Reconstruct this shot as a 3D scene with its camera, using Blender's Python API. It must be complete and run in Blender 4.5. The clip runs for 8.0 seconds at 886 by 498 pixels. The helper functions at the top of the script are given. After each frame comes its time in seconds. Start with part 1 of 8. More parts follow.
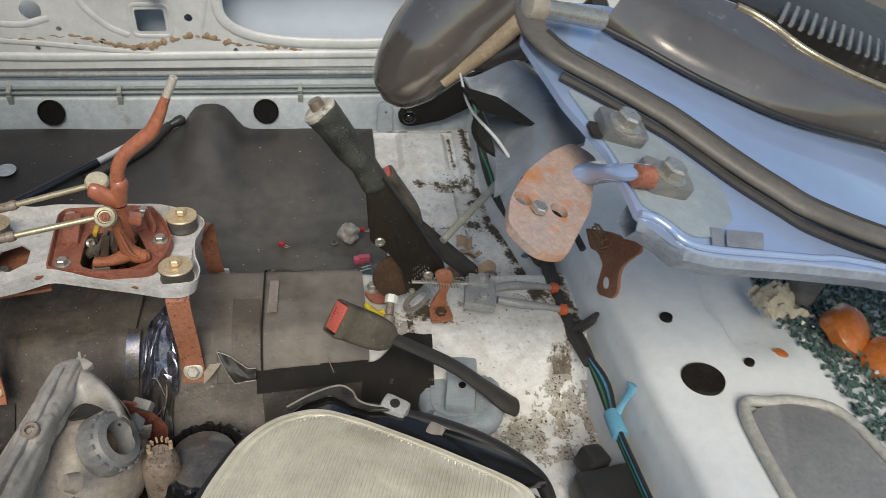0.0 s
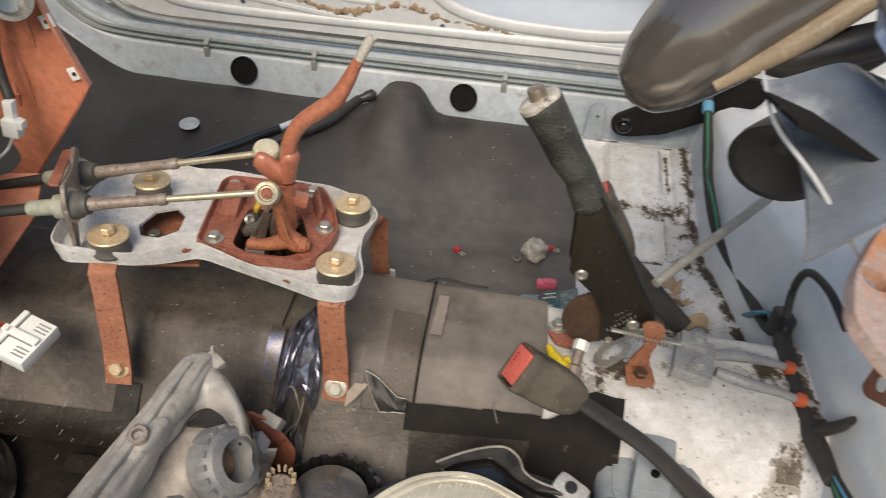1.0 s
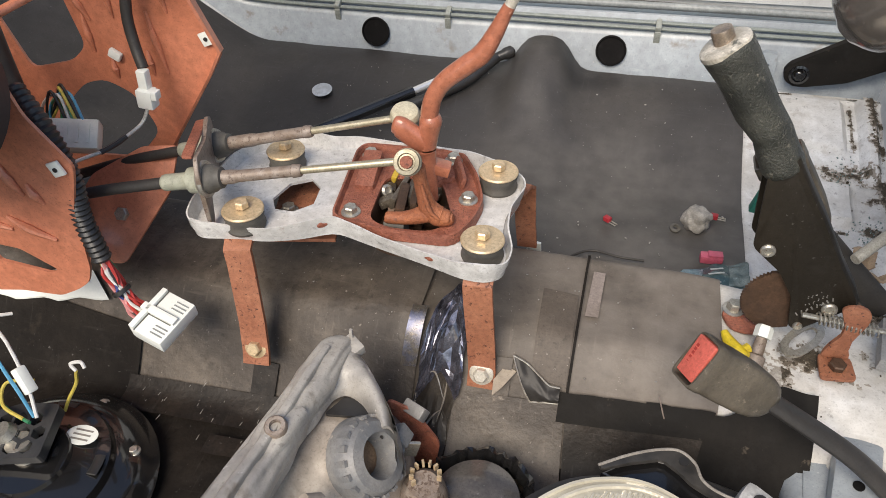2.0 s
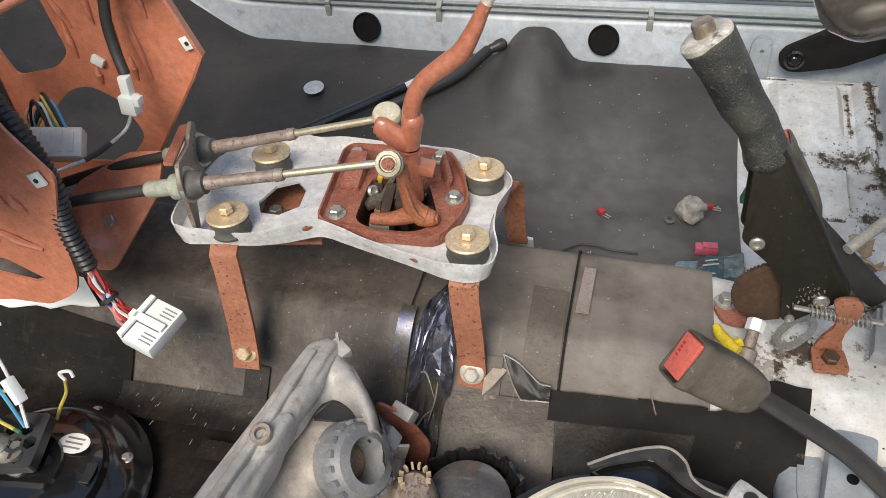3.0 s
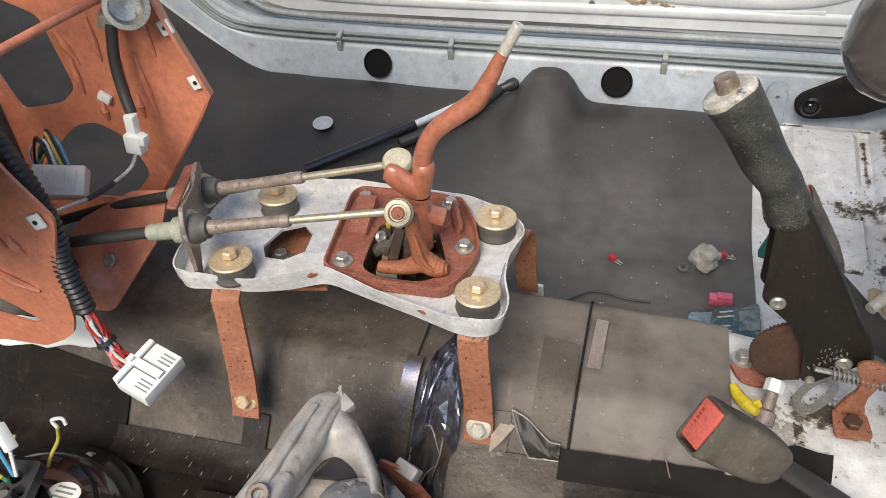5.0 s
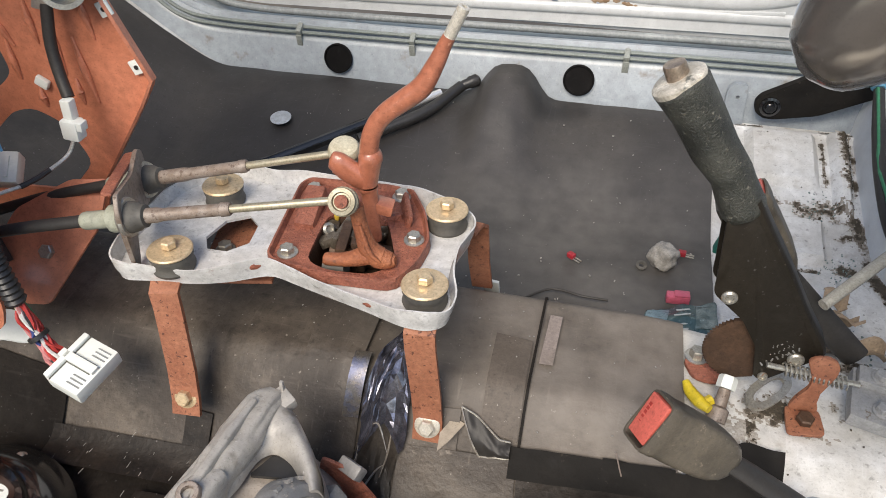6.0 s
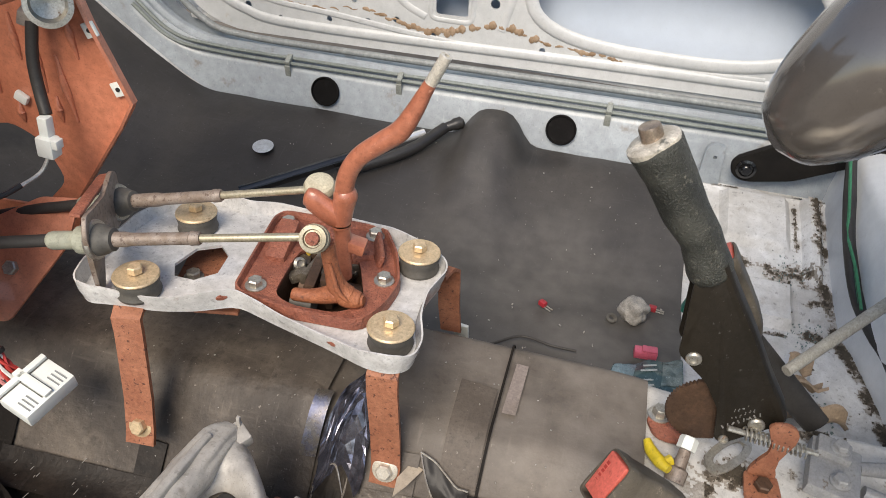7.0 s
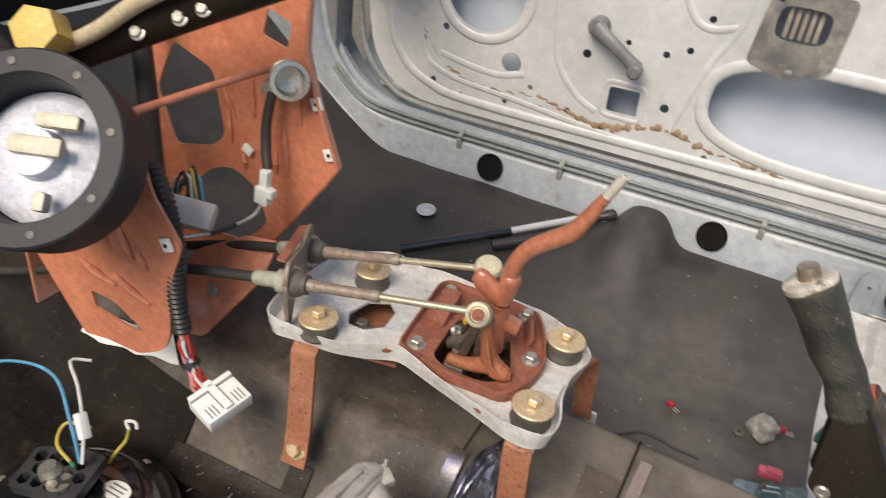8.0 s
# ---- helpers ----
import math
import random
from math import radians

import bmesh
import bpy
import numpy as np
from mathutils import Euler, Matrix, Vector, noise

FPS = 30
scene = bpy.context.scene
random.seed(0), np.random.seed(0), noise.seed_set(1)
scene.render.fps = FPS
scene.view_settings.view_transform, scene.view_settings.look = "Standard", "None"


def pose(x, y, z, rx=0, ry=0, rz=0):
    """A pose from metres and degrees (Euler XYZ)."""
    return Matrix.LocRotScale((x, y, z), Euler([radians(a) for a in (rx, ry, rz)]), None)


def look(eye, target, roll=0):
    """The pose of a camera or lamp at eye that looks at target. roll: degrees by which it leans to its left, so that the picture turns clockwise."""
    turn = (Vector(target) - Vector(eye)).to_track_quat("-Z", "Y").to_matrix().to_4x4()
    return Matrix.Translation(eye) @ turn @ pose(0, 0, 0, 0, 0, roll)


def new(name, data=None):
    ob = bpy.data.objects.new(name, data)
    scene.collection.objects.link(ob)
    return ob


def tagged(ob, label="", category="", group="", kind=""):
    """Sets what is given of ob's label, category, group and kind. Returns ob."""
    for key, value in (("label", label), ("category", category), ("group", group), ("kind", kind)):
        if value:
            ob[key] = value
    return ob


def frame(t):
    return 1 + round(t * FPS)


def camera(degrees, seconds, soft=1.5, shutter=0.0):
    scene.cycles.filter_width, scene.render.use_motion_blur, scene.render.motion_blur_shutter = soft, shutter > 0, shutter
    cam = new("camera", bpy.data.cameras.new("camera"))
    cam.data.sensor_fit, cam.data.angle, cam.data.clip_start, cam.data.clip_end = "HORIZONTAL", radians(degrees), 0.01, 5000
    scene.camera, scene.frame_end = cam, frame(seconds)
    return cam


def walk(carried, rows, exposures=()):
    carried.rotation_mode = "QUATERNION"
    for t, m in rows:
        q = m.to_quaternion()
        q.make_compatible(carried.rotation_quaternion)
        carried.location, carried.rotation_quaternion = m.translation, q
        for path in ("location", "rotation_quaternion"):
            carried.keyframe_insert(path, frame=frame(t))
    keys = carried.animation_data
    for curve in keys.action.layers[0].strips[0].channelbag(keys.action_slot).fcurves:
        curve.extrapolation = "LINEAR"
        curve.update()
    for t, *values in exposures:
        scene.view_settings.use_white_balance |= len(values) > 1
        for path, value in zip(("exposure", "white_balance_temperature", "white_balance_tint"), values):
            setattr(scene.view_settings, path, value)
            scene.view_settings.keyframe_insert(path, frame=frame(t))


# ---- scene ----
cam = camera(60.7, 8.0, soft=0.8, shutter=0.25)
PATH = [
    (0, (0.089, 0.03, 0.776), (0.43, 1.617, -0.392), 5.5),
    (0.5, (0.081, 0.113, 0.742), (0.271, 1.715, -0.44), 7.4),
    (0.8, (0.074, 0.170, 0.706), (0.107, 1.775, -0.487), 7.4),
    (1, (0.06, 0.202, 0.681), (-0.016, 1.8, -0.519), 6.5),
    (1.5, (0.027, 0.241, 0.644), (-0.264, 1.781, -0.599), 2.3),
    (1.7, (0.024, 0.254, 0.636), (-0.320, 1.765, -0.628), 0.8),
    (2.8, (0.043, 0.281, 0.641), (-0.374, 1.735, -0.667), -3.4),
    (3, (0.045, 0.283, 0.641), (-0.363, 1.74, -0.667), -3.2),
    (3.5, (0.048, 0.289, 0.648), (-0.346, 1.755, -0.654), -2.6),
    (4, (0.033, 0.297, 0.653), (-0.388, 1.769, -0.634), -3.1),
    (4.2, (0.031, 0.297, 0.650), (-0.404, 1.772, -0.629), -3.3),
    (5.3, (0.037, 0.314, 0.637), (-0.381, 1.820, -0.610), -1.6),
    (5.5, (0.042, 0.314, 0.628), (-0.365, 1.826, -0.617), -1.4),
    (6, (0.053, 0.323, 0.622), (-0.31, 1.848, -0.62), -0.1),
    (6.5, (0.055, 0.329, 0.622), (-0.274, 1.883, -0.593), 1.8),
    (7, (0.059, 0.33, 0.628), (-0.267, 1.921, -0.539), 4.7),
    (7.2, (0.063, 0.327, 0.633), (-0.281, 1.927, -0.516), 6.0),
    (7.5, (0.061, 0.314, 0.642), (-0.353, 1.917, -0.48), 7.8),
    (7.7, (0.056, 0.293, 0.661), (-0.449, 1.881, -0.445), 7.7),
    (8, (0.038, 0.274, 0.682), (-0.629, 1.829, -0.384), 7.5),
]
walk(cam, [(t, look(eye, target, roll)) for t, eye, target, roll in PATH],
     exposures=((0.0, -0.28, 6550, 5), (0.5, -0.14, 6750, 8), (1.0, 0.03, 6900, 10), (1.5, 0.14, 6800, 11), (3.0, 0.24, 6450, 9), (6.0, 0.25, 6500, 10), (7.5, 0.20, 6800, 11), (8.0, 0.11, 6950, 12)))

# ---- light ----
world = bpy.data.worlds.new("sky")
scene.world = world
world.use_nodes = True
SUN_EL, SUN_AZ = 46.0, 186.0
wn = world.node_tree.nodes
sky = wn.new("ShaderNodeTexSky")
sky.sky_type = 'NISHITA'
sky.sun_disc = False
sky.sun_elevation, sky.sun_rotation = radians(SUN_EL), radians(SUN_AZ)
wn["Background"].inputs["Strength"].default_value = 0.155
world.node_tree.links.new(sky.outputs[0], wn["Background"].inputs["Color"])
sun_data = bpy.data.lights.new("sun", 'SUN')
sun_data.energy, sun_data.angle, sun_data.color = 3.7, radians(34.0), (1.0, 0.90, 0.77)
sun = new("sun", sun_data)
sa, se = radians(SUN_AZ), radians(SUN_EL)
sun.matrix_world = look((math.sin(sa) * math.cos(se) * 6, math.cos(sa) * math.cos(se) * 6, math.sin(se) * 6), (0, 0, 0))


# ---- materials ----
def material(name, base, second=None, amount=0.5, scale=14.0, rough=0.6, metal=0.0, bump=0.15, bump_scale=120.0,
             spots=None, spot_scale=60.0, spot_edge=0.62, coat=0.0, transmission=0.0, island=0.0, soft=0.06, grain=1.0, scuff=0.0, spec=0.5):
    """A worn surface: two tones in large clouds, fine grain, optional spots of dirt or rust with edges of their own."""
    m = bpy.data.materials.new(name)
    m.use_nodes = True
    nt, nodes = m.node_tree, m.node_tree.nodes
    link = nt.links.new
    b = nodes["Principled BSDF"]
    tc = nodes.new("ShaderNodeTexCoord")
    pos = nodes.new("ShaderNodeNewGeometry").outputs["Position"]
    second = second or tuple(c * 0.75 for c in base)

    def cloud(s, detail, low, high):
        n = nodes.new("ShaderNodeTexNoise")
        n.inputs["Scale"].default_value, n.inputs["Detail"].default_value = s, detail
        n.inputs["Roughness"].default_value = 0.62
        link(pos, n.inputs["Vector"])
        r = nodes.new("ShaderNodeMapRange")
        r.inputs["From Min"].default_value, r.inputs["From Max"].default_value = low, high
        link(n.outputs["Fac"], r.inputs["Value"])
        return n, r

    def mix(a, c, fac):
        x = nodes.new("ShaderNodeMix")
        x.data_type = 'RGBA'
        for sock, v in ((x.inputs[6], a), (x.inputs[7], c), (x.inputs[0], fac)):
            if isinstance(v, tuple):
                sock.default_value = (*v, 1.0)
            elif isinstance(v, float):
                sock.default_value = v
            else:
                link(v, sock)
        return x.outputs[2]

    n1, r1 = cloud(scale, 6.0, 0.5 - 0.28 * (1.3 - amount), 0.5 + 0.28 * (1.3 - amount))
    col = mix(base, second, r1.outputs[0])
    n2, r2 = cloud(scale * 9, 5.0, 0.35, 0.8)
    col = mix(col, tuple(c * 0.5 for c in second), mix_scale(nodes, link, r2.outputs[0], 0.65 * min(1.0, grain)))
    n4, r4 = cloud(scale * 2.6, 7.0, 0.56, 0.74)
    col = mix(col, tuple(min(0.9, c * 1.35 + 0.01) for c in base), mix_scale(nodes, link, r4.outputs[0], 0.5 * grain))
    n5, r5 = cloud(520.0, 3.0, 0.55, 0.75)
    col = mix(col, tuple(c * 0.35 for c in second), mix_scale(nodes, link, r5.outputs[0], 0.55 * grain))
    rough_src = None
    if spots:
        n3, r3 = cloud(spot_scale, 8.0, spot_edge, spot_edge + soft)
        col = mix(col, spots, r3.outputs[0])
        rough_src = r3.outputs[0]
    if scuff:
        # dust scratches, long and thin, in two directions, and pale crumbs
        for turn_, stretch in ((0.5, (260.0, 14.0, 60.0)), (2.0, (18.0, 230.0, 60.0))):
            mp = nodes.new("ShaderNodeMapping")
            mp.inputs["Rotation"].default_value = (0.0, 0.0, turn_)
            mp.inputs["Scale"].default_value = stretch
            link(pos, mp.inputs["Vector"])
            ns = nodes.new("ShaderNodeTexNoise")
            ns.inputs["Scale"].default_value, ns.inputs["Detail"].default_value = 1.0, 2.0
            link(mp.outputs[0], ns.inputs["Vector"])
            rs = nodes.new("ShaderNodeMapRange")
            rs.inputs["From Min"].default_value, rs.inputs["From Max"].default_value = 0.64, 0.80
            link(ns.outputs["Fac"], rs.inputs["Value"])
            col = mix(col, tuple(min(0.8, c * 1.9 + 0.03) for c in base), mix_scale(nodes, link, rs.outputs[0], 0.24 * scuff))
        n6, r6 = cloud(230.0, 2.0, 0.70, 0.74)
        col = mix(col, tuple(min(0.8, c * 2.0 + 0.10) for c in base), mix_scale(nodes, link, r6.outputs[0], 0.55 * scuff))
        n7, r7 = cloud(140.0, 4.0, 0.60, 0.70)
        col = mix(col, tuple(c * 0.45 for c in second), mix_scale(nodes, link, r7.outputs[0], 0.6 * scuff))
    if island:
        info = nodes.new("ShaderNodeObjectInfo")
        col = mix(col, tuple(c * 0.5 for c in second), mix_scale(nodes, link, info.outputs["Random"], island))
    link(col, b.inputs["Base Color"])
    b.inputs["Metallic"].default_value = metal
    rr = nodes.new("ShaderNodeMapRange")
    rr.inputs["To Min"].default_value, rr.inputs["To Max"].default_value = max(0.03, rough - 0.12), min(1.0, rough + 0.15)
    link(n1.outputs["Fac"], rr.inputs["Value"])
    link(rr.outputs[0], b.inputs["Roughness"])
    if metal and rough_src is not None:
        mm = nodes.new("ShaderNodeMapRange")
        mm.inputs["To Min"].default_value, mm.inputs["To Max"].default_value = metal, 0.0
        link(rough_src, mm.inputs["Value"])
        link(mm.outputs[0], b.inputs["Metallic"])
    b.inputs["Coat Weight"].default_value = coat
    b.inputs["Specular IOR Level"].default_value = spec
    b.inputs["Transmission Weight"].default_value = transmission
    if bump:
        nb, _ = cloud(bump_scale, 4.0, 0, 1)
        bp = nodes.new("ShaderNodeBump")
        bp.inputs["Strength"].default_value, bp.inputs["Distance"].default_value = bump, 0.002
        link(nb.outputs["Fac"], bp.inputs["Height"])
        link(bp.outputs[0], b.inputs["Normal"])
    return m


def mix_scale(nodes, link, value, k):
    x = nodes.new("ShaderNodeMath")
    x.operation = 'MULTIPLY'
    link(value, x.inputs[0])
    x.inputs[1].default_value = k
    return x.outputs[0]


RUBBER_MAT = material("rubber_mat", (0.036, 0.034, 0.034), (0.060, 0.055, 0.051), 1.0, 3.5, 0.44, bump=0.35, bump_scale=60, spots=(0.028, 0.027, 0.027), spot_scale=7, spot_edge=0.55, soft=0.16, scuff=0.9, spec=0.42)
TUNNEL_MAT = material("tunnel_felt", (0.118, 0.098, 0.078), (0.058, 0.047, 0.038), 1.0, 8.0, 0.52, bump=0.45, bump_scale=110, spots=(0.040, 0.033, 0.027), spot_scale=26, spot_edge=0.58, soft=0.12, scuff=0.9, spec=0.35)
# aged white with the sill's cool shade put into its base colour
WHITE_PAINT = material("aged_shaded_white_paint", (0.365, 0.405, 0.435), (0.275, 0.305, 0.33), 0.8, 7.0, 0.32, bump=0.08, spots=(0.17, 0.145, 0.115), spot_scale=24, spot_edge=0.61, soft=0.14, grain=0.7, scuff=0.5)
DIRTY_WHITE = material("dirty_white_floor", (0.75, 0.755, 0.745), (0.56, 0.545, 0.51), 0.9, 9.0, 0.40, bump=0.3, spots=(0.24, 0.19, 0.14), spot_scale=22, spot_edge=0.59, soft=0.20, scuff=1.2, grain=0.7)
DOOR_PAINT = material("door_white_paint", (0.59, 0.60, 0.595), (0.47, 0.485, 0.485), 0.8, 5.0, 0.36, bump=0.06, spots=(0.34, 0.27, 0.19), spot_scale=17, spot_edge=0.66, soft=0.12, grain=0.5, scuff=0.3)
DOOR_SKIN = material("outer_skin", (0.52, 0.58, 0.66), (0.46, 0.52, 0.60), 0.5, 4.0, 0.35, bump=0.04, grain=0.2)
PLATE_PAINT = material("chipped_plate_paint", (0.72, 0.71, 0.685), (0.54, 0.525, 0.50), 0.9, 14.0, 0.22, bump=0.16, spots=(0.24, 0.15, 0.10), spot_scale=30, spot_edge=0.645, soft=0.10, coat=0.5, scuff=1.0, grain=0.8)
OXIDE = material("red_oxide_paint", (0.66, 0.255, 0.150), (0.54, 0.190, 0.105), 0.5, 12.0, 0.36, bump=0.1, spots=(0.34, 0.11, 0.06), spot_scale=22, spot_edge=0.63, soft=0.2, coat=0.25)
RUSTED = material("rusted_steel", (0.37, 0.155, 0.084), (0.28, 0.104, 0.054), 0.8, 26.0, 0.62, bump=0.5, bump_scale=420, spots=(0.085, 0.028, 0.017), spot_scale=210, spot_edge=0.60, soft=0.04)
CAST_RUST = material("rusted_casting", (0.42, 0.150, 0.090), (0.25, 0.082, 0.050), 0.9, 34.0, 0.50, bump=1.0, bump_scale=420, spots=(0.135, 0.050, 0.034), spot_scale=190, spot_edge=0.60, soft=0.10)
BROWN_STEEL = material("brown_stained_steel", (0.13, 0.075, 0.045), (0.075, 0.045, 0.03), 0.6, 30.0, 0.55, metal=0.4, bump=0.3, bump_scale=240)
ZINC_GOLD = material("yellow_zinc", (0.74, 0.58, 0.37), (0.60, 0.45, 0.27), 0.6, 40.0, 0.4, metal=0.4, bump=0.1, spots=(0.34, 0.22, 0.12), spot_scale=90, spot_edge=0.64)
ZINC = material("dull_zinc", (0.60, 0.58, 0.52), (0.42, 0.39, 0.33), 0.5, 60.0, 0.38, metal=0.75, bump=0.12, spots=(0.16, 0.10, 0.06), spot_scale=160, spot_edge=0.62)
ROD_STEEL = material("rod_steel", (0.58, 0.52, 0.38), (0.42, 0.36, 0.24), 0.5, 60.0, 0.36, metal=0.6, bump=0.1)
SLEEVE = material("stained_sleeve", (0.20, 0.145, 0.105), (0.31, 0.26, 0.22), 0.8, 110.0, 0.5, metal=0.15, bump=0.3, spots=(0.11, 0.075, 0.055), spot_scale=200, spot_edge=0.56)
CABLE_RUBBER = material("cable_rubber", (0.030, 0.029, 0.028), (0.055, 0.05, 0.045), 0.5, 40.0, 0.5, bump=0.1, spec=0.35)
BUSH_RUBBER = material("bush_rubber", (0.052, 0.050, 0.047), (0.13, 0.12, 0.10), 0.5, 40.0, 0.6, bump=0.15)
GRIP_RUBBER = material("grip_leatherette", (0.020, 0.022, 0.018), (0.062, 0.064, 0.053), 1.0, 30.0, 0.34, bump=1.0, bump_scale=520, spots=(0.26, 0.245, 0.20), spot_scale=190, spot_edge=0.60, soft=0.14, grain=1.2, scuff=0.8)
BLACK_STEEL = material("black_lever_steel", (0.016, 0.0135, 0.010), (0.026, 0.021, 0.015), 0.5, 16.0, 0.40, bump=0.15, bump_scale=200, spots=(0.10, 0.085, 0.068), spot_scale=150, spot_edge=0.70, spec=0.2, scuff=0.7)
BLACK_PLASTIC = material("black_plastic", (0.018, 0.018, 0.019), (0.036, 0.034, 0.032), 0.5, 22.0, 0.38, bump=0.1)
BUCKLE_PLASTIC = material("dusty_buckle_plastic", (0.060, 0.052, 0.040), (0.125, 0.106, 0.080), 0.9, 30.0, 0.44, bump=0.2, bump_scale=260, spots=(0.24, 0.20, 0.15), spot_scale=110, spot_edge=0.64, scuff=0.8)
RED_PLASTIC = material("red_button_plastic", (0.62, 0.145, 0.11), (0.54, 0.115, 0.085), 0.5, 40.0, 0.4, bump=0.05)
WHITE_PLASTIC = material("white_plastic", (0.78, 0.80, 0.75), (0.72, 0.74, 0.69), 0.4, 50.0, 0.38, bump=0.04, grain=0.15)
CREAM_PLASTIC = material("cream_housing", (0.42, 0.37, 0.315), (0.28, 0.24, 0.20), 0.7, 14.0, 0.45, bump=0.1, spots=(0.17, 0.135, 0.105), spot_scale=30, spot_edge=0.62, soft=0.2)
GREY_PLASTIC = material("grey_housing", (0.105, 0.108, 0.112), (0.25, 0.235, 0.21), 0.9, 26.0, 0.42, bump=0.2, spots=(0.46, 0.42, 0.36), spot_scale=20, spot_edge=0.56, soft=0.2)
GLOSS_BLACK = material("gloss_black_enamel", (0.008, 0.008, 0.009), (0.014, 0.0135, 0.013), 0.5, 16.0, 0.14, bump=0.03, coat=0.6, grain=0.4)
SMOKED = material("smoked_plastic", (0.115, 0.102, 0.092), (0.165, 0.148, 0.132), 0.7, 7.0, 0.19, metal=0.45, bump=0.03, spots=(0.27, 0.245, 0.21), spot_scale=34, spot_edge=0.62, soft=0.18, coat=0.8, grain=0.4, spec=0.6)
BLUE_PAINT = material("pale_blue_paint", (0.36, 0.46, 0.68), (0.30, 0.385, 0.56), 0.7, 4.0, 0.18, metal=0.25, bump=0.03, coat=0.9, grain=0.25)
SEAL_RUBBER = material("seal_rubber", (0.095, 0.088, 0.078), (0.15, 0.135, 0.115), 0.6, 26.0, 0.5, bump=0.12)
GROUND_MAT = material("dry_earth", (0.20, 0.17, 0.13), (0.13, 0.11, 0.085), 0.6, 1.5, 0.9, bump=0.4, bump_scale=12)
DARK_SHEET = material("dark_plastic_sheet", (0.022, 0.021, 0.020), (0.042, 0.038, 0.034), 0.6, 14.0, 0.42, bump=0.2, bump_scale=40, spots=(0.085, 0.072, 0.058), spot_scale=60, spot_edge=0.63, spec=0.25)
FOIL = material("crinkled_film", (0.052, 0.043, 0.034), (0.026, 0.022, 0.018), 0.9, 30.0, 0.40, bump=0.3, bump_scale=50, coat=0.05, scuff=1.2, spec=0.3)


DARK_FELT = material("dark_felt", (0.021, 0.017, 0.0135), (0.011, 0.009, 0.0075), 0.9, 9.0, 0.60, bump=0.5, bump_scale=90, spots=(0.045, 0.036, 0.027), spot_scale=18, spot_edge=0.62, soft=0.14, scuff=0.9, spec=0.12)
BLACK_HOLE = material("black_hole_fill", (0.008, 0.008, 0.008), (0.014, 0.013, 0.013), 0.5, 30.0, 0.7, bump=0.1, spec=0.05)
MATT_BLACK = material("matt_black_sheet", (0.009, 0.0085, 0.008), (0.018, 0.016, 0.014), 0.7, 18.0, 0.62, bump=0.3, bump_scale=60, spots=(0.075, 0.062, 0.048), spot_scale=70, spot_edge=0.64, spec=0.12)
# lighter copy of the body white, daylight on the pan put into the colour
PAN_WHITE = material("lit_white_pan", (0.78, 0.80, 0.80), (0.68, 0.70, 0.71), 0.5, 7.0, 0.4, bump=0.06, spots=(0.42, 0.36, 0.28), spot_scale=20, spot_edge=0.66, soft=0.12, grain=0.3)
COLLAR_GREY = material("collar_grey", (0.15, 0.155, 0.16), (0.25, 0.24, 0.225), 0.8, 40.0, 0.45, bump=0.2, spots=(0.38, 0.34, 0.29), spot_scale=60, spot_edge=0.62)
PALE_ZINC = material("pale_zinc", (0.78, 0.74, 0.64), (0.62, 0.57, 0.47), 0.6, 80.0, 0.35, metal=0.35, bump=0.1)
LAMP_GREY = material("dusty_lamp_grey", (0.22, 0.21, 0.20), (0.40, 0.375, 0.335), 1.0, 9.0, 0.34, bump=0.35, spots=(0.125, 0.098, 0.072), spot_scale=26, spot_edge=0.60, soft=0.14, scuff=1.2)
PIPE_PAINT = material("grey_green_pipe", (0.27, 0.30, 0.28), (0.19, 0.215, 0.20), 0.5, 60.0, 0.4)


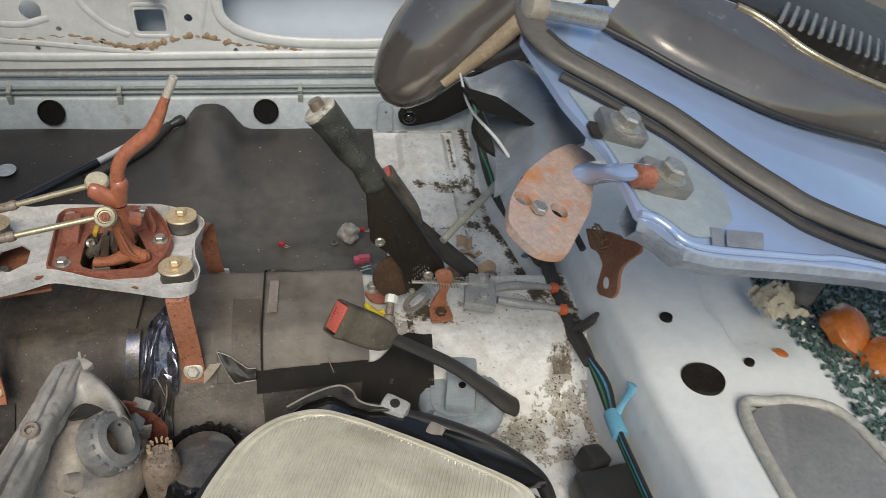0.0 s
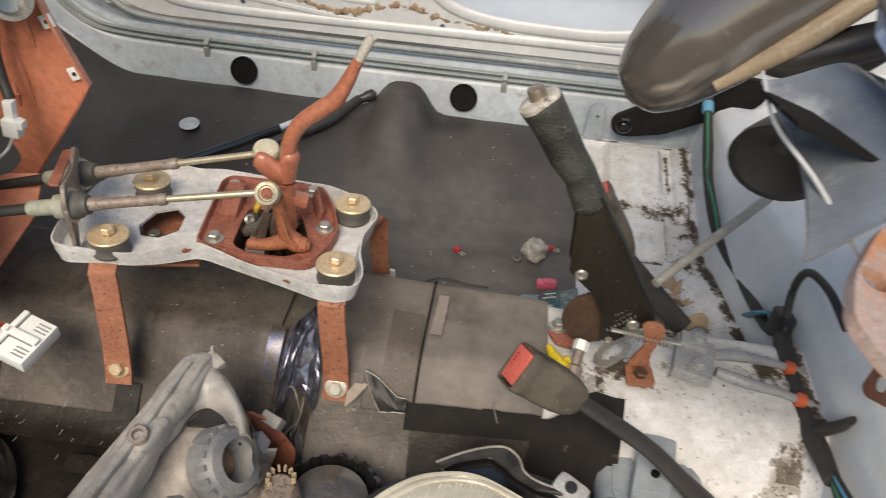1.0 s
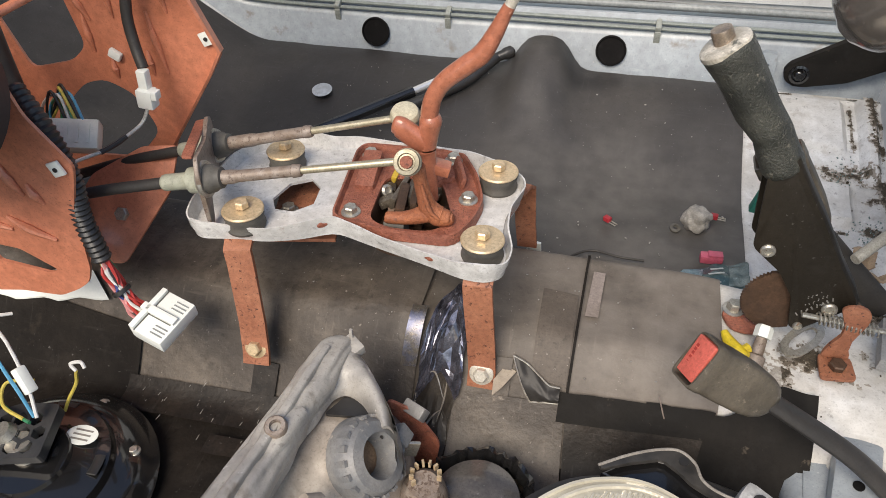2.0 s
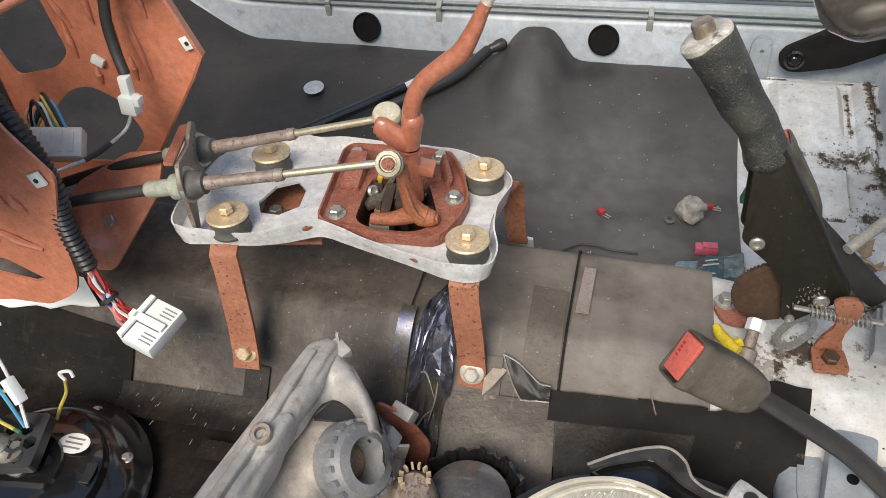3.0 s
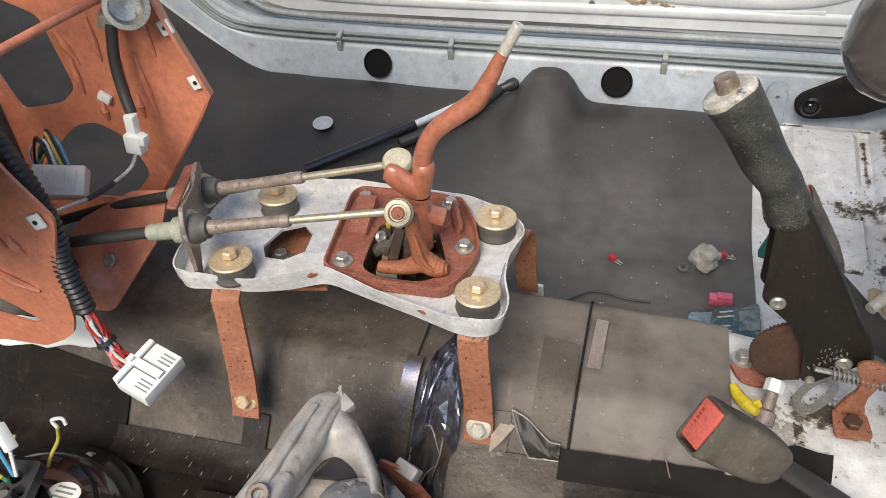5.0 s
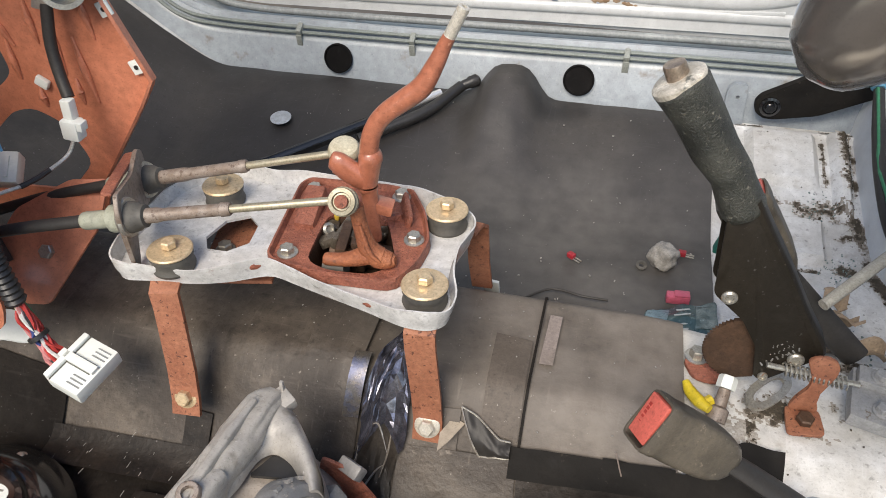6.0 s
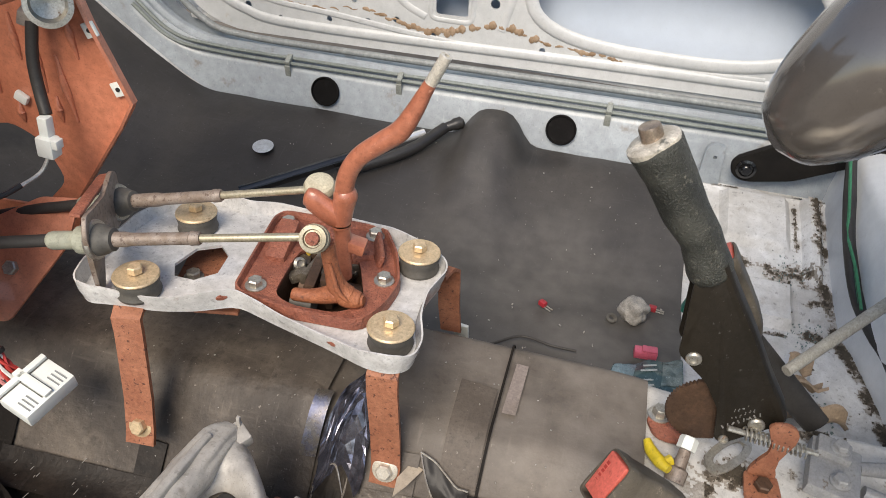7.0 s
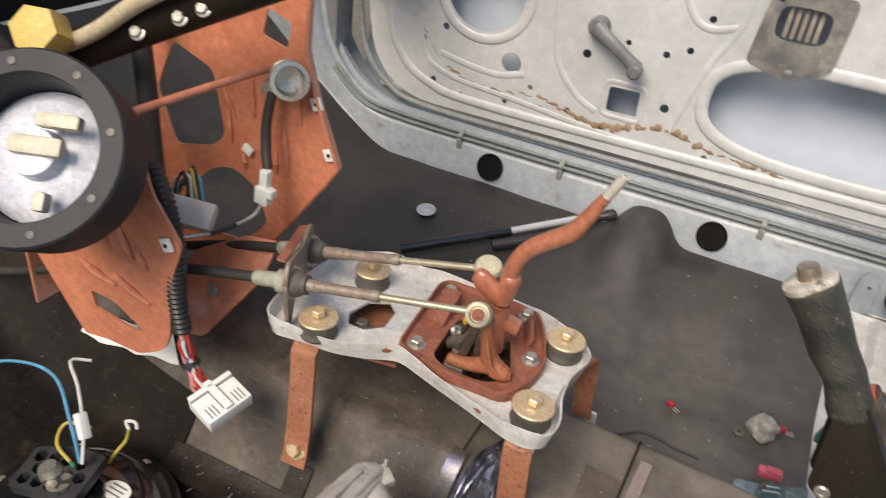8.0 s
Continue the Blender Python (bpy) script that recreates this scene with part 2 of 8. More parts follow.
def dust(m, centre, size, colour, amount):
    """Settled dust: a soft broken patch of one colour lying round a place."""
    nt, nodes = m.node_tree, m.node_tree.nodes
    b = nodes["Principled BSDF"]
    old = b.inputs["Base Color"].links[0].from_socket
    pos = nodes.new("ShaderNodeNewGeometry").outputs["Position"]
    mp = nodes.new("ShaderNodeMapping")
    mp.vector_type = 'TEXTURE'
    mp.inputs["Location"].default_value, mp.inputs["Scale"].default_value = centre, size
    nt.links.new(pos, mp.inputs["Vector"])
    ln = nodes.new("ShaderNodeVectorMath")
    ln.operation = 'LENGTH'
    nt.links.new(mp.outputs[0], ln.inputs[0])
    fall = nodes.new("ShaderNodeMapRange")
    fall.interpolation_type = 'SMOOTHSTEP'
    fall.inputs["From Min"].default_value, fall.inputs["From Max"].default_value = 1.0, 0.25
    nt.links.new(ln.outputs["Value"], fall.inputs["Value"])
    n = nodes.new("ShaderNodeTexNoise")
    n.inputs["Scale"].default_value, n.inputs["Detail"].default_value = 11.0, 7.0
    nt.links.new(pos, n.inputs["Vector"])
    r = nodes.new("ShaderNodeMapRange")
    r.inputs["From Min"].default_value, r.inputs["From Max"].default_value = 0.18, 0.58
    nt.links.new(n.outputs["Fac"], r.inputs["Value"])
    n2 = nodes.new("ShaderNodeTexNoise")
    n2.inputs["Scale"].default_value, n2.inputs["Detail"].default_value = 46.0, 9.0
    nt.links.new(pos, n2.inputs["Vector"])
    r2 = nodes.new("ShaderNodeMapRange")
    r2.inputs["From Min"].default_value, r2.inputs["From Max"].default_value, r2.inputs["To Min"].default_value = 0.30, 0.66, 0.55
    nt.links.new(n2.outputs["Fac"], r2.inputs["Value"])
    fine = nodes.new("ShaderNodeMath")
    fine.operation = 'MULTIPLY'
    nt.links.new(r.outputs[0], fine.inputs[0])
    nt.links.new(r2.outputs[0], fine.inputs[1])
    k = nodes.new("ShaderNodeMath")
    k.operation = 'MULTIPLY'
    nt.links.new(fall.outputs[0], k.inputs[0])
    nt.links.new(fine.outputs[0], k.inputs[1])
    x = nodes.new("ShaderNodeMix")
    x.data_type = 'RGBA'
    nt.links.new(mix_scale(nodes, nt.links.new, k.outputs[0], amount), x.inputs[0])
    nt.links.new(old, x.inputs[6])
    x.inputs[7].default_value = (*colour, 1.0)
    nt.links.new(x.outputs[2], b.inputs["Base Color"])


dust(RUBBER_MAT, (0.06, 1.12, 0.0), (0.42, 0.30, 0.5), (0.118, 0.110, 0.102), 0.85)
dust(TUNNEL_MAT, (0.10, 0.86, 0.10), (0.32, 0.22, 0.5), (0.215, 0.188, 0.160), 0.85)


# ---- helpers ----
def mesh_object(name, bm, mat_, smooth=True):
    bmesh.ops.recalc_face_normals(bm, faces=bm.faces)
    me = bpy.data.meshes.new(name)
    bm.to_mesh(me)
    bm.free()
    me.materials.append(mat_)
    if smooth:
        me.polygons.foreach_set("use_smooth", [True] * len(me.polygons))
        me.set_sharp_from_angle(angle=radians(38))
    return new(name, me)


def part(name, bm, mat_, parent, label="", smooth=True):
    """Links bm as one mesh under a thing or a part; its vertices are in world places."""
    ob = mesh_object(name, bm, mat_, smooth)
    ob.parent = parent
    top = parent
    while top.parent:
        top = top.parent
    ob.matrix_parent_inverse = Matrix.Identity(4) if parent is not top else top.matrix_basis.inverted()
    return tagged(ob, label)


def thing(name, at, label, category, group=""):
    ob = new(name)
    ob.empty_display_size = 0.02
    ob.matrix_basis = Matrix.Translation(at)
    return tagged(ob, label, category, group)


def solid(name, bm, mat_, label, category="", group="", kind="", smooth=True):
    return tagged(mesh_object(name, bm, mat_, smooth), label, category, group, kind)


def box(bm, at, size, turn=(0, 0, 0), bevel=0.0, seg=2):
    m = pose(*at, *turn) @ Matrix.Diagonal((*size, 1))
    r = bmesh.ops.create_cube(bm, size=1.0, matrix=m)
    if bevel:
        es = list({e for v in r["verts"] for e in v.link_edges})
        bmesh.ops.bevel(bm, geom=es, offset=bevel, segments=seg, affect='EDGES', profile=0.6)


def frame_from(d):
    d = Vector(d).normalized()
    return d.to_track_quat('Z', 'Y').to_matrix().to_4x4()


def lathe(bm, at, axis, profile, seg=28, close=True):
    """Turns (radius, height) pairs about an axis."""
    m = Matrix.Translation(at) @ frame_from(axis)
    rings = []
    for r, h in profile:
        rings.append([bm.verts.new(m @ Vector((r * math.cos(a), r * math.sin(a), h))) for a in (2 * math.pi * i / seg for i in range(seg))])
    for p, q in zip(rings, rings[1:]):
        for i in range(seg):
            bm.faces.new((p[i], p[(i + 1) % seg], q[(i + 1) % seg], q[i]))
    if close:
        bm.faces.new(rings[0][::-1])
        bm.faces.new(rings[-1])


def smooth_line(points, steps=6):
    """A curve through the points (Catmull-Rom)."""
    pts = [Vector(p) for p in points]
    if len(pts) < 3:
        return pts
    ext = [pts[0] * 2 - pts[1], *pts, pts[-1] * 2 - pts[-2]]
    out = []
    for i in range(1, len(ext) - 2):
        a, b, c, d = ext[i - 1:i + 3]
        for k in range(steps):
            t = k / steps
            out.append(0.5 * ((2 * b) + (c - a) * t + (2 * a - 5 * b + 4 * c - d) * t * t + (3 * b - a - 3 * c + d) * t ** 3))
    return out + [pts[-1]]


def tube(bm, points, radius, seg=10, steps=6, flat=1.0, up=(0, 0, 1)):
    """Sweeps a round or flattened section along a smooth line; radius is one number or one for each given point."""
    line = smooth_line(points, steps)
    n = len(points)
    if isinstance(radius, (int, float)):
        radius = [radius] * n
    rings = []
    ref = Vector(up)
    for i, p in enumerate(line):
        d = (line[min(i + 1, len(line) - 1)] - line[max(i - 1, 0)]).normalized()
        side = d.cross(ref)
        side = side.normalized() if side.length > 1e-4 else Vector((1, 0, 0))
        nrm = side.cross(d).normalized()
        f = i / max(1, len(line) - 1) * (n - 1)
        k = min(int(f), n - 2)
        r = radius[k] + (radius[k + 1] - radius[k]) * (f - k)
        rings.append([bm.verts.new(p + side * (r * math.cos(a)) + nrm * (r * flat * math.sin(a))) for a in (2 * math.pi * j / seg for j in range(seg))])
    for p, q in zip(rings, rings[1:]):
        for i in range(seg):
            bm.faces.new((p[i], p[(i + 1) % seg], q[(i + 1) % seg], q[i]))
    bm.faces.new(rings[0][::-1])
    bm.faces.new(rings[-1])


def prism(bm, outline, thick, m, bevel=0.0):
    """A plate of the outline (x, y), standing from z = 0 to thick in the pose m."""
    low = [bm.verts.new(m @ Vector((x, y, 0))) for x, y in outline]
    high = [bm.verts.new(m @ Vector((x, y, thick))) for x, y in outline]
    n = len(outline)
    faces = [bm.faces.new(low[::-1]), bm.faces.new(high)]
    faces += [bm.faces.new((low[i], low[(i + 1) % n], high[(i + 1) % n], high[i])) for i in range(n)]
    if bevel:
        es = [e for f in faces[:2] for e in f.edges]
        bmesh.ops.bevel(bm, geom=es, offset=bevel, segments=2, affect='EDGES', profile=0.6)


def round_outline(points, r, seg=4):
    """Rounds the corners of an outline."""
    out = []
    n = len(points)
    for i in range(n):
        a, b, c = Vector(points[i - 1]), Vector(points[i]), Vector(points[(i + 1) % n])
        u, v = (a - b), (c - b)
        k = min(r, u.length * 0.45, v.length * 0.45)
        p, q = b + u.normalized() * k, b + v.normalized() * k
        for s in range(seg + 1):
            t = s / seg
            out.append(tuple(p * (1 - t) ** 2 + b * 2 * t * (1 - t) + q * t * t))
    return out


def ellipse(cx, cy, rx, ry, n=24, power=2.0):
    out = []
    for i in range(n):
        a = 2 * math.pi * i / n
        c, s = math.cos(a), math.sin(a)
        out.append((cx + rx * math.copysign(abs(c) ** (2 / power), c), cy + ry * math.copysign(abs(s) ** (2 / power), s)))
    return out


def holed_plate(bm, outer, holes, thick, m):
    """A plate with holes through it, filled between outline and holes, with edges of its own."""
    tmp = bmesh.new()
    for loop in [outer, *holes]:
        vs = [tmp.verts.new((x, y, 0)) for x, y in loop]
        for i in range(len(vs)):
            tmp.edges.new((vs[i], vs[(i + 1) % len(vs)]))
    bmesh.ops.triangle_fill(tmp, edges=tmp.edges[:], use_beauty=True, use_dissolve=False)
    r = bmesh.ops.extrude_face_region(tmp, geom=tmp.faces[:])
    bmesh.ops.translate(tmp, verts=[v for v in r["geom"] if isinstance(v, bmesh.types.BMVert)], vec=(0, 0, thick))
    bmesh.ops.transform(tmp, matrix=m, verts=tmp.verts)
    join(bm, tmp)


def join(bm, other):
    other.verts.index_update()
    vs = [bm.verts.new(v.co) for v in other.verts]
    for f in other.faces:
        try:
            bm.faces.new([vs[v.index] for v in f.verts])
        except ValueError:
            pass
    other.free()


def sheet(bm, nx, ny, fn, thick=0.0):
    """A grid surface from fn(u, v) with u and v from 0 to 1, with a lower skin when thick."""
    def grid(off):
        return [[bm.verts.new(Vector(fn(i / nx, j / ny)) - Vector((0, 0, off))) for j in range(ny + 1)] for i in range(nx + 1)]
    g = grid(0)
    for i in range(nx):
        for j in range(ny):
            bm.faces.new((g[i][j], g[i + 1][j], g[i + 1][j + 1], g[i][j + 1]))
    if thick:
        h = grid(thick)
        for i in range(nx):
            for j in range(ny):
                bm.faces.new((h[i][j], h[i][j + 1], h[i + 1][j + 1], h[i + 1][j]))
        for i in range(nx):
            bm.faces.new((g[i][0], h[i][0], h[i + 1][0], g[i + 1][0]))
            bm.faces.new((g[i + 1][ny], h[i + 1][ny], h[i][ny], g[i][ny]))
        for j in range(ny):
            bm.faces.new((g[0][j + 1], h[0][j + 1], h[0][j], g[0][j]))
            bm.faces.new((g[nx][j], h[nx][j], h[nx][j + 1], g[nx][j + 1]))


def B():
    return bmesh.new()


def hex_bolt(bm, at, axis, r=0.0065, h=0.005, washer=0.010):
    a = Vector(axis).normalized()
    if washer:
        lathe(bm, at, a, [(washer, 0), (washer, 0.0012), (washer * 0.9, 0.0018)], 20)
    base = Vector(at) + a * 0.0018
    lathe(bm, base, a, [(r, 0), (r, h * 0.8), (r * 0.82, h)], 6)


def step(a, b, t):
    t = min(1, max(0, (t - a) / (b - a)))
    return t * t * (3 - 2 * t)


def mixv(a, b, t):
    return a + (b - a) * t


# ---- structure ----
def tunnel_z(x, y):
    top = mixv(0.100, 0.084, step(0.1, 0.3, x))
    near = step(0.685, 0.80, y)
    far = 1 - step(0.905, 0.985, y)
    return top * near * far


def far_rise(x, y):
    return 0.062 * step(1.16, 1.42, y)


def toe_rise(x, y):
    d = max(0.0, -0.585 - x)
    return 0.90 * d * d / (d + 0.10)


def pan_z(x, y):
    z = tunnel_z(x, y) + far_rise(x, y) + toe_rise(x, y)
    if x > 0.2 and y > 0.99:
        for x0, x1, y0, y1 in ((0.262, 0.363, 1.300, 1.408), (0.378, 0.408, 1.262, 1.415), (0.258, 0.366, 1.172, 1.252), (0.270, 0.372, 1.060, 1.150)):
            z += 0.013 * step(x0, x0 + 0.009, x) * (1 - step(x1 - 0.009, x1, x)) * step(y0, y0 + 0.009, y) * (1 - step(y1 - 0.009, y1, y))
        z += 0.006 * math.exp(-((y - 1.412) / 0.006) ** 2)
    return z


def floor_sheet(x0, x1, y0, y1, nx, ny, lift, thick, wobble=0.0, fn=pan_z, edge=None):
    bm = B()

    def at(u, v):
        x, y = mixv(x0, x1, u), mixv(y0, y1, v)
        if edge:
            x, y = edge(x, y, u, v)
        n = noise.noise(Vector((x * 7, y * 7, 1.3))) * wobble + noise.noise(Vector((x * 23, y * 23, 4.1))) * wobble * 0.35
        return x, y, fn(x, y) + lift + n
    sheet(bm, nx, ny, at, thick)
    return bm


ground = B()
sheet(ground, 20, 20, lambda u, v: (mixv(-400, 400, u), mixv(-400, 400, v), -0.28))
solid("ground", ground, GROUND_MAT, "dry bare earth under and around the car", kind="structure")

solid("floor", floor_sheet(-1.05, 0.475, 0.12, 1.46, 300, 270, -0.010, 0.006, 0.0015), DIRTY_WHITE, "bare dirty white painted steel car floor pan", kind="structure")

# kick-up in front of the rear seat pan, and the pan itself
KX = 0.462


def rear_section(u):
    pts = [(KX, -0.01), (KX + 0.012, 0.10), (KX + 0.022, 0.140), (KX + 0.045, 0.152), (0.70, 0.150), (1.35, 0.10)]
    ds = [0.0]
    for a, b in zip(pts, pts[1:]):
        ds.append(ds[-1] + math.hypot(b[0] - a[0], b[1] - a[1]))
    d = u * ds[-1]
    for i in range(len(pts) - 1):
        if d <= ds[i + 1] + 1e-9:
            t = (d - ds[i]) / (ds[i + 1] - ds[i])
            return mixv(pts[i][0], pts[i + 1][0], t), mixv(pts[i][1], pts[i + 1][1], t)


def rear_at(u, v):
    y = mixv(0.05, 1.47, v)
    x, z = rear_section(u)
    x -= 0.055 * step(0.88, 1.36, y) * (1 - u * 0.6)
    x += noise.noise(Vector((y * 9, z * 9, 2))) * 0.003
    if 0.61 < x < 0.69 and 0.66 < y < 0.80:
        z -= 0.010
    return x, y, z


rear = B()
sheet(rear, 110, 60, rear_at, 0.004)
solid("rear_seat_pan", rear, PAN_WHITE, "white painted steel rear seat pan with kick-up", kind="structure")

# door sill swept along the opening
SILL = [(1.425, -0.020), (1.432, 0.052), (1.437, 0.060), (1.447, 0.108), (1.453, 0.116), (1.464, 0.119), (1.468, 0.127), (1.472, 0.127), (1.476, 0.121), (1.481, 0.121),
        (1.485, 0.130), (1.490, 0.130), (1.494, 0.124), (1.506, 0.124), (1.512, 0.112), (1.530, 0.110), (1.560, 0.108)]


def sill_path():
    out = []
    for i in range(38):
        x = mixv(1.0, -0.60, i / 37)
        out.append((x, 0.0, 0.0))
    for i in range(1, 15):
        a = i / 14 * radians(78)
        out.append((-0.60 - 0.17 * math.sin(a), 0.17 * (1 - math.cos(a)), a))
    for i in range(1, 10):
        out.append((-0.766 - i * 0.009, 0.135 + i * 0.045, radians(78)))
    return out


def sill_mesh(section):
    bm = B()
    rows = []
    for x, dz, a in sill_path():
        row = []
        for y, z in section:
            off = z - 0.13
            row.append(bm.verts.new((x + off * math.sin(a), y, 0.13 + dz + off * math.cos(a) + 0.012 * step(-0.4, 0.4, x))))
        rows.append(row)
    for p, q in zip(rows, rows[1:]):
        for i in range(len(section) - 1):
            bm.faces.new((p[i], p[i + 1], q[i + 1], q[i]))
    return bm


sill = solid("door_sill", sill_mesh(SILL), WHITE_PAINT, "white painted steel door sill with pinch-weld rails", kind="structure")

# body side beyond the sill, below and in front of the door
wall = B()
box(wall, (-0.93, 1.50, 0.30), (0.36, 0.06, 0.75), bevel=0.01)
# the grey holds the pillar's shade, put into the panel's colour
solid("kick_panel", wall, material("shaded_grey_paint", (0.24, 0.25, 0.255), (0.17, 0.178, 0.182), 0.6, 8, 0.45), "grey steel kick panel at the door pillar with shade painted in", kind="structure")
wall = B()
box(wall, (-1.02, 0.80, 0.35), (0.02, 1.40, 0.9))
solid("firewall", wall, MATT_BLACK, "black felt-covered steel firewall", kind="structure")
wall = B()
box(wall, (1.38, 0.76, 0.22), (0.03, 1.45, 0.42), bevel=0.008)
solid("rear_bulkhead", wall, WHITE_PAINT, "white painted steel bulkhead behind the seat pan", kind="structure")

# brake pipes clipped along the sill
pipes = thing("brake_pipes", (0.0, 1.46, 0.13), "two grey-green brake pipes clipped along the sill", "brake pipes")
for y_, z_ in ((1.4495, 0.1225), (1.4585, 0.1285)):
    bm = B()
    tube(bm, [(0.95, y_, z_ + 0.012), (0.4, y_, z_ + 0.012), (0.0, y_, z_ + 0.006), (-0.4, y_, z_), (-0.60, y_, z_), (-0.68, y_, z_ + 0.012), (-0.74, y_, z_ + 0.06)], 0.0032, 8, 8)
    part("pipe", bm, PIPE_PAINT, pipes)
CLIP_WHITE = material("milky_clip", (0.34, 0.36, 0.33), (0.26, 0.275, 0.25), 0.5, 40, 0.4)
for x_ in (-0.46, -0.265, 0.075, 0.36):
    bm = B()
    zz = 0.128 + 0.012 * step(-0.4, 0.4, x_)
    box(bm, (x_, 1.451, zz - 0.001), (0.009, 0.020, 0.010), (25, 0, 0), 0.002)
    box(bm, (x_, 1.4445, zz - 0.018), (0.010, 0.003, 0.020), (12, 0, 0), 0.0012)
    part("pipe_clip", bm, CLIP_WHITE, pipes, "beige pipe clip")

# door: inner pressing with its openings, outer skin behind
DY = 1.536
door = thing("door_front", (0.2, DY, 0.14), "closed white car door stripped of trim with rust-stained holes", "car door")
door["kind"] = "structure"


def upright(y):
    """Plate coordinates (x, z) in an upright plane at y, thickness away from the camera side."""
    return Matrix(((1, 0, 0, 0), (0, 0, 1, y), (0, 1, 0, 0), (0, 0, 0, 1)))


door_outline = round_outline([(-0.70, 0.128), (0.95, 0.165), (0.95, 0.78), (-0.78, 0.78)], 0.14, 8)
door_holes = [
    ellipse(-0.485, 0.362, 0.075, 0.070, 28),
    ellipse(-0.418, 0.250, 0.019, 0.019, 16),
    round_outline([(-0.232, 0.212), (-0.178, 0.214), (-0.180, 0.258), (-0.234, 0.256)], 0.006, 3),
    ellipse(0.142, 0.278, 0.213, 0.074, 40, 2.8),
    round_outline([(-0.030, 0.362), (0.080, 0.362), (0.086, 0.46), (-0.020, 0.452)], 0.016, 4),
    round_outline([(0.098, 0.190), (0.168, 0.193), (0.168, 0.202), (0.098, 0.199)], 0.003, 2),
    ellipse(0.46, 0.28, 0.05, 0.05, 20),
]
for hx, hz, hr in ((-0.60, 0.255, .007), (-0.57, 0.180, .006), (-0.51, 0.165, .005), (-0.42, 0.176, .005), (-0.35, 0.182, .006), (-0.30, 0.192, .006), (-0.235, 0.178, .006),
                   (-0.135, 0.242, .008), (-0.155, 0.330, .006), (-0.12, 0.345, .006), (-0.05, 0.178, .005), (0.02, 0.182, .005), (-0.285, 0.30, .008), (-0.375, 0.215, .005),
                   (-0.555, 0.285, .007), (-0.56, 0.42, .006), (-0.35, 0.37, .006), (-0.18, 0.42, .008), (-0.10, 0.40, .006), (0.23, 0.19, .006), (0.30, 0.205, .006), (0.36, 0.215, .006), (-0.22, 0.335, .005)):
    door_holes.append(ellipse(hx, hz, hr, hr, 10))
bm = B()
holed_plate(bm, door_outline, door_holes, 0.004, upright(DY))
panel = part("inner_panel", bm, DOOR_PAINT, door, smooth=False)
bm = B()
sheet(bm, 24, 10, lambda u, v: (mixv(-0.76, 0.94, u), 1.625 - 0.03 * (2 * v - 1) ** 2, mixv(0.13, 0.78, v)))
part("outer_skin", bm, DOOR_SKIN, door, "bluish outer sheet seen through the openings")
bm = B()
for a, b, r in (((-0.72, 0.16), (0.94, 0.17), 0.012),):
    box(bm, (0.12, 1.585, 0.142), (1.62, 0.085, 0.012), bevel=0.004)
part("bottom_flange", bm, DOOR_PAINT, door)


def rim(cx, cz, rx, rz, power, r=0.006, y=DY):
    b_ = B()
    pts = ellipse(cx, cz, rx, rz, 40, power)
    ring = [Vector((x, y + 0.001, z)) for x, z in pts]
    rows = []
    for i, p in enumerate(ring):
        d = (ring[(i + 1) % 40] - ring[i - 1]).normalized()
        n = d.cross(Vector((0, 1, 0)))
        rows.append([b_.verts.new(p + n * r * math.cos(a) * 1.6 + Vector((0, -1, 0)) * (r * 0.7 * math.sin(a))) for a in (math.pi * k / 6 for k in range(7))])
    for i in range(40):
        p, q = rows[i], rows[(i + 1) % 40]
        for k in range(6):
            b_.faces.new((p[k], p[k + 1], q[k + 1], q[k]))
    return b_


part("access_rim", rim(0.142, 0.278, 0.222, 0.083, 2.8, 0.007), DOOR_PAINT, door)
part("speaker_rim", rim(-0.485, 0.362, 0.088, 0.083, 2.0, 0.006), DOOR_PAINT, door)
part("square_rim", rim(-0.206, 0.235, 0.036, 0.031, 6, 0.003), DOOR_PAINT, door)
# raised field of the pressing
bm = B()
tube(bm, [(-0.62, DY, 0.40), (-0.60, DY, 0.25), (-0.55, DY, 0.20), (-0.40, DY, 0.185), (-0.1, DY, 0.165), (0.3, DY, 0.185)], 0.005, 8, 8, 0.6, (0, 1, 0))
part("pressed_bead", bm, DOOR_PAINT, door)
for line_ in (((-0.36, 0.46), (-0.345, 0.33), (-0.33, 0.27), (-0.29, 0.225), (-0.25, 0.205)), ((-0.12, 0.20), (-0.105, 0.26), (-0.085, 0.33), (-0.055, 0.40), (-0.05, 0.47)), ((-0.56, 0.235), (-0.50, 0.225), (-0.44, 0.222), (-0.39, 0.235)), ((-0.16, 0.45), (-0.13, 0.40), (-0.10, 0.385), (-0.06, 0.395))):
    bm = B()
    tube(bm, [(x_, DY + 0.001, z_) for x_, z_ in line_], 0.0075, 8, 8, 0.35, (0, 1, 0))
    part("pressed_ridge", bm, DOOR_PAINT, door)
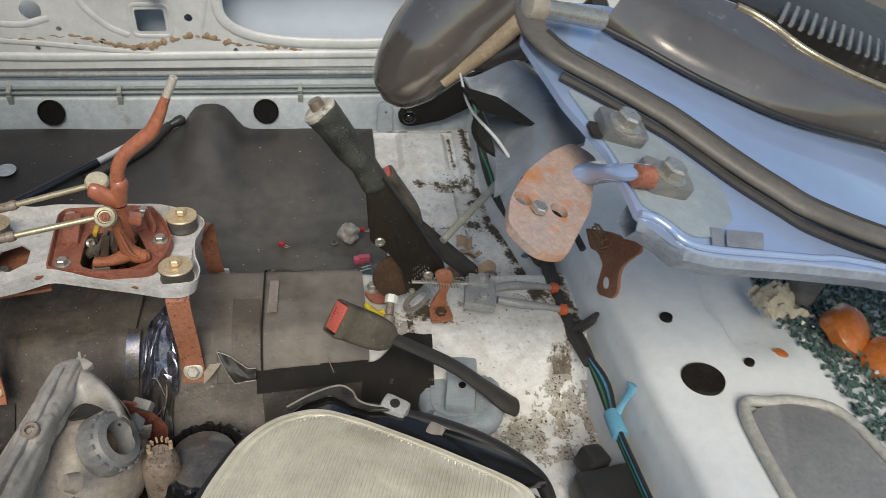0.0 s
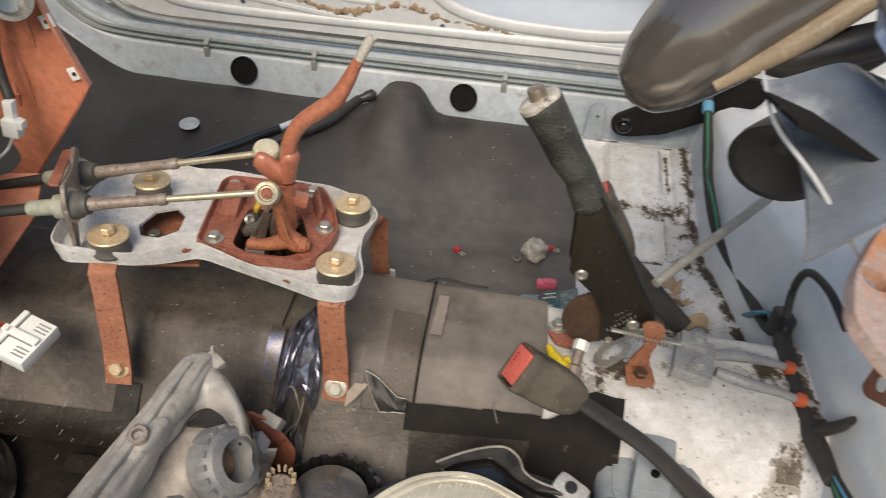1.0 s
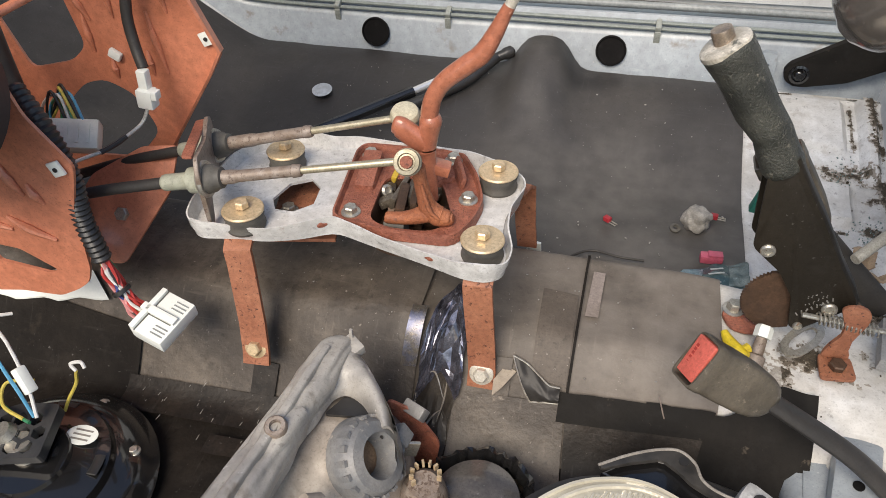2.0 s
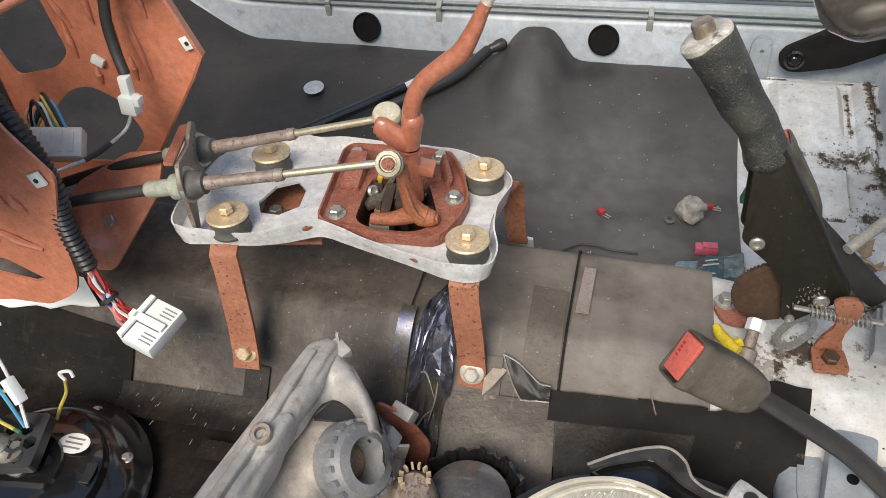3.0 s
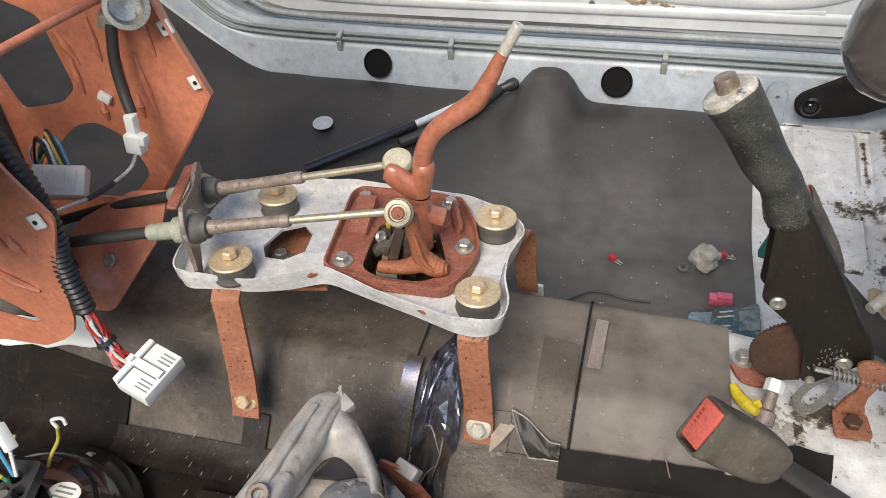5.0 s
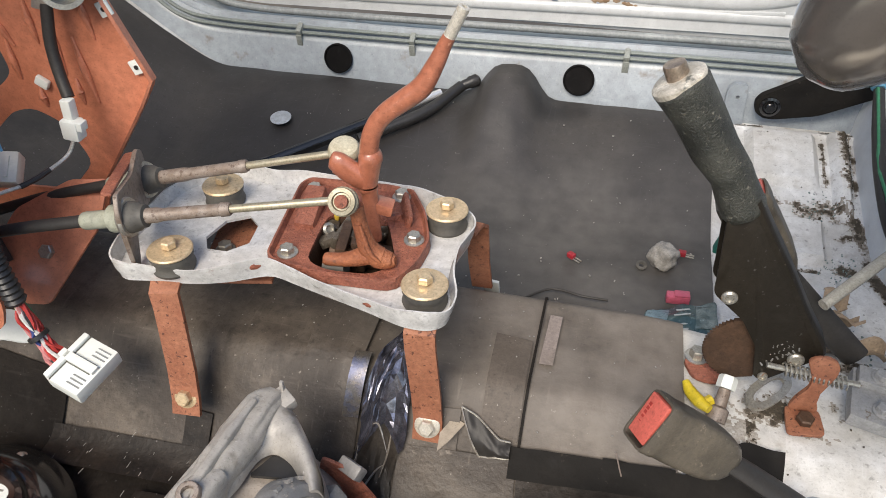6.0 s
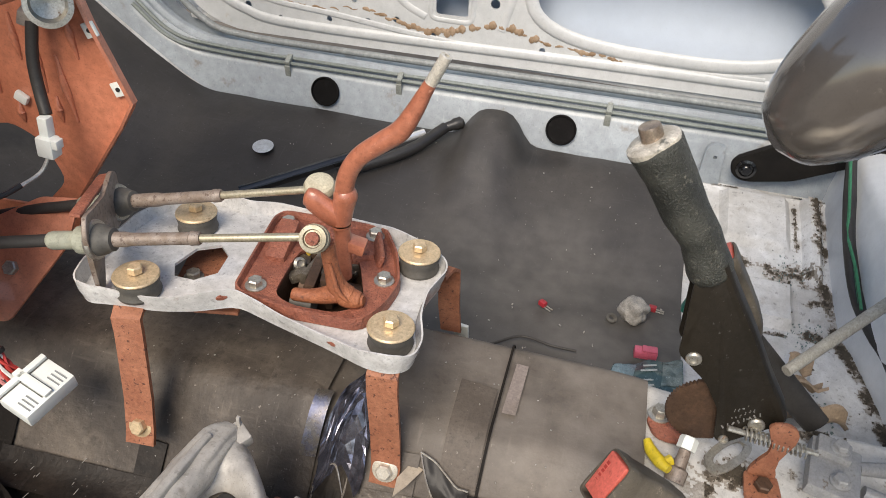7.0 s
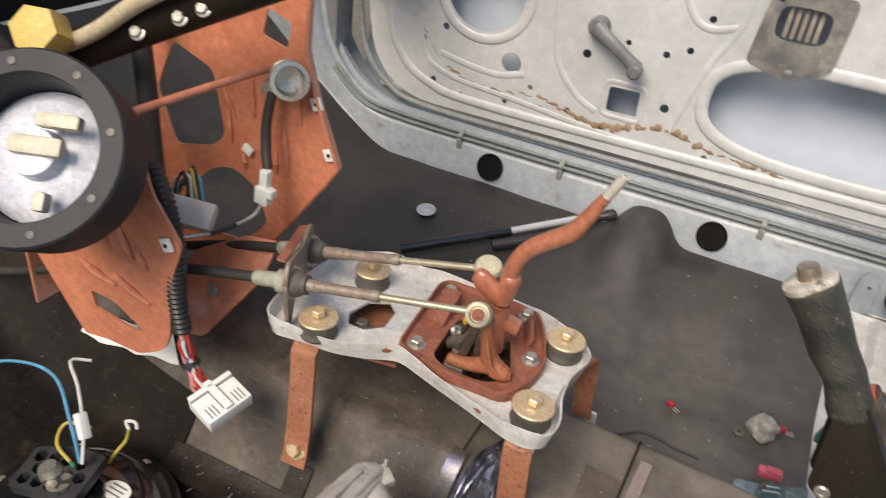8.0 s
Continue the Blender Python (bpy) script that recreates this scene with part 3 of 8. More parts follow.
# brown line of old sealant
SEALANT = material("old_sealant", (0.20, 0.12, 0.06), (0.36, 0.26, 0.17), 0.8, 50.0, 0.6, bump=0.5)
bm = B()
random.seed(5)
seal_pts = [(-0.60, 0.268), (-0.555, 0.215), (-0.50, 0.196), (-0.43, 0.192), (-0.36, 0.205), (-0.30, 0.190), (-0.25, 0.180), (-0.20, 0.186), (-0.15, 0.206), (-0.10, 0.205), (-0.06, 0.192), (0.0, 0.186), (0.05, 0.184), (0.085, 0.176)]
for i in range(len(seal_pts) - 1):
    (x0, z0), (x1, z1) = seal_pts[i], seal_pts[i + 1]
    w = (0.0015, 0.003, 0.002, 0.0015, 0.003, 0.0055, 0.0075, 0.0095, 0.0095, 0.006, 0.003, 0.006, 0.004)[i]
    for j in range(6):
        f0, f1 = j / 6, (j + 1) / 6
        if random.random() < 0.16:
            continue
        ww = w * random.uniform(0.35, 1.25)
        p0, p1 = (mixv(x0, x1, f0), DY, mixv(z0, z1, f0) + random.uniform(-0.003, 0.003)), (mixv(x0, x1, f1 + 0.06), DY, mixv(z0, z1, f1) + random.uniform(-0.003, 0.003))
        pm_ = ((p0[0] + p1[0]) / 2, DY, (p0[2] + p1[2]) / 2 + random.uniform(-0.002, 0.002))
        tube(bm, [p0, pm_, p1], [ww * 0.5, ww, ww * 0.4], 7, 3, 0.35, (0, 1, 0))
part("sealant_line", bm, SEALANT, door, "cracked brown sealant line")

bm = B()
tube(bm, [(0.95, 1.527, 0.146), (0.3, 1.527, 0.140), (-0.3, 1.527, 0.128), (-0.58, 1.527, 0.126), (-0.66, 1.527, 0.148), (-0.715, 1.527, 0.205), (-0.735, 1.527, 0.29), (-0.755, 1.527, 0.40), (-0.775, 1.527, 0.55)], 0.006, 12, 10)
part("weatherstrip", bm, material("pale_grey_rubber", (0.30, 0.32, 0.32), (0.22, 0.235, 0.235), 0.6, 20, 0.5), door, "grey rubber weatherstrip")
bm = B()
tube(bm, [(-0.69, DY, 0.50), (-0.675, DY, 0.30), (-0.645, DY, 0.215), (-0.58, DY, 0.172), (-0.45, DY, 0.158), (0.1, DY, 0.172), (0.9, DY, 0.19)], 0.009, 10, 10, 0.5, (0, 1, 0))
part("edge_bead", bm, DOOR_PAINT, door)

# window winder
WINDER_GREY = material("winder_grey", (0.13, 0.14, 0.15), (0.20, 0.205, 0.21), 0.8, 30, 0.42, bump=0.1)
winder = thing("window_winder", (-0.235, DY, 0.33), "grey plastic window winder handle on the door", "window crank")
bm = B()
tube(bm, [(-0.272, DY - 0.022, 0.352), (-0.25, DY - 0.030, 0.342), (-0.21, DY - 0.032, 0.318), (-0.19, DY - 0.030, 0.304)], [0.015, 0.012, 0.011, 0.013], 12, 6, 0.7, (0, 1, 0))
part("arm", bm, WINDER_GREY, winder)
bm = B()
lathe(bm, (-0.272, DY, 0.352), (0, -1, 0), [(0.017, 0), (0.017, 0.018), (0.013, 0.024)], 20)
part("hub", bm, WINDER_GREY, winder)
bm = B()
lathe(bm, (-0.19, DY - 0.03, 0.304), (0, -1, 0), [(0.009, 0), (0.012, 0.006), (0.012, 0.022), (0.008, 0.026)], 18)
part("knob", bm, WINDER_GREY, winder)

# latch bracket in its opening
latch = thing("inner_handle_bracket", (0.03, DY, 0.40), "dull grey steel handle bracket in the door opening", "bracket")
bm = B()
holed_plate(bm, round_outline([(-0.036, 0.352), (0.03, 0.335), (0.088, 0.360), (0.092, 0.47), (-0.026, 0.462)], 0.012, 3), [ellipse(0.028, 0.42, 0.038, 0.026, 16, 4), ellipse(0.03, 0.349, 0.006, 0.006, 8), ellipse(-0.012, 0.452, 0.005, 0.005, 8)], 0.003, upright(DY - 0.005))
part("plate", bm, GREY_PLASTIC, latch, smooth=False)
bm = B()
for i in range(5):
    box(bm, (0.006 + i * 0.011, DY + 0.012, 0.42), (0.007, 0.014, 0.048), bevel=0.002)
part("guide", bm, CREAM_PLASTIC, latch, "row of cream plastic guide fins")

# dark round drain holes in the sill, their darkness painted as black discs
for i, (hx, hz) in enumerate(((-0.391, 0.092), (0.007, 0.096))):
    bm = B()
    lathe(bm, (hx, 1.4385, hz - 0.004), (0, -0.98, 0.2), [(0.0245, 0.0), (0.0245, 0.0035), (0.0225, 0.0042), (0.0215, 0.0012), (0.0, 0.0008)], 28)
    solid("sill_plug", bm, BLACK_HOLE, "black disc painting a dark round hole in the white door sill", "plug", "sill plugs")

# ---- mats ----
solid("floor_mat", floor_sheet(-1.0, 0.217, 0.962, 1.428, 110, 60, -0.004, 0.004, 0.004, fn=lambda x, y: pan_z(x, y) + 0.046 * math.exp(-((x + 0.098) / 0.048) ** 4) * step(1.24, 1.40, y) + 0.010 * math.exp(-((x + 0.10) / 0.05) ** 2) * step(0.98, 1.2, y)),
      RUBBER_MAT, "worn black rubber floor mat with dust and creases", "floor mat")
solid("tunnel_mat", floor_sheet(-1.0, 0.160, 0.704, 0.978, 110, 50, -0.004, 0.004, 0.002), TUNNEL_MAT, "dirty brown-black insulation mat over the tunnel", "insulation mat")
solid("driver_floor_mat", floor_sheet(-1.0, 0.225, 0.14, 0.715, 90, 50, -0.005, 0.003, 0.003), DARK_FELT, "dirty brown-black floor insulation mat", "insulation mat")
post = B()
holed_plate(post, round_outline([(0.226, 0.030), (0.227, 0.112), (0.236, 0.122), (0.254, 0.120), (0.258, 0.060), (0.266, 0.032)], 0.005, 3), [ellipse(0.243, 0.100, 0.003, 0.003, 10), ellipse(0.246, 0.050, 0.004, 0.004, 10)], 0.010, upright(1.417))
solid("sill_bracket", post, WHITE_PAINT, "white painted pressed bracket on the sill", "bracket", smooth=False)


# ---- shifter assembly on the tunnel ----
shifter = thing("gear_shifter", (-0.2, 0.82, 0.07), "rusty cable gear shifter on a chipped white base plate", "gear shifter")
PZ = 0.192
base_outline = [(-0.345, 0.757), (-0.352, 0.785), (-0.350, 0.870), (-0.335, 0.898), (-0.300, 0.918), (-0.262, 0.908), (-0.236, 0.924), (-0.175, 0.920), (-0.118, 0.914), (-0.076, 0.898),
                (-0.055, 0.888), (-0.052, 0.872), (-0.060, 0.835), (-0.057, 0.80), (-0.048, 0.779), (-0.050, 0.758), (-0.062, 0.750), (-0.082, 0.750), (-0.12, 0.762),
                (-0.173, 0.776), (-0.214, 0.788), (-0.245, 0.770), (-0.275, 0.760), (-0.31, 0.757), (-0.335, 0.752)]
hexagon = [(-0.290, 0.815), (-0.283, 0.843), (-0.264, 0.855), (-0.250, 0.842), (-0.247, 0.815), (-0.262, 0.799), (-0.281, 0.799)]
sq_hole = round_outline([(-0.190, 0.790), (-0.195, 0.872), (-0.140, 0.888), (-0.120, 0.870), (-0.098, 0.812), (-0.118, 0.786), (-0.165, 0.782)], 0.012, 3)
FLAT = lambda z: Matrix.Translation((0, 0, z))
bm = B()
holed_plate(bm, round_outline(base_outline, 0.012, 3), [hexagon, sq_hole], 0.003, FLAT(PZ))
base_plate = part("base_plate", bm, PLATE_PAINT, shifter, "chipped white painted pressed plate", smooth=False)
# turned-up rim of the plate
rim_line = round_outline(base_outline, 0.012, 3)
bm = B()
cx, cy = -0.2, 0.835
rows = []
for i, (x, y) in enumerate(rim_line):
    a, c = Vector(rim_line[i - 1]), Vector(rim_line[(i + 1) % len(rim_line)])
    d = (c - a).normalized()
    n = Vector((d.y, -d.x))
    if n.dot(Vector((x - cx, y - cy))) < 0:
        n = -n
    h = 0.014 + 0.003 * math.sin(i * 0.4)
    prof = [(0.000, 0.0), (0.003, 0.006), (0.004, h), (0.0055, h), (0.0045, 0.004), (0.002, -0.003), (0.0015, -0.007), (-0.0005, -0.007)]
    rows.append([bm.verts.new((x + n.x * o, y + n.y * o, PZ + 0.002 + z)) for o, z in prof])
for i in range(len(rows)):
    p, q = rows[i], rows[(i + 1) % len(rows)]
    for k in range(len(p) - 1):
        bm.faces.new((p[k], p[k + 1], q[k + 1], q[k]))
part("rim", bm, PLATE_PAINT, base_plate)

# rust showing through chips along the near rim
for x, y, nx_, ny_, l_ in ((-0.112, 0.7555, -0.25, -0.97, 0.0075), (-0.098, 0.7520, -0.20, -0.98, 0.0045), (-0.224, 0.7775, 0.45, -0.89, 0.0055)):
    bm = B()
    tang = math.degrees(math.atan2(nx_, -ny_))
    m_ = pose(x, y, PZ + 0.009, 0, 0, tang) @ Matrix.Diagonal((l_, 0.0012, 0.0030, 1))
    bmesh.ops.create_icosphere(bm, subdivisions=3, radius=1.0, matrix=m_)
    for v in bm.verts:
        v.co += Vector((1, 0.0, 0.6)) * 0.003 * noise.noise(v.co * 190)
    part("rust_chip", bm, CAST_RUST, base_plate, "rust showing through chipped paint")

# rusted selector housing, a raised frame with a flange
bm = B()
flange = round_outline([(-0.2168, 0.7935), (-0.2088, 0.7870), (-0.1612, 0.7795), (-0.1008, 0.7820), (-0.0884, 0.8098), (-0.0848, 0.8435), (-0.0989, 0.8835), (-0.1215, 0.9200), (-0.2240, 0.9140), (-0.2288, 0.9020)], 0.010, 3)
well = round_outline([(-0.1841, 0.7975), (-0.1631, 0.7885), (-0.1231, 0.7910), (-0.1048, 0.8098), (-0.1272, 0.8635), (-0.1403, 0.8794), (-0.1865, 0.8670), (-0.1880, 0.8505)], 0.010, 3)
holed_plate(bm, flange, [well], 0.005, FLAT(PZ + 0.004))
housing = part("selector_housing", bm, CAST_RUST, shifter, "rust-red pressed steel selector housing", smooth=False)
bm = B()
n = len(well)
lo = [bm.verts.new((x, y, PZ - 0.026)) for x, y in well]
hi = [bm.verts.new((x, y, PZ + 0.006)) for x, y in well]
for i in range(n):
    bm.faces.new((lo[i], lo[(i + 1) % n], hi[(i + 1) % n], hi[i]))
bm.faces.new(lo[::-1])
part("well", bm, BROWN_STEEL, housing, "dark greasy well")
bm = B()
rows = []
for i, (x, y) in enumerate(flange):
    a, c = Vector(flange[i - 1]), Vector(flange[(i + 1) % len(flange)])
    d = (c - a).normalized()
    nn = Vector((d.y, -d.x))
    if nn.dot(Vector((x + 0.145, y - 0.84))) < 0:
        nn = -nn
    rows.append([bm.verts.new((x + nn.x * o, y + nn.y * o, PZ + 0.004 + z)) for o, z in ((-0.002, 0.005), (0.000, 0.011), (0.002, 0.011), (0.003, 0.0), (0.0, -0.001))])
for i in range(len(rows)):
    p, q = rows[i], rows[(i + 1) % len(rows)]
    for k in range(4):
        bm.faces.new((p[k], p[k + 1], q[k + 1], q[k]))
part("lip", bm, CAST_RUST, housing)
for bx, by in ((-0.2035, 0.803), (-0.215, 0.901), (-0.128, 0.910), (-0.0985, 0.846)):
    bm = B()
    hex_bolt(bm, (bx, by, PZ + 0.009), (0, 0, 1), 0.0068, 0.006, 0.0095)
    part("bolt", bm, ZINC, housing, "dull zinc hex bolt")
# ribs and pivot blocks in the well
for at, size, turn in (((-0.205, 0.866, PZ + 0.012), (0.020, 0.050, 0.018), (14, 0, 4)), ((-0.116, 0.884, PZ + 0.012), (0.006, 0.044, 0.018), (0, 16, 22)), ((-0.128, 0.872, PZ + 0.006), (0.022, 0.007, 0.020), (0, 0, 22))):
    bm = B()
    box(bm, at, size, turn, 0.004)
    part("lug", bm, CAST_RUST, housing)
bm = B()
tube(bm, [(-0.178, 0.845, PZ - 0.016), (-0.112, 0.845, PZ - 0.016)], 0.012, 14)
part("pivot_shaft", bm, BROWN_STEEL, housing, "greasy pivot shaft")
bm = B()
box(bm, (-0.165, 0.838, PZ - 0.004), (0.010, 0.045, 0.030), (0, 12, 8), 0.003)
box(bm, (-0.148, 0.842, PZ - 0.002), (0.008, 0.040, 0.034), (0, -8, 8), 0.003)
part("pawl", bm, BROWN_STEEL, housing, "greasy brown steel pawl")
bm = B()
box(bm, (-0.181, 0.874, PZ + 0.006), (0.006, 0.014, 0.012), (10, 20, 0), 0.002)
part("stop_clip", bm, material("yellow_clip", (0.62, 0.42, 0.05), rough=0.45), housing, "yellow plastic stop clip")

# gear lever
LEVER = material("red_brown_lever_paint", (0.46, 0.170, 0.098), (0.36, 0.120, 0.066), 0.7, 16.0, 0.30, bump=0.12, bump_scale=240, spots=(0.19, 0.068, 0.044), spot_scale=110, spot_edge=0.645, soft=0.1, coat=0.35, scuff=0.7)
GY = 0.836
bm = B()
tube(bm, [(-0.1312, GY, 0.288), (-0.1318, GY, 0.299), (-0.1275, GY, 0.3156), (-0.1176, GY, 0.3314), (-0.0995, GY, 0.3473), (-0.0855, GY, 0.3597), (-0.0750, GY, 0.3785), (-0.0680, GY, 0.394), (-0.0640, GY, 0.4023)],
     [0.0086, 0.0082, 0.0080, 0.0080, 0.0085, 0.0085, 0.0070, 0.0056, 0.0050], 18, 7)
lever = part("gear_lever", bm, LEVER, shifter, "bent red-brown painted gear lever")
bm = B()
d = Vector((0.0107, 0.0, 0.0227)).normalized()
prof = [(0.0050, 0.0)]
for i in range(9):
    prof += [(0.0049, 0.001 + i * 0.0023), (0.0045, 0.0021 + i * 0.0023)]
prof += [(0.0048, 0.0225), (0.0046, 0.0255), (0.0040, 0.0260), (0.0020, 0.0260), (0.0018, 0.018)]
lathe(bm, Vector((-0.0643, GY, 0.4016)), d, prof, 18)
part("threaded_tip", bm, PALE_ZINC, lever, "bare threaded steel tip")
bm = B()
bmesh.ops.create_uvsphere(bm, u_segments=20, v_segments=12, radius=0.0104, matrix=Matrix.Translation((-0.1310, GY, 0.2905)))
tube(bm, [(-0.1310, GY, 0.2905), (-0.1345, GY, 0.272), (-0.1352, GY, 0.260), (-0.1340, GY, 0.2510), (-0.1330, GY, 0.205)], [0.0102, 0.0096, 0.0084, 0.0070, 0.0072], 16, 6)
tube(bm, [(-0.1655, GY - 0.005, 0.2862), (-0.1640, GY - 0.005, 0.2858), (-0.1585, GY - 0.005, 0.2842), (-0.1500, GY - 0.004, 0.2775), (-0.1400, GY - 0.003, 0.2700), (-0.1335, GY - 0.002, 0.2640)], [0.004, 0.0082, 0.0108, 0.0114, 0.0112, 0.0085], 18, 6, 0.66, (0, 1, 0))
part("yoke", bm, LEVER, lever, "red-brown lever yoke with a rounded ear")
bm = B()
box(bm, (-0.1265, GY + 0.004, 0.2400), (0.024, 0.015, 0.011), (0, 14, 6), 0.002)
part("lever_foot", bm, LEVER, lever)
CRANK = material("rust_orange_crank", (0.42, 0.150, 0.065), (0.29, 0.098, 0.045), 0.9, 46.0, 0.55, bump=0.7, bump_scale=380, spots=(0.17, 0.065, 0.035), spot_scale=120, spot_edge=0.60)
bm = B()
tube(bm, [(-0.1340, 0.8000, 0.266), (-0.1325, 0.8010, 0.250), (-0.1300, 0.8020, 0.234), (-0.1265, 0.8030, 0.220), (-0.1180, 0.8040, 0.2105), (-0.1075, 0.8050, 0.2085), (-0.1035, 0.8050, 0.2090)], [0.0062, 0.0064, 0.0070, 0.0088, 0.0100, 0.0072, 0.0040], 16, 7, 1.0, (0, 1, 0))
tube(bm, [(-0.1695, 0.8030, 0.2010), (-0.1670, 0.8030, 0.2010), (-0.1520, 0.8030, 0.2030), (-0.1390, 0.8030, 0.2070), (-0.1270, 0.8030, 0.2130), (-0.1200, 0.8030, 0.2150)], [0.0030, 0.0058, 0.0064, 0.0078, 0.0092, 0.0050], 16, 7, 1.0, (0, 1, 0))
tube(bm, [(-0.1300, 0.7950, 0.250), (-0.1268, 0.7945, 0.236), (-0.1225, 0.7940, 0.222), (-0.1150, 0.795, 0.213)], [0.0014, 0.0022, 0.0024, 0.0014], 10, 5)
crank = part("bell_crank", bm, CRANK, lever, "rust-orange bell-crank arm")
bm = B()
tube(bm, [(-0.1700, 0.806, 0.190), (-0.1500, 0.806, 0.192)], [0.0085, 0.0085], 14)
part("crank_bush", bm, BUSH_RUBBER, crank, "black crank bush")
# greasy selector parts down in the well
GREASY = material("greasy_grey_metal", (0.20, 0.17, 0.13), (0.09, 0.072, 0.055), 0.9, 90.0, 0.4, metal=0.3, bump=0.4, bump_scale=260, spots=(0.40, 0.36, 0.29), spot_scale=150, spot_edge=0.60)
for at, size, turn in (((-0.186, 0.862, 0.190), (0.016, 0.012, 0.012), (10, 20, 15)), ((-0.180, 0.842, 0.190), (0.018, 0.010, 0.010), (0, -15, 30)), ((-0.171, 0.856, 0.192), (0.006, 0.040, 0.016), (5, 15, -6)), ((-0.160, 0.860, 0.186), (0.010, 0.036, 0.024), (0, 6, 0)),
                       ((-0.145, 0.884, 0.196), (0.012, 0.014, 0.016), (14, 10, 20)), ((-0.134, 0.872, 0.192), (0.014, 0.014, 0.010), (0, 0, 40)), ((-0.138, 0.862, 0.186), (0.008, 0.020, 0.012), (0, 20, -30))):
    bm = B()
    box(bm, at, size, turn, 0.0022)
    part("selector_finger", bm, GREASY, housing, "dusty greasy selector finger")
for at in ((-0.184, 0.852, 0.195), (-0.142, 0.878, 0.203)):
    bm = B()
    lathe(bm, at, (0.6, -0.5, 0.5), [(0.0062, -0.004), (0.0062, 0.003), (0.0040, 0.005), (0.0030, 0.002)], 14)
    part("selector_pin", bm, ZINC, housing, "pale selector pin")

# ball joints and push rods
JOINT = material("dull_joint_zinc", (0.40, 0.36, 0.26), (0.25, 0.22, 0.15), 0.8, 90.0, 0.42, metal=0.35, bump=0.15, spots=(0.12, 0.085, 0.055), spot_scale=170, spot_edge=0.60)
PALE_CAP = material("pale_yellow_cap", (0.62, 0.57, 0.42), (0.46, 0.41, 0.29), 0.8, 60, 0.36, bump=0.1, spots=(0.26, 0.18, 0.11), spot_scale=120, spot_edge=0.62)
for ball, back, nm in (((-0.139, 0.792, 0.276), (-0.327, 0.7638, 0.2470), 0), ((-0.158, 0.853, 0.282), (-0.360, 0.842, 0.230), 1)):
    b0, b1 = Vector(ball), Vector(back)
    jd = Vector((0.10, -0.80, 0.55) if nm == 0 else (0.05, -0.30, 0.95)).normalized()
    d = (b1 - b0).normalized()
    bm = B()
    lathe(bm, b0 + Vector((0, -0.006, 0.002)), jd, [(0.005, -0.010), (0.0112, -0.009), (0.0120, -0.006), (0.0098, -0.004), (0.0122, -0.002), (0.0122, 0.001), (0.0100, 0.002), (0.0114, 0.004), (0.0110, 0.006), (0.0078, 0.0065), (0.0070, 0.004), (0.004, 0.004)], 26)
    joint = part("ball_joint", bm, JOINT, shifter, "dull yellowish ball joint with stacked washers")
    bm = B()
    lathe(bm, b0 + Vector((0, -0.006, 0.002)) + jd * 0.004, jd, [(0.0056, 0), (0.0054, 0.004), (0.0030, 0.0056)] if nm == 0 else [(0.0120, -0.003), (0.0138, -0.001), (0.0138, 0.002), (0.0122, 0.0052), (0.0080, 0.0070), (0.0, 0.0076)], 24)
    part("ball_cap", bm, CAST_RUST if nm == 0 else PALE_CAP, joint, "small domed cap")
    bm = B()
    tube(bm, [b0 + d * 0.010, b0 + d * 0.10], 0.0036, 10)
    part("push_rod", bm, ROD_STEEL, shifter, "bare yellowish steel push rod")
    bm = B()
    s0 = b0 + d * 0.098
    lathe(bm, s0, d, [(0.0050, 0), (0.0060, 0.002), (0.0062, 0.008), (0.0054, 0.009), (0.0056, 0.060), (0.0066, 0.066), (0.0068, (b1 - s0).length - 0.004)], 16)
    part("rod_sleeve", bm, SLEEVE, shifter, "stained brown rod sleeve")
    bm = B()
    lathe(bm, b1 - d * 0.004, d, [(0.010, -0.001), (0.0165, -0.001), (0.0175, 0.0015), (0.0165, 0.004), (0.009, 0.004)], 24)
    part("cable_collar", bm, ZINC, shifter, "zinc washer collar")
    bm = B()
    lathe(bm, b1 - d * 0.020, d, [(0.0065, 0), (0.0098, 0.001), (0.0105, 0.006), (0.0125, 0.008), (0.0142, 0.017)], 20)
    part("rubber_cup", bm, BUSH_RUBBER, shifter, "black rubber cup")
    # outer cable leading to the front
    bm = B()
    tube(bm, [b1, b1 + d * 0.012, b1 + d * 0.014, b1 + d * 0.036, b1 + d * 0.040], [0.0125, 0.0120, 0.0080, 0.0080, 0.0060], 14, 3)
    part("cable_ferrule", bm, material("cream_ferrule%d" % nm, (0.40, 0.40, 0.31), (0.28, 0.29, 0.23), rough=0.5), shifter)
    bm = B()
    tube(bm, [b1 + d * 0.04, b1 + d * 0.12 + Vector((0, 0, -0.004)), b1 + d * 0.24 + Vector((0, 0, -0.02)), b1 + d * 0.42 + Vector((0, 0, -0.05)), b1 + d * 0.62 + Vector((0, 0, 0.02))], 0.0054, 12)
    part("outer_cable", bm, CABLE_RUBBER, shifter, "black rubber sheathed control cable")
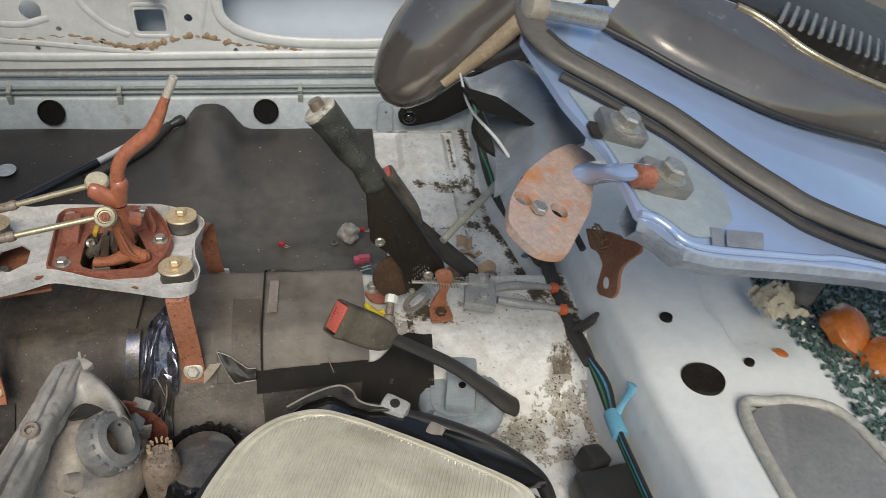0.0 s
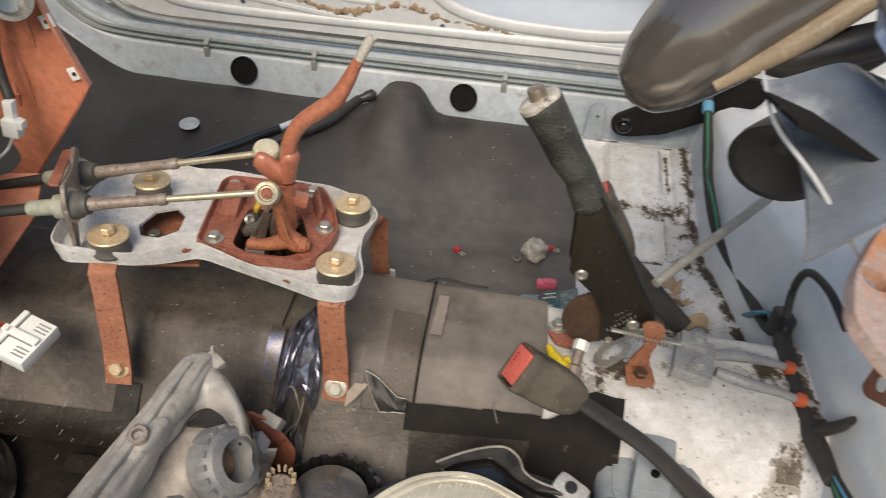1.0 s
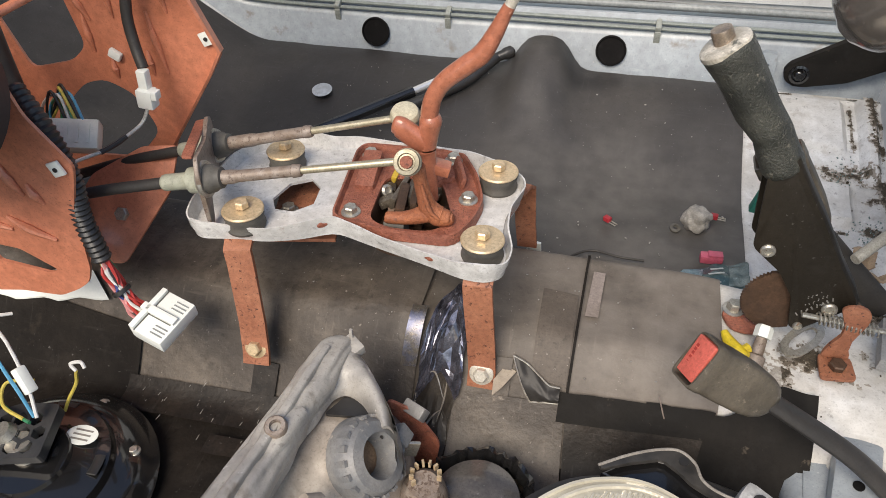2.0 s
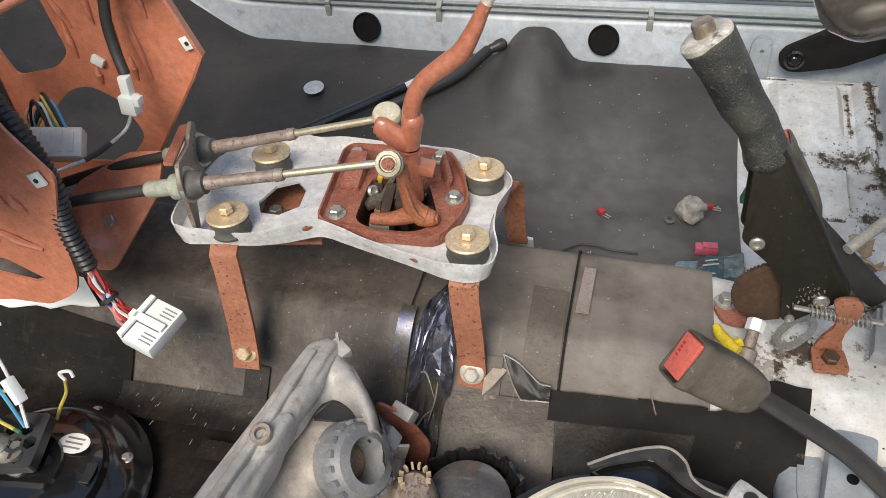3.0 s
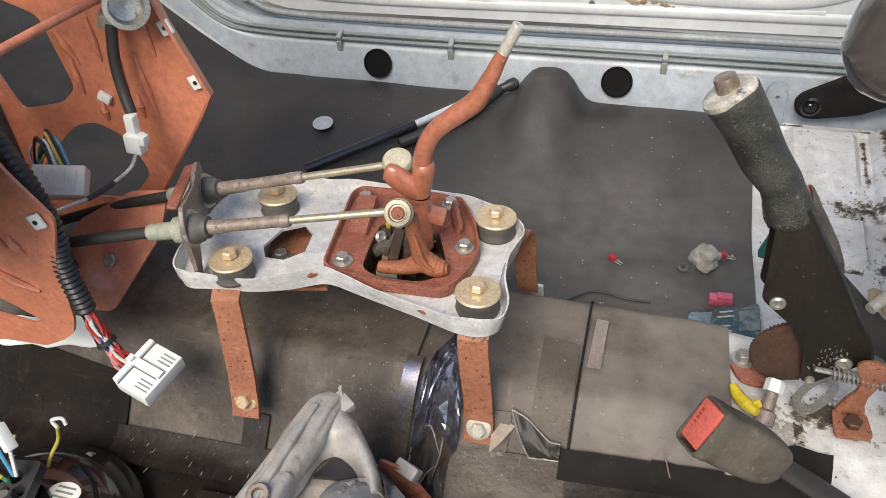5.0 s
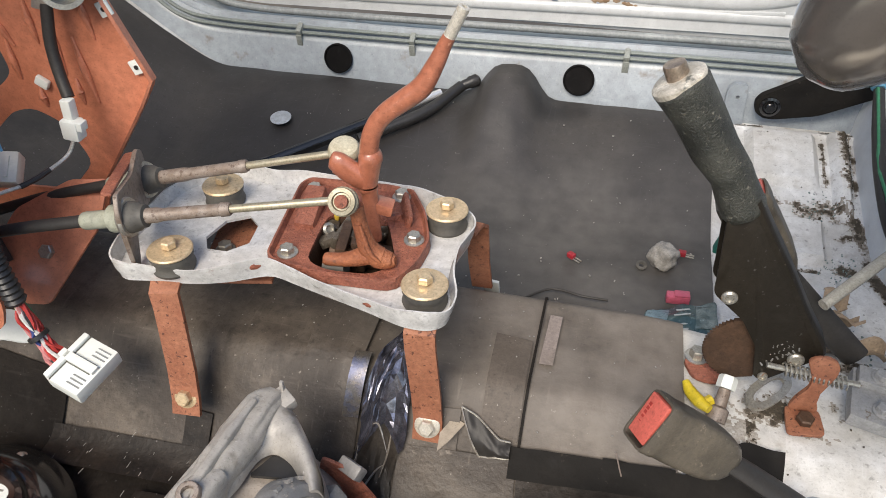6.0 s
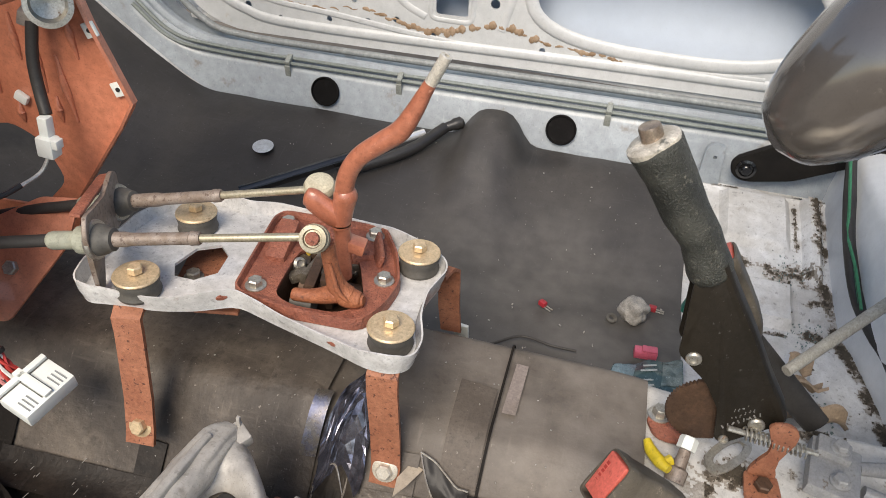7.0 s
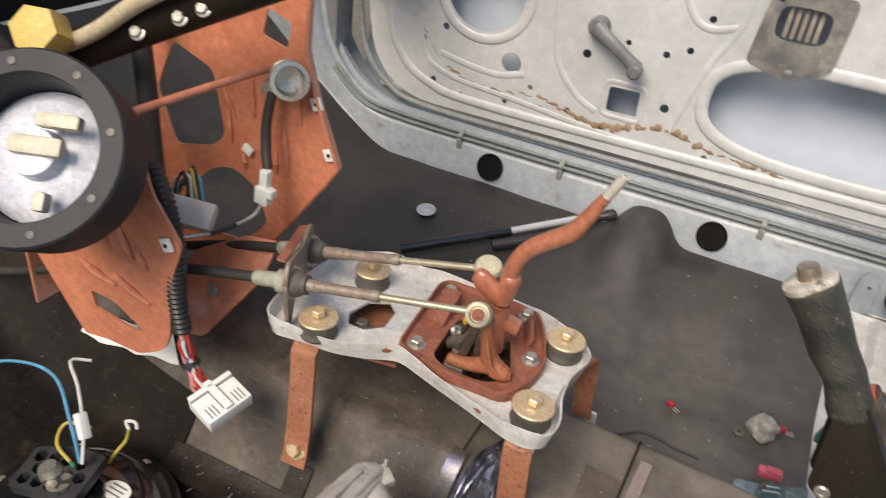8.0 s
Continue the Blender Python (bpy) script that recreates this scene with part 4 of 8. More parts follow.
# cable bracket standing at the front of the plate
near_w, far_w = Vector((-0.330, 0.7633, 0.2466)), Vector((-0.363, 0.8417, 0.2295))
bu = (far_w - near_w).normalized()
bn = bu.cross(Vector((0, 0, 1))).normalized()
bv = bn.cross(bu)
bmx = Matrix(((bu.x, bv.x, bn.x, near_w.x), (bu.y, bv.y, bn.y, near_w.y), (bu.z, bv.z, bn.z, near_w.z), (0, 0, 0, 1)))
bm = B()
prism(bm, round_outline([(-0.020, 0.010), (-0.013, 0.026), (0.010, 0.024), (0.045, 0.022), (0.080, 0.033), (0.094, 0.028), (0.100, 0.002), (0.090, -0.020), (0.064, -0.020), (0.042, -0.030), (0.020, -0.022), (0.009, -0.050), (-0.004, -0.050), (-0.012, -0.020)], 0.005, 3), 0.004, bmx, 0.001)
cbr = part("cable_bracket", bm, SLEEVE, shifter, "stained steel cable bracket plate")
bm = B()
prism(bm, round_outline([(-0.013, 0.0), (0.092, 0.0), (0.088, 0.010), (-0.010, 0.010)], 0.003, 2), 0.003, bmx @ Matrix(((1, 0, 0, 0), (0, 0, 1, 0.0245), (0, -1, 0, 0.0), (0, 0, 0, 1))), 0.0008)
part("bracket_flange", bm, CAST_RUST, cbr, "red-brown folded flange")

bm = B()
box(bm, (-0.266, 0.840, PZ - 0.026), (0.070, 0.10, 0.004), (0, 0, 12), 0.001)
under = part("cross_strap", bm, RUSTED, shifter, "rusty strap under the plate")
bm = B()
hex_bolt(bm, (-0.284, 0.832, PZ - 0.024), (0, 0, 1), 0.0070, 0.006, 0.0095)
part("bolt", bm, ZINC, under, "zinc hex bolt")

# rubber bushes with gold washers and bolts
for bx, by in ((-0.297, 0.769), (-0.298, 0.873), (-0.076, 0.882), (-0.070, 0.775)):
    bm = B()
    lathe(bm, (bx, by, PZ + 0.003), (0, 0, 1), [(0.0185, 0), (0.0195, 0.003), (0.0182, 0.006), (0.0182, 0.011), (0.0192, 0.014), (0.0185, 0.018)], 30)
    bush = part("bush", bm, BUSH_RUBBER, shifter, "dusty black rubber bush")
    bm = B()
    lathe(bm, (bx, by, PZ + 0.021), (0, 0, 1), [(0.0196, 0), (0.0200, 0.0012), (0.0190, 0.0026), (0.009, 0.0030)], 30)
    part("washer", bm, ZINC_GOLD, bush, "yellow zinc cap washer")
    bm = B()
    hex_bolt(bm, (bx, by, PZ + 0.0238), (0, 0, 1), 0.0068, 0.0065, 0.0)
    part("bolt", bm, ZINC_GOLD, bush, "yellow zinc hex bolt")


def leg(points, w, label):
    """A bent flat strap."""
    b_ = B()
    pts = [Vector(p) for p in points]
    rows_ = []
    for i, p in enumerate(pts):
        d_ = (pts[min(i + 1, len(pts) - 1)] - pts[max(i - 1, 0)]).normalized()
        s_ = Vector((1, 0, 0)) - d_ * d_.x
        s_.normalize()
        n_ = d_.cross(s_).normalized()
        rows_.append([b_.verts.new(p + s_ * w * a + n_ * 0.002 * c) for a, c in ((-0.5, 1), (0.5, 1), (0.5, -1), (-0.5, -1))])
    for p, q in zip(rows_, rows_[1:]):
        for k in range(4):
            b_.faces.new((p[k], p[(k + 1) % 4], q[(k + 1) % 4], q[k]))
    b_.faces.new(rows_[0])
    b_.faces.new(rows_[-1])
    return part("leg", b_, RUSTED, shifter, label)


leg_l = leg([(-0.300, 0.785, 0.186), (-0.301, 0.757, 0.186), (-0.300, 0.749, 0.180), (-0.297, 0.745, 0.165), (-0.290, 0.730, 0.105), (-0.287, 0.720, 0.075), (-0.286, 0.714, 0.062)], 0.028, "pitted rusty strap leg")
leg_r = leg([(-0.068, 0.785, 0.186), (-0.069, 0.757, 0.186), (-0.069, 0.751, 0.180), (-0.068, 0.749, 0.165), (-0.065, 0.753, 0.105), (-0.063, 0.751, 0.070), (-0.063, 0.744, 0.052)], 0.027, "pitted rusty strap leg")
leg([(-0.060, 0.890, 0.186), (-0.055, 0.905, 0.186), (-0.052, 0.912, 0.178), (-0.050, 0.916, 0.13), (-0.048, 0.93, 0.085)], 0.022, "pitted rusty strap leg")
leg([(-0.295, 0.890, 0.186), (-0.296, 0.905, 0.186), (-0.297, 0.912, 0.178), (-0.298, 0.916, 0.13), (-0.298, 0.93, 0.085)], 0.022, "pitted rusty strap leg")
for at, lg in (((-0.287, 0.721, 0.079), leg_l), ((-0.063, 0.748, 0.068), leg_r)):
    bm = B()
    hex_bolt(bm, at, (0, -0.92, 0.40), 0.0075, 0.007, 0.012)
    part("bolt", bm, PALE_ZINC if lg is leg_r else ZINC_GOLD, lg, "hex bolt with washer")

# ---- handbrake ----
handbrake = thing("handbrake", (0.26, 0.83, 0.085), "worn black handbrake lever with leatherette grip, pulled up", "handbrake")
HY = 0.850
side = round_outline([(0.1590, 0.288), (0.1740, 0.292), (0.1960, 0.2600), (0.2168, 0.2278), (0.2400, 0.1890), (0.2610, 0.1560), (0.2640, 0.1445), (0.2253, 0.1070), (0.2165, 0.1100), (0.2098, 0.1470), (0.1930, 0.1740), (0.1690, 0.1945), (0.1637, 0.2000), (0.1630, 0.2150), (0.1585, 0.2700)], 0.005, 4)
bm = B()
prism(bm, side, 0.003, upright(HY - 0.014), 0.0010)
plate_a = part("lever_side", bm, BLACK_STEEL, handbrake, "chipped black lever side plate")
bm = B()
prism(bm, side, 0.003, upright(HY + 0.012), 0.0010)
part("lever_side", bm, BLACK_STEEL, handbrake)
# folded back of the lever channel, joining both sides
bm = B()
back_ = smooth_line([(0.1765, 0, 0.2925), (0.1960, 0, 0.2612), (0.2170, 0, 0.2290), (0.2400, 0, 0.1900), (0.2612, 0, 0.1575), (0.2650, 0, 0.1480)], 5)
rows = []
for i, p in enumerate(back_):
    d_ = (back_[min(i + 1, len(back_) - 1)] - back_[max(i - 1, 0)]).normalized()
    n_ = Vector((-d_.z, 0, d_.x))
    if n_.x < 0:
        n_ = -n_
    rows.append([bm.verts.new(p + n_ * o_ + Vector((0, HY + w_, 0))) for w_, o_ in ((-0.0142, -0.004), (-0.0140, 0.0), (-0.0120, 0.0022), (-0.008, 0.0030), (0.008, 0.0030), (0.0120, 0.0022), (0.0152, 0.0), (0.0152, -0.004), (0.0, 0.0))])
for p, q in zip(rows, rows[1:]):
    for k in range(9):
        bm.faces.new((p[k], p[(k + 1) % 9], q[(k + 1) % 9], q[k]))
part("lever_back", bm, BLACK_STEEL, handbrake, "folded black back of the lever")
for (rx, rz, rr) in ((0.1769, 0.1974, 0.0068), (0.2451, 0.1389, 0.0072), (0.2241, 0.1129, 0.0044)):
    bm = B()
    lathe(bm, (rx, HY - 0.014, rz), (0, -1, 0), [(rr, 0), (rr, 0.0015), (rr * 0.8, 0.003), (rr * 0.5, 0.003), (rr * 0.45, 0.0016), (rr * 0.2, 0.0016)], 20)
    part("rivet", bm, ZINC, handbrake, "bare steel rivet")
# grip: waisted body with a flared, worn top
bm = B()
g_c = [(0.1712, 0.2765), (0.1690, 0.2800), (0.1615, 0.2935), (0.1545, 0.3075), (0.1377, 0.3276), (0.1186, 0.3575), (0.1110, 0.3680), (0.1045, 0.3765), (0.1015, 0.3800)]
g_r = [0.0172, 0.0182, 0.0172, 0.0165, 0.0184, 0.0192, 0.0204, 0.0212, 0.0185]
fine_c, fine_r = [], []
for i in range(len(g_c) - 1):
    for k in range(6):
        f_ = k / 6
        fine_c.append(Vector((mixv(g_c[i][0], g_c[i + 1][0], f_), HY, mixv(g_c[i][1], g_c[i + 1][1], f_))))
        fine_r.append(mixv(g_r[i], g_r[i + 1], f_))
rings = []
for i, p in enumerate(fine_c):
    d_ = (fine_c[min(i + 2, len(fine_c) - 1)] - fine_c[max(i - 2, 0)]).normalized()
    s_ = Vector((-d_.z, 0, d_.x))
    ring = []
    for k in range(36):
        a = 2 * math.pi * k / 36
        w_ = 1.0 + 0.022 * noise.noise(Vector((math.cos(a) * 2, math.sin(a) * 2, i * 0.22)))
        ring.append(bm.verts.new(p + (s_ * math.cos(a) + Vector((0, 1.06, 0)) * math.sin(a)) * fine_r[i] * w_))
    rings.append(ring)
for p, q in zip(rings, rings[1:]):
    for k in range(36):
        bm.faces.new((p[k], p[(k + 1) % 36], q[(k + 1) % 36], q[k]))
bm.faces.new(rings[0][::-1])
bm.faces.new(rings[-1])
grip = part("grip", bm, GRIP_RUBBER, handbrake, "grained dark green-black grip")
bm = B()
dirn = Vector((-0.58, 0, 0.815)).normalized()
lathe(bm, Vector((0.1022, HY, 0.3790)), dirn, [(0.0202, -0.0050), (0.0212, -0.0022), (0.0208, 0.0010), (0.0180, 0.0032), (0.0120, 0.0040), (0.0092, 0.0036)], 30)
part("grip_end", bm, material("worn_grip_end", (0.74, 0.68, 0.58), (0.36, 0.33, 0.27), 0.9, 60.0, 0.28, spots=(0.12, 0.12, 0.10), spot_scale=70, spot_edge=0.56, coat=0.3), grip, "worn pale grip end")
bm = B()
lathe(bm, Vector((0.1020, HY, 0.3800)), (-0.43, 0, 0.90), [(0.0086, 0), (0.0086, 0.011), (0.0080, 0.0130), (0.0060, 0.0138)], 24)
part("release_button", bm, material("worn_button_steel", (0.42, 0.34, 0.27), (0.30, 0.24, 0.18), 0.6, 70, 0.3, metal=0.6, bump=0.1), grip, "brown-stained steel release button")
# toothed sector between the sides
bm = B()
pts = []
for i in range(26):
    a = radians(118 + i * 5.6)
    pts += [(0.2075 + 0.0380 * math.cos(a), 0.1300 + 0.0380 * math.sin(a)), (0.2075 + 0.0360 * math.cos(a + 0.05), 0.1300 + 0.0360 * math.sin(a + 0.05))]
prism(bm, [(0.2150, 0.170), *pts, (0.2190, 0.1000), (0.2230, 0.135)], 0.004, upright(HY - 0.004), 0.0)
part("ratchet_sector", bm, BROWN_STEEL, handbrake, "brown stained toothed ratchet sector")
# bent foot: upright blade, then a flange bolted to the tunnel
bm = B()
prism(bm, round_outline([(0.2505, 0.1510), (0.2600, 0.1570), (0.2740, 0.1545), (0.2790, 0.1430), (0.2730, 0.1210), (0.2690, 0.1080), (0.2760, 0.0900), (0.2490, 0.0885), (0.2530, 0.1040), (0.2625, 0.1240)], 0.006, 3), 0.004, upright(0.824), 0.001)
foot = part("mounting_foot", bm, RUSTED, handbrake, "rusty bent mounting foot")
bm = B()
prism(bm, round_outline([(0.2480, 0.8290), (0.2470, 0.7960), (0.2795, 0.8000), (0.2775, 0.8290)], 0.006, 3), 0.004, FLAT(0.0850), 0.001)
part("foot_flange", bm, RUSTED, foot)
bm = B()
hex_bolt(bm, (0.2626, 0.8120, 0.0890), (0, -0.1, 1), 0.0078, 0.006, 0.0)
part("bolt", bm, BROWN_STEEL, foot)
bm = B()
tube(bm, [(0.222, 0.829, 0.134), (0.300, 0.831, 0.126)], 0.0026, 8)
pts = []
for i in range(96):
    a = i * 0.9
    pts.append((0.236 + i * 0.00056, 0.829 + 0.0055 * math.cos(a), 0.1325 - i * 0.00006 + 0.0055 * math.sin(a)))
tube(bm, pts, 0.0009, 6, 2)
part("return_spring", bm, ZINC, handbrake, "coiled steel return spring")

# ---- seat belt buckles ----
RED_MARK = material("red_mark", (0.40, 0.045, 0.035), rough=0.5)


def belt_buckle(at, label, c0, along, across, k=1.0):
    """A buckle with its button end at c0, its body running along and its width across."""
    t_ = thing("seat_belt_buckle", at, label, "seat belt buckle", "seat belt buckles")
    ba_ = Vector(along).normalized()
    bw_ = Vector(across)
    bw_ = (bw_ - ba_ * bw_.dot(ba_)).normalized()
    bt_ = ba_.cross(bw_).normalized()
    if bt_.y > 0:
        bt_ = -bt_
    b_ = B()
    rings_ = []
    for s_, w_, h_, p_ in ((0.016, 0.0176, 0.0105, 7), (0.001, 0.0182, 0.0112, 7), (-0.002, 0.0190, 0.0120, 7), (-0.002, 0.0206, 0.0134, 7), (0.001, 0.0212, 0.0140, 7), (0.010, 0.0214, 0.0142, 6), (0.0112, 0.0208, 0.0136, 6), (0.030, 0.0212, 0.0140, 5.5), (0.058, 0.0208, 0.0140, 5),
                          (0.072, 0.0192, 0.0134, 4.5), (0.082, 0.0160, 0.0120, 4), (0.088, 0.0118, 0.0100, 3.5), (0.090, 0.008, 0.0075, 3)):
        rings_.append([b_.verts.new(Vector(c0) + ba_ * s_ * k + bw_ * x * k + bt_ * z * k) for x, z in ellipse(0, 0, w_, h_, 36, p_)])
    for p_, q_ in zip(rings_, rings_[1:]):
        for j_ in range(36):
            b_.faces.new((p_[j_], p_[(j_ + 1) % 36], q_[(j_ + 1) % 36], q_[j_]))
    b_.faces.new(rings_[0])
    b_.faces.new(rings_[-1])
    part("buckle_body", b_, BUCKLE_PLASTIC, t_, "dusty black buckle body")
    mb_ = Matrix.Identity(4)
    for c_, vec_ in enumerate((bw_ * k, bt_ * k, ba_ * k)):
        for r_ in range(3):
            mb_[r_][c_] = vec_[r_]
    mb_ = Matrix.Translation(c0) @ mb_
    b_ = B()
    box(b_, (0.0015, -0.0005, 0.0035), (0.0335, 0.0212, 0.0120), (0, 5, 0), 0.0012)
    bmesh.ops.transform(b_, matrix=mb_, verts=b_.verts)
    btn_ = part("red_button", b_, RED_PLASTIC, t_, "faded red release button")
    for j_ in range(5):
        b_ = B()
        box(b_, (-0.004 + j_ * 0.0034, -0.006, -0.0017 - j_ * 0.0004), (0.0024, 0.0028, 0.0006))
        bmesh.ops.transform(b_, matrix=mb_, verts=b_.verts)
        part("press_mark", b_, RED_MARK, btn_)
    return t_


buckle = belt_buckle((0.26, 0.72, 0.02), "dusty black seat belt buckle with red button", (0.1151, 0.6890, 0.1970), (0.056, 0.0188, -0.0467), (0.0102, 0.0097, 0.0158))
bm = B()
tube(bm, [(0.174, 0.7085, 0.148), (0.205, 0.7120, 0.126), (0.262, 0.7120, 0.088), (0.306, 0.7060, 0.052), (0.335, 0.7000, 0.028), (0.352, 0.6990, 0.016)], [0.011, 0.0115, 0.012, 0.013, 0.017, 0.016], 14, 7, 0.6)
part("stalk", bm, CABLE_RUBBER, buckle, "black rubber sleeved stalk")

# ---- gas strut on the mat ----
WIRE_BRIGHT = material("polished_rod", (0.80, 0.80, 0.79), (0.66, 0.66, 0.65), 0.5, 60, 0.22, metal=0.6, bump=0.0, grain=0.2)
strut = thing("gas_strut", (-0.28, 1.33, 0.03), "black gas strut with steel rod lying on the mat", "gas strut")
bm = B()
sa_, sb_ = Vector((-0.432, 1.195, 0.022)), Vector((-0.158, 1.415, 0.082))
sd_ = (sb_ - sa_).normalized()
tube(bm, [sa_, sa_ + sd_ * 0.185], 0.0090, 16)
part("cylinder", bm, GLOSS_BLACK, strut)
bm = B()
tube(bm, [sa_ + sd_ * 0.185, sa_ + sd_ * 0.30 + Vector((0, 0, 0.003))], 0.0062, 14)
part("rod", bm, WIRE_BRIGHT, strut, "bright steel rod")
bm = B()
low_ = Vector((0.012, -0.016, -0.008))
tube(bm, [sa_ + sd_ * 0.15 + low_, sa_ + sd_ * 0.26 + low_, sb_ - sd_ * 0.02], [0.008, 0.009, 0.009], 14, 4)
part("sheath", bm, BLACK_PLASTIC, strut, "black plastic sheath")
bm = B()
lathe(bm, sb_ - sd_ * 0.02, sd_, [(0.006, 0), (0.008, 0.004), (0.008, 0.012), (0.010, 0.016), (0.010, 0.028), (0.006, 0.032)], 14)
part("end_socket", bm, BLACK_PLASTIC, strut)


# ---- centre console bracket ----
console = thing("console_bracket", (-0.5, 0.8, 0.1), "red-oxide painted steel console bracket with cut-outs", "bracket")
bm = B()
far_out = round_outline([(-0.40, 0.52), (-0.406, 0.425), (-0.392, 0.378), (-0.363, 0.304), (-0.372, 0.290), (-0.446, 0.185), (-0.462, 0.140), (-0.50, 0.125), (-0.62, 0.120), (-0.66, 0.22), (-0.62, 0.42), (-0.56, 0.52)], 0.008, 3)
far_holes = [round_outline([(-0.592, 0.392), (-0.535, 0.372), (-0.522, 0.295), (-0.545, 0.276), (-0.60, 0.262), (-0.622, 0.33)], 0.01, 3),
             round_outline([(-0.512, 0.258), (-0.480, 0.243), (-0.462, 0.20), (-0.50, 0.160), (-0.575, 0.155), (-0.585, 0.21), (-0.54, 0.25)], 0.012, 3),
             round_outline([(-0.466, 0.428), (-0.434, 0.420), (-0.428, 0.448), (-0.458, 0.458)], 0.004, 2)]
holed_plate(bm, far_out, far_holes, 0.003, upright(0.900))
far_plate = part("side_plate", bm, OXIDE, console, smooth=False)
bm = B()
for a, b in (((-0.439, 0.340), (-0.431, 0.273)), ((-0.449, 0.297), (-0.448, 0.270)), ((-0.521, 0.357), (-0.506, 0.325)), ((-0.514, 0.330), (-0.512, 0.290)), ((-0.494, 0.283), (-0.493, 0.262)), ((-0.460, 0.362), (-0.458, 0.300)), ((-0.480, 0.375), (-0.478, 0.330)), ((-0.42, 0.385), (-0.415, 0.34))):
    tube(bm, [(a[0], 0.8995, a[1]), ((a[0] + b[0]) / 2, 0.8985, (a[1] + b[1]) / 2), (b[0], 0.8995, b[1])], [0.0015, 0.0042, 0.0015], 8, 4)
part("pressed_ribs", bm, OXIDE, far_plate)
bm = B()
rows = []
edge = [(-0.402, 0.50), (-0.406, 0.425), (-0.392, 0.378), (-0.363, 0.306), (-0.380, 0.278), (-0.446, 0.185)]
for x, z in edge:
    rows.append([bm.verts.new((x + o, y, z)) for o, y in ((0, 0.9035), (0.0015, 0.894), (-0.001, 0.892), (-0.0025, 0.8995))])
for p, q in zip(rows, rows[1:]):
    for k in range(3):
        bm.faces.new((p[k], p[k + 1], q[k + 1], q[k]))
part("flange", bm, OXIDE, far_plate)
bm = B()
fm = Matrix.Translation((-0.459, 0.806, 0.164)) @ frame_from((0.05, -0.78, 0.62))
fo = [fm.inverted() @ Vector(p) for p in ((-0.446, 0.847, 0.2145), (-0.407, 0.852, 0.218), (-0.409, 0.823, 0.181), (-0.450, 0.769, 0.117), (-0.492, 0.765, 0.115), (-0.520, 0.790, 0.150), (-0.500, 0.823, 0.187))]
prism(bm, round_outline([(p.x, p.y) for p in fo], 0.006, 3), 0.003, fm, 0.0008)
legp = part("foot_plate", bm, OXIDE, console, "red-oxide foot plate with a bolt")
bm = B()
hex_bolt(bm, (-0.459, 0.800, 0.158), (0.05, -0.78, 0.62), 0.0075, 0.006, 0.011)
part("bolt", bm, ZINC, legp, "zinc hex bolt")
bm = B()
near_out = round_outline([(-0.50, 0.432), (-0.462, 0.412), (-0.452, 0.380), (-0.443, 0.362), (-0.436, 0.332), (-0.406, 0.288), (-0.410, 0.275), (-0.424, 0.238), (-0.432, 0.170), (-0.440, 0.150), (-0.455, 0.138), (-0.480, 0.124), (-0.525, 0.122), (-0.560, 0.115), (-0.63, 0.22), (-0.62, 0.40)], 0.006, 3)
near_hole = [round_outline([(-0.540, 0.182), (-0.505, 0.180), (-0.470, 0.160), (-0.480, 0.154), (-0.535, 0.160)], 0.004, 2)]
holed_plate(bm, near_out, near_hole, 0.003, upright(0.705))
near_plate = part("side_plate", bm, OXIDE, console, smooth=False)
bm = B()
for a, b in (((-0.462, 0.262), (-0.452, 0.242)), ((-0.485, 0.285), (-0.470, 0.248)), ((-0.52, 0.30), (-0.50, 0.25)), ((-0.50, 0.22), (-0.455, 0.20)), ((-0.55, 0.22), (-0.50, 0.205)), ((-0.475, 0.345), (-0.462, 0.315))):
    tube(bm, [(a[0], 0.7045, a[1]), ((a[0] + b[0]) / 2, 0.7025, (a[1] + b[1]) / 2), (b[0], 0.7045, b[1])], [0.002, 0.0045, 0.002], 8, 4)
part("pressed_ribs", bm, OXIDE, near_plate)
for x, y, z, pl in ((-0.376, 0.897, 0.318, far_plate), (-0.393, 0.896, 0.372, far_plate), (-0.421, 0.702, 0.285, near_plate), (-0.452, 0.702, 0.352, near_plate)):
    bm = B()
    box(bm, (x, y, z), (0.013, 0.003, 0.014), (0, -22, 0), 0.001)
    cl = part("clip_nut", bm, WHITE_PLASTIC, pl, "white clip nut")
    bm = B()
    lathe(bm, (x, y - 0.0012, z), (0, -1, 0), [(0.0022, 0), (0.0022, 0.0012), (0.0005, 0.0013)], 10)
    part("clip_hole", bm, BLACK_PLASTIC, cl)
bm = B()
tube(bm, [(-0.440, 0.902, 0.402), (-0.455, 0.80, 0.400), (-0.470, 0.706, 0.396)], 0.004, 10)
part("tie_rod", bm, OXIDE, console, "thin red-brown tie rod")
bm = B()
prism(bm, [(0.708, 0.12), (0.90, 0.12), (0.90, 0.30), (0.708, 0.30)], 0.003, Matrix(((0, 0, 1, -0.64), (1, 0, 0, 0), (0, 1, 0, 0), (0, 0, 0, 1))), 0.0)
part("back_plate", bm, OXIDE, console)

WIRE_SILVER = material("silver_wire", (0.72, 0.70, 0.66), (0.55, 0.53, 0.49), 0.6, 60, 0.3, metal=0.5, bump=0.0)
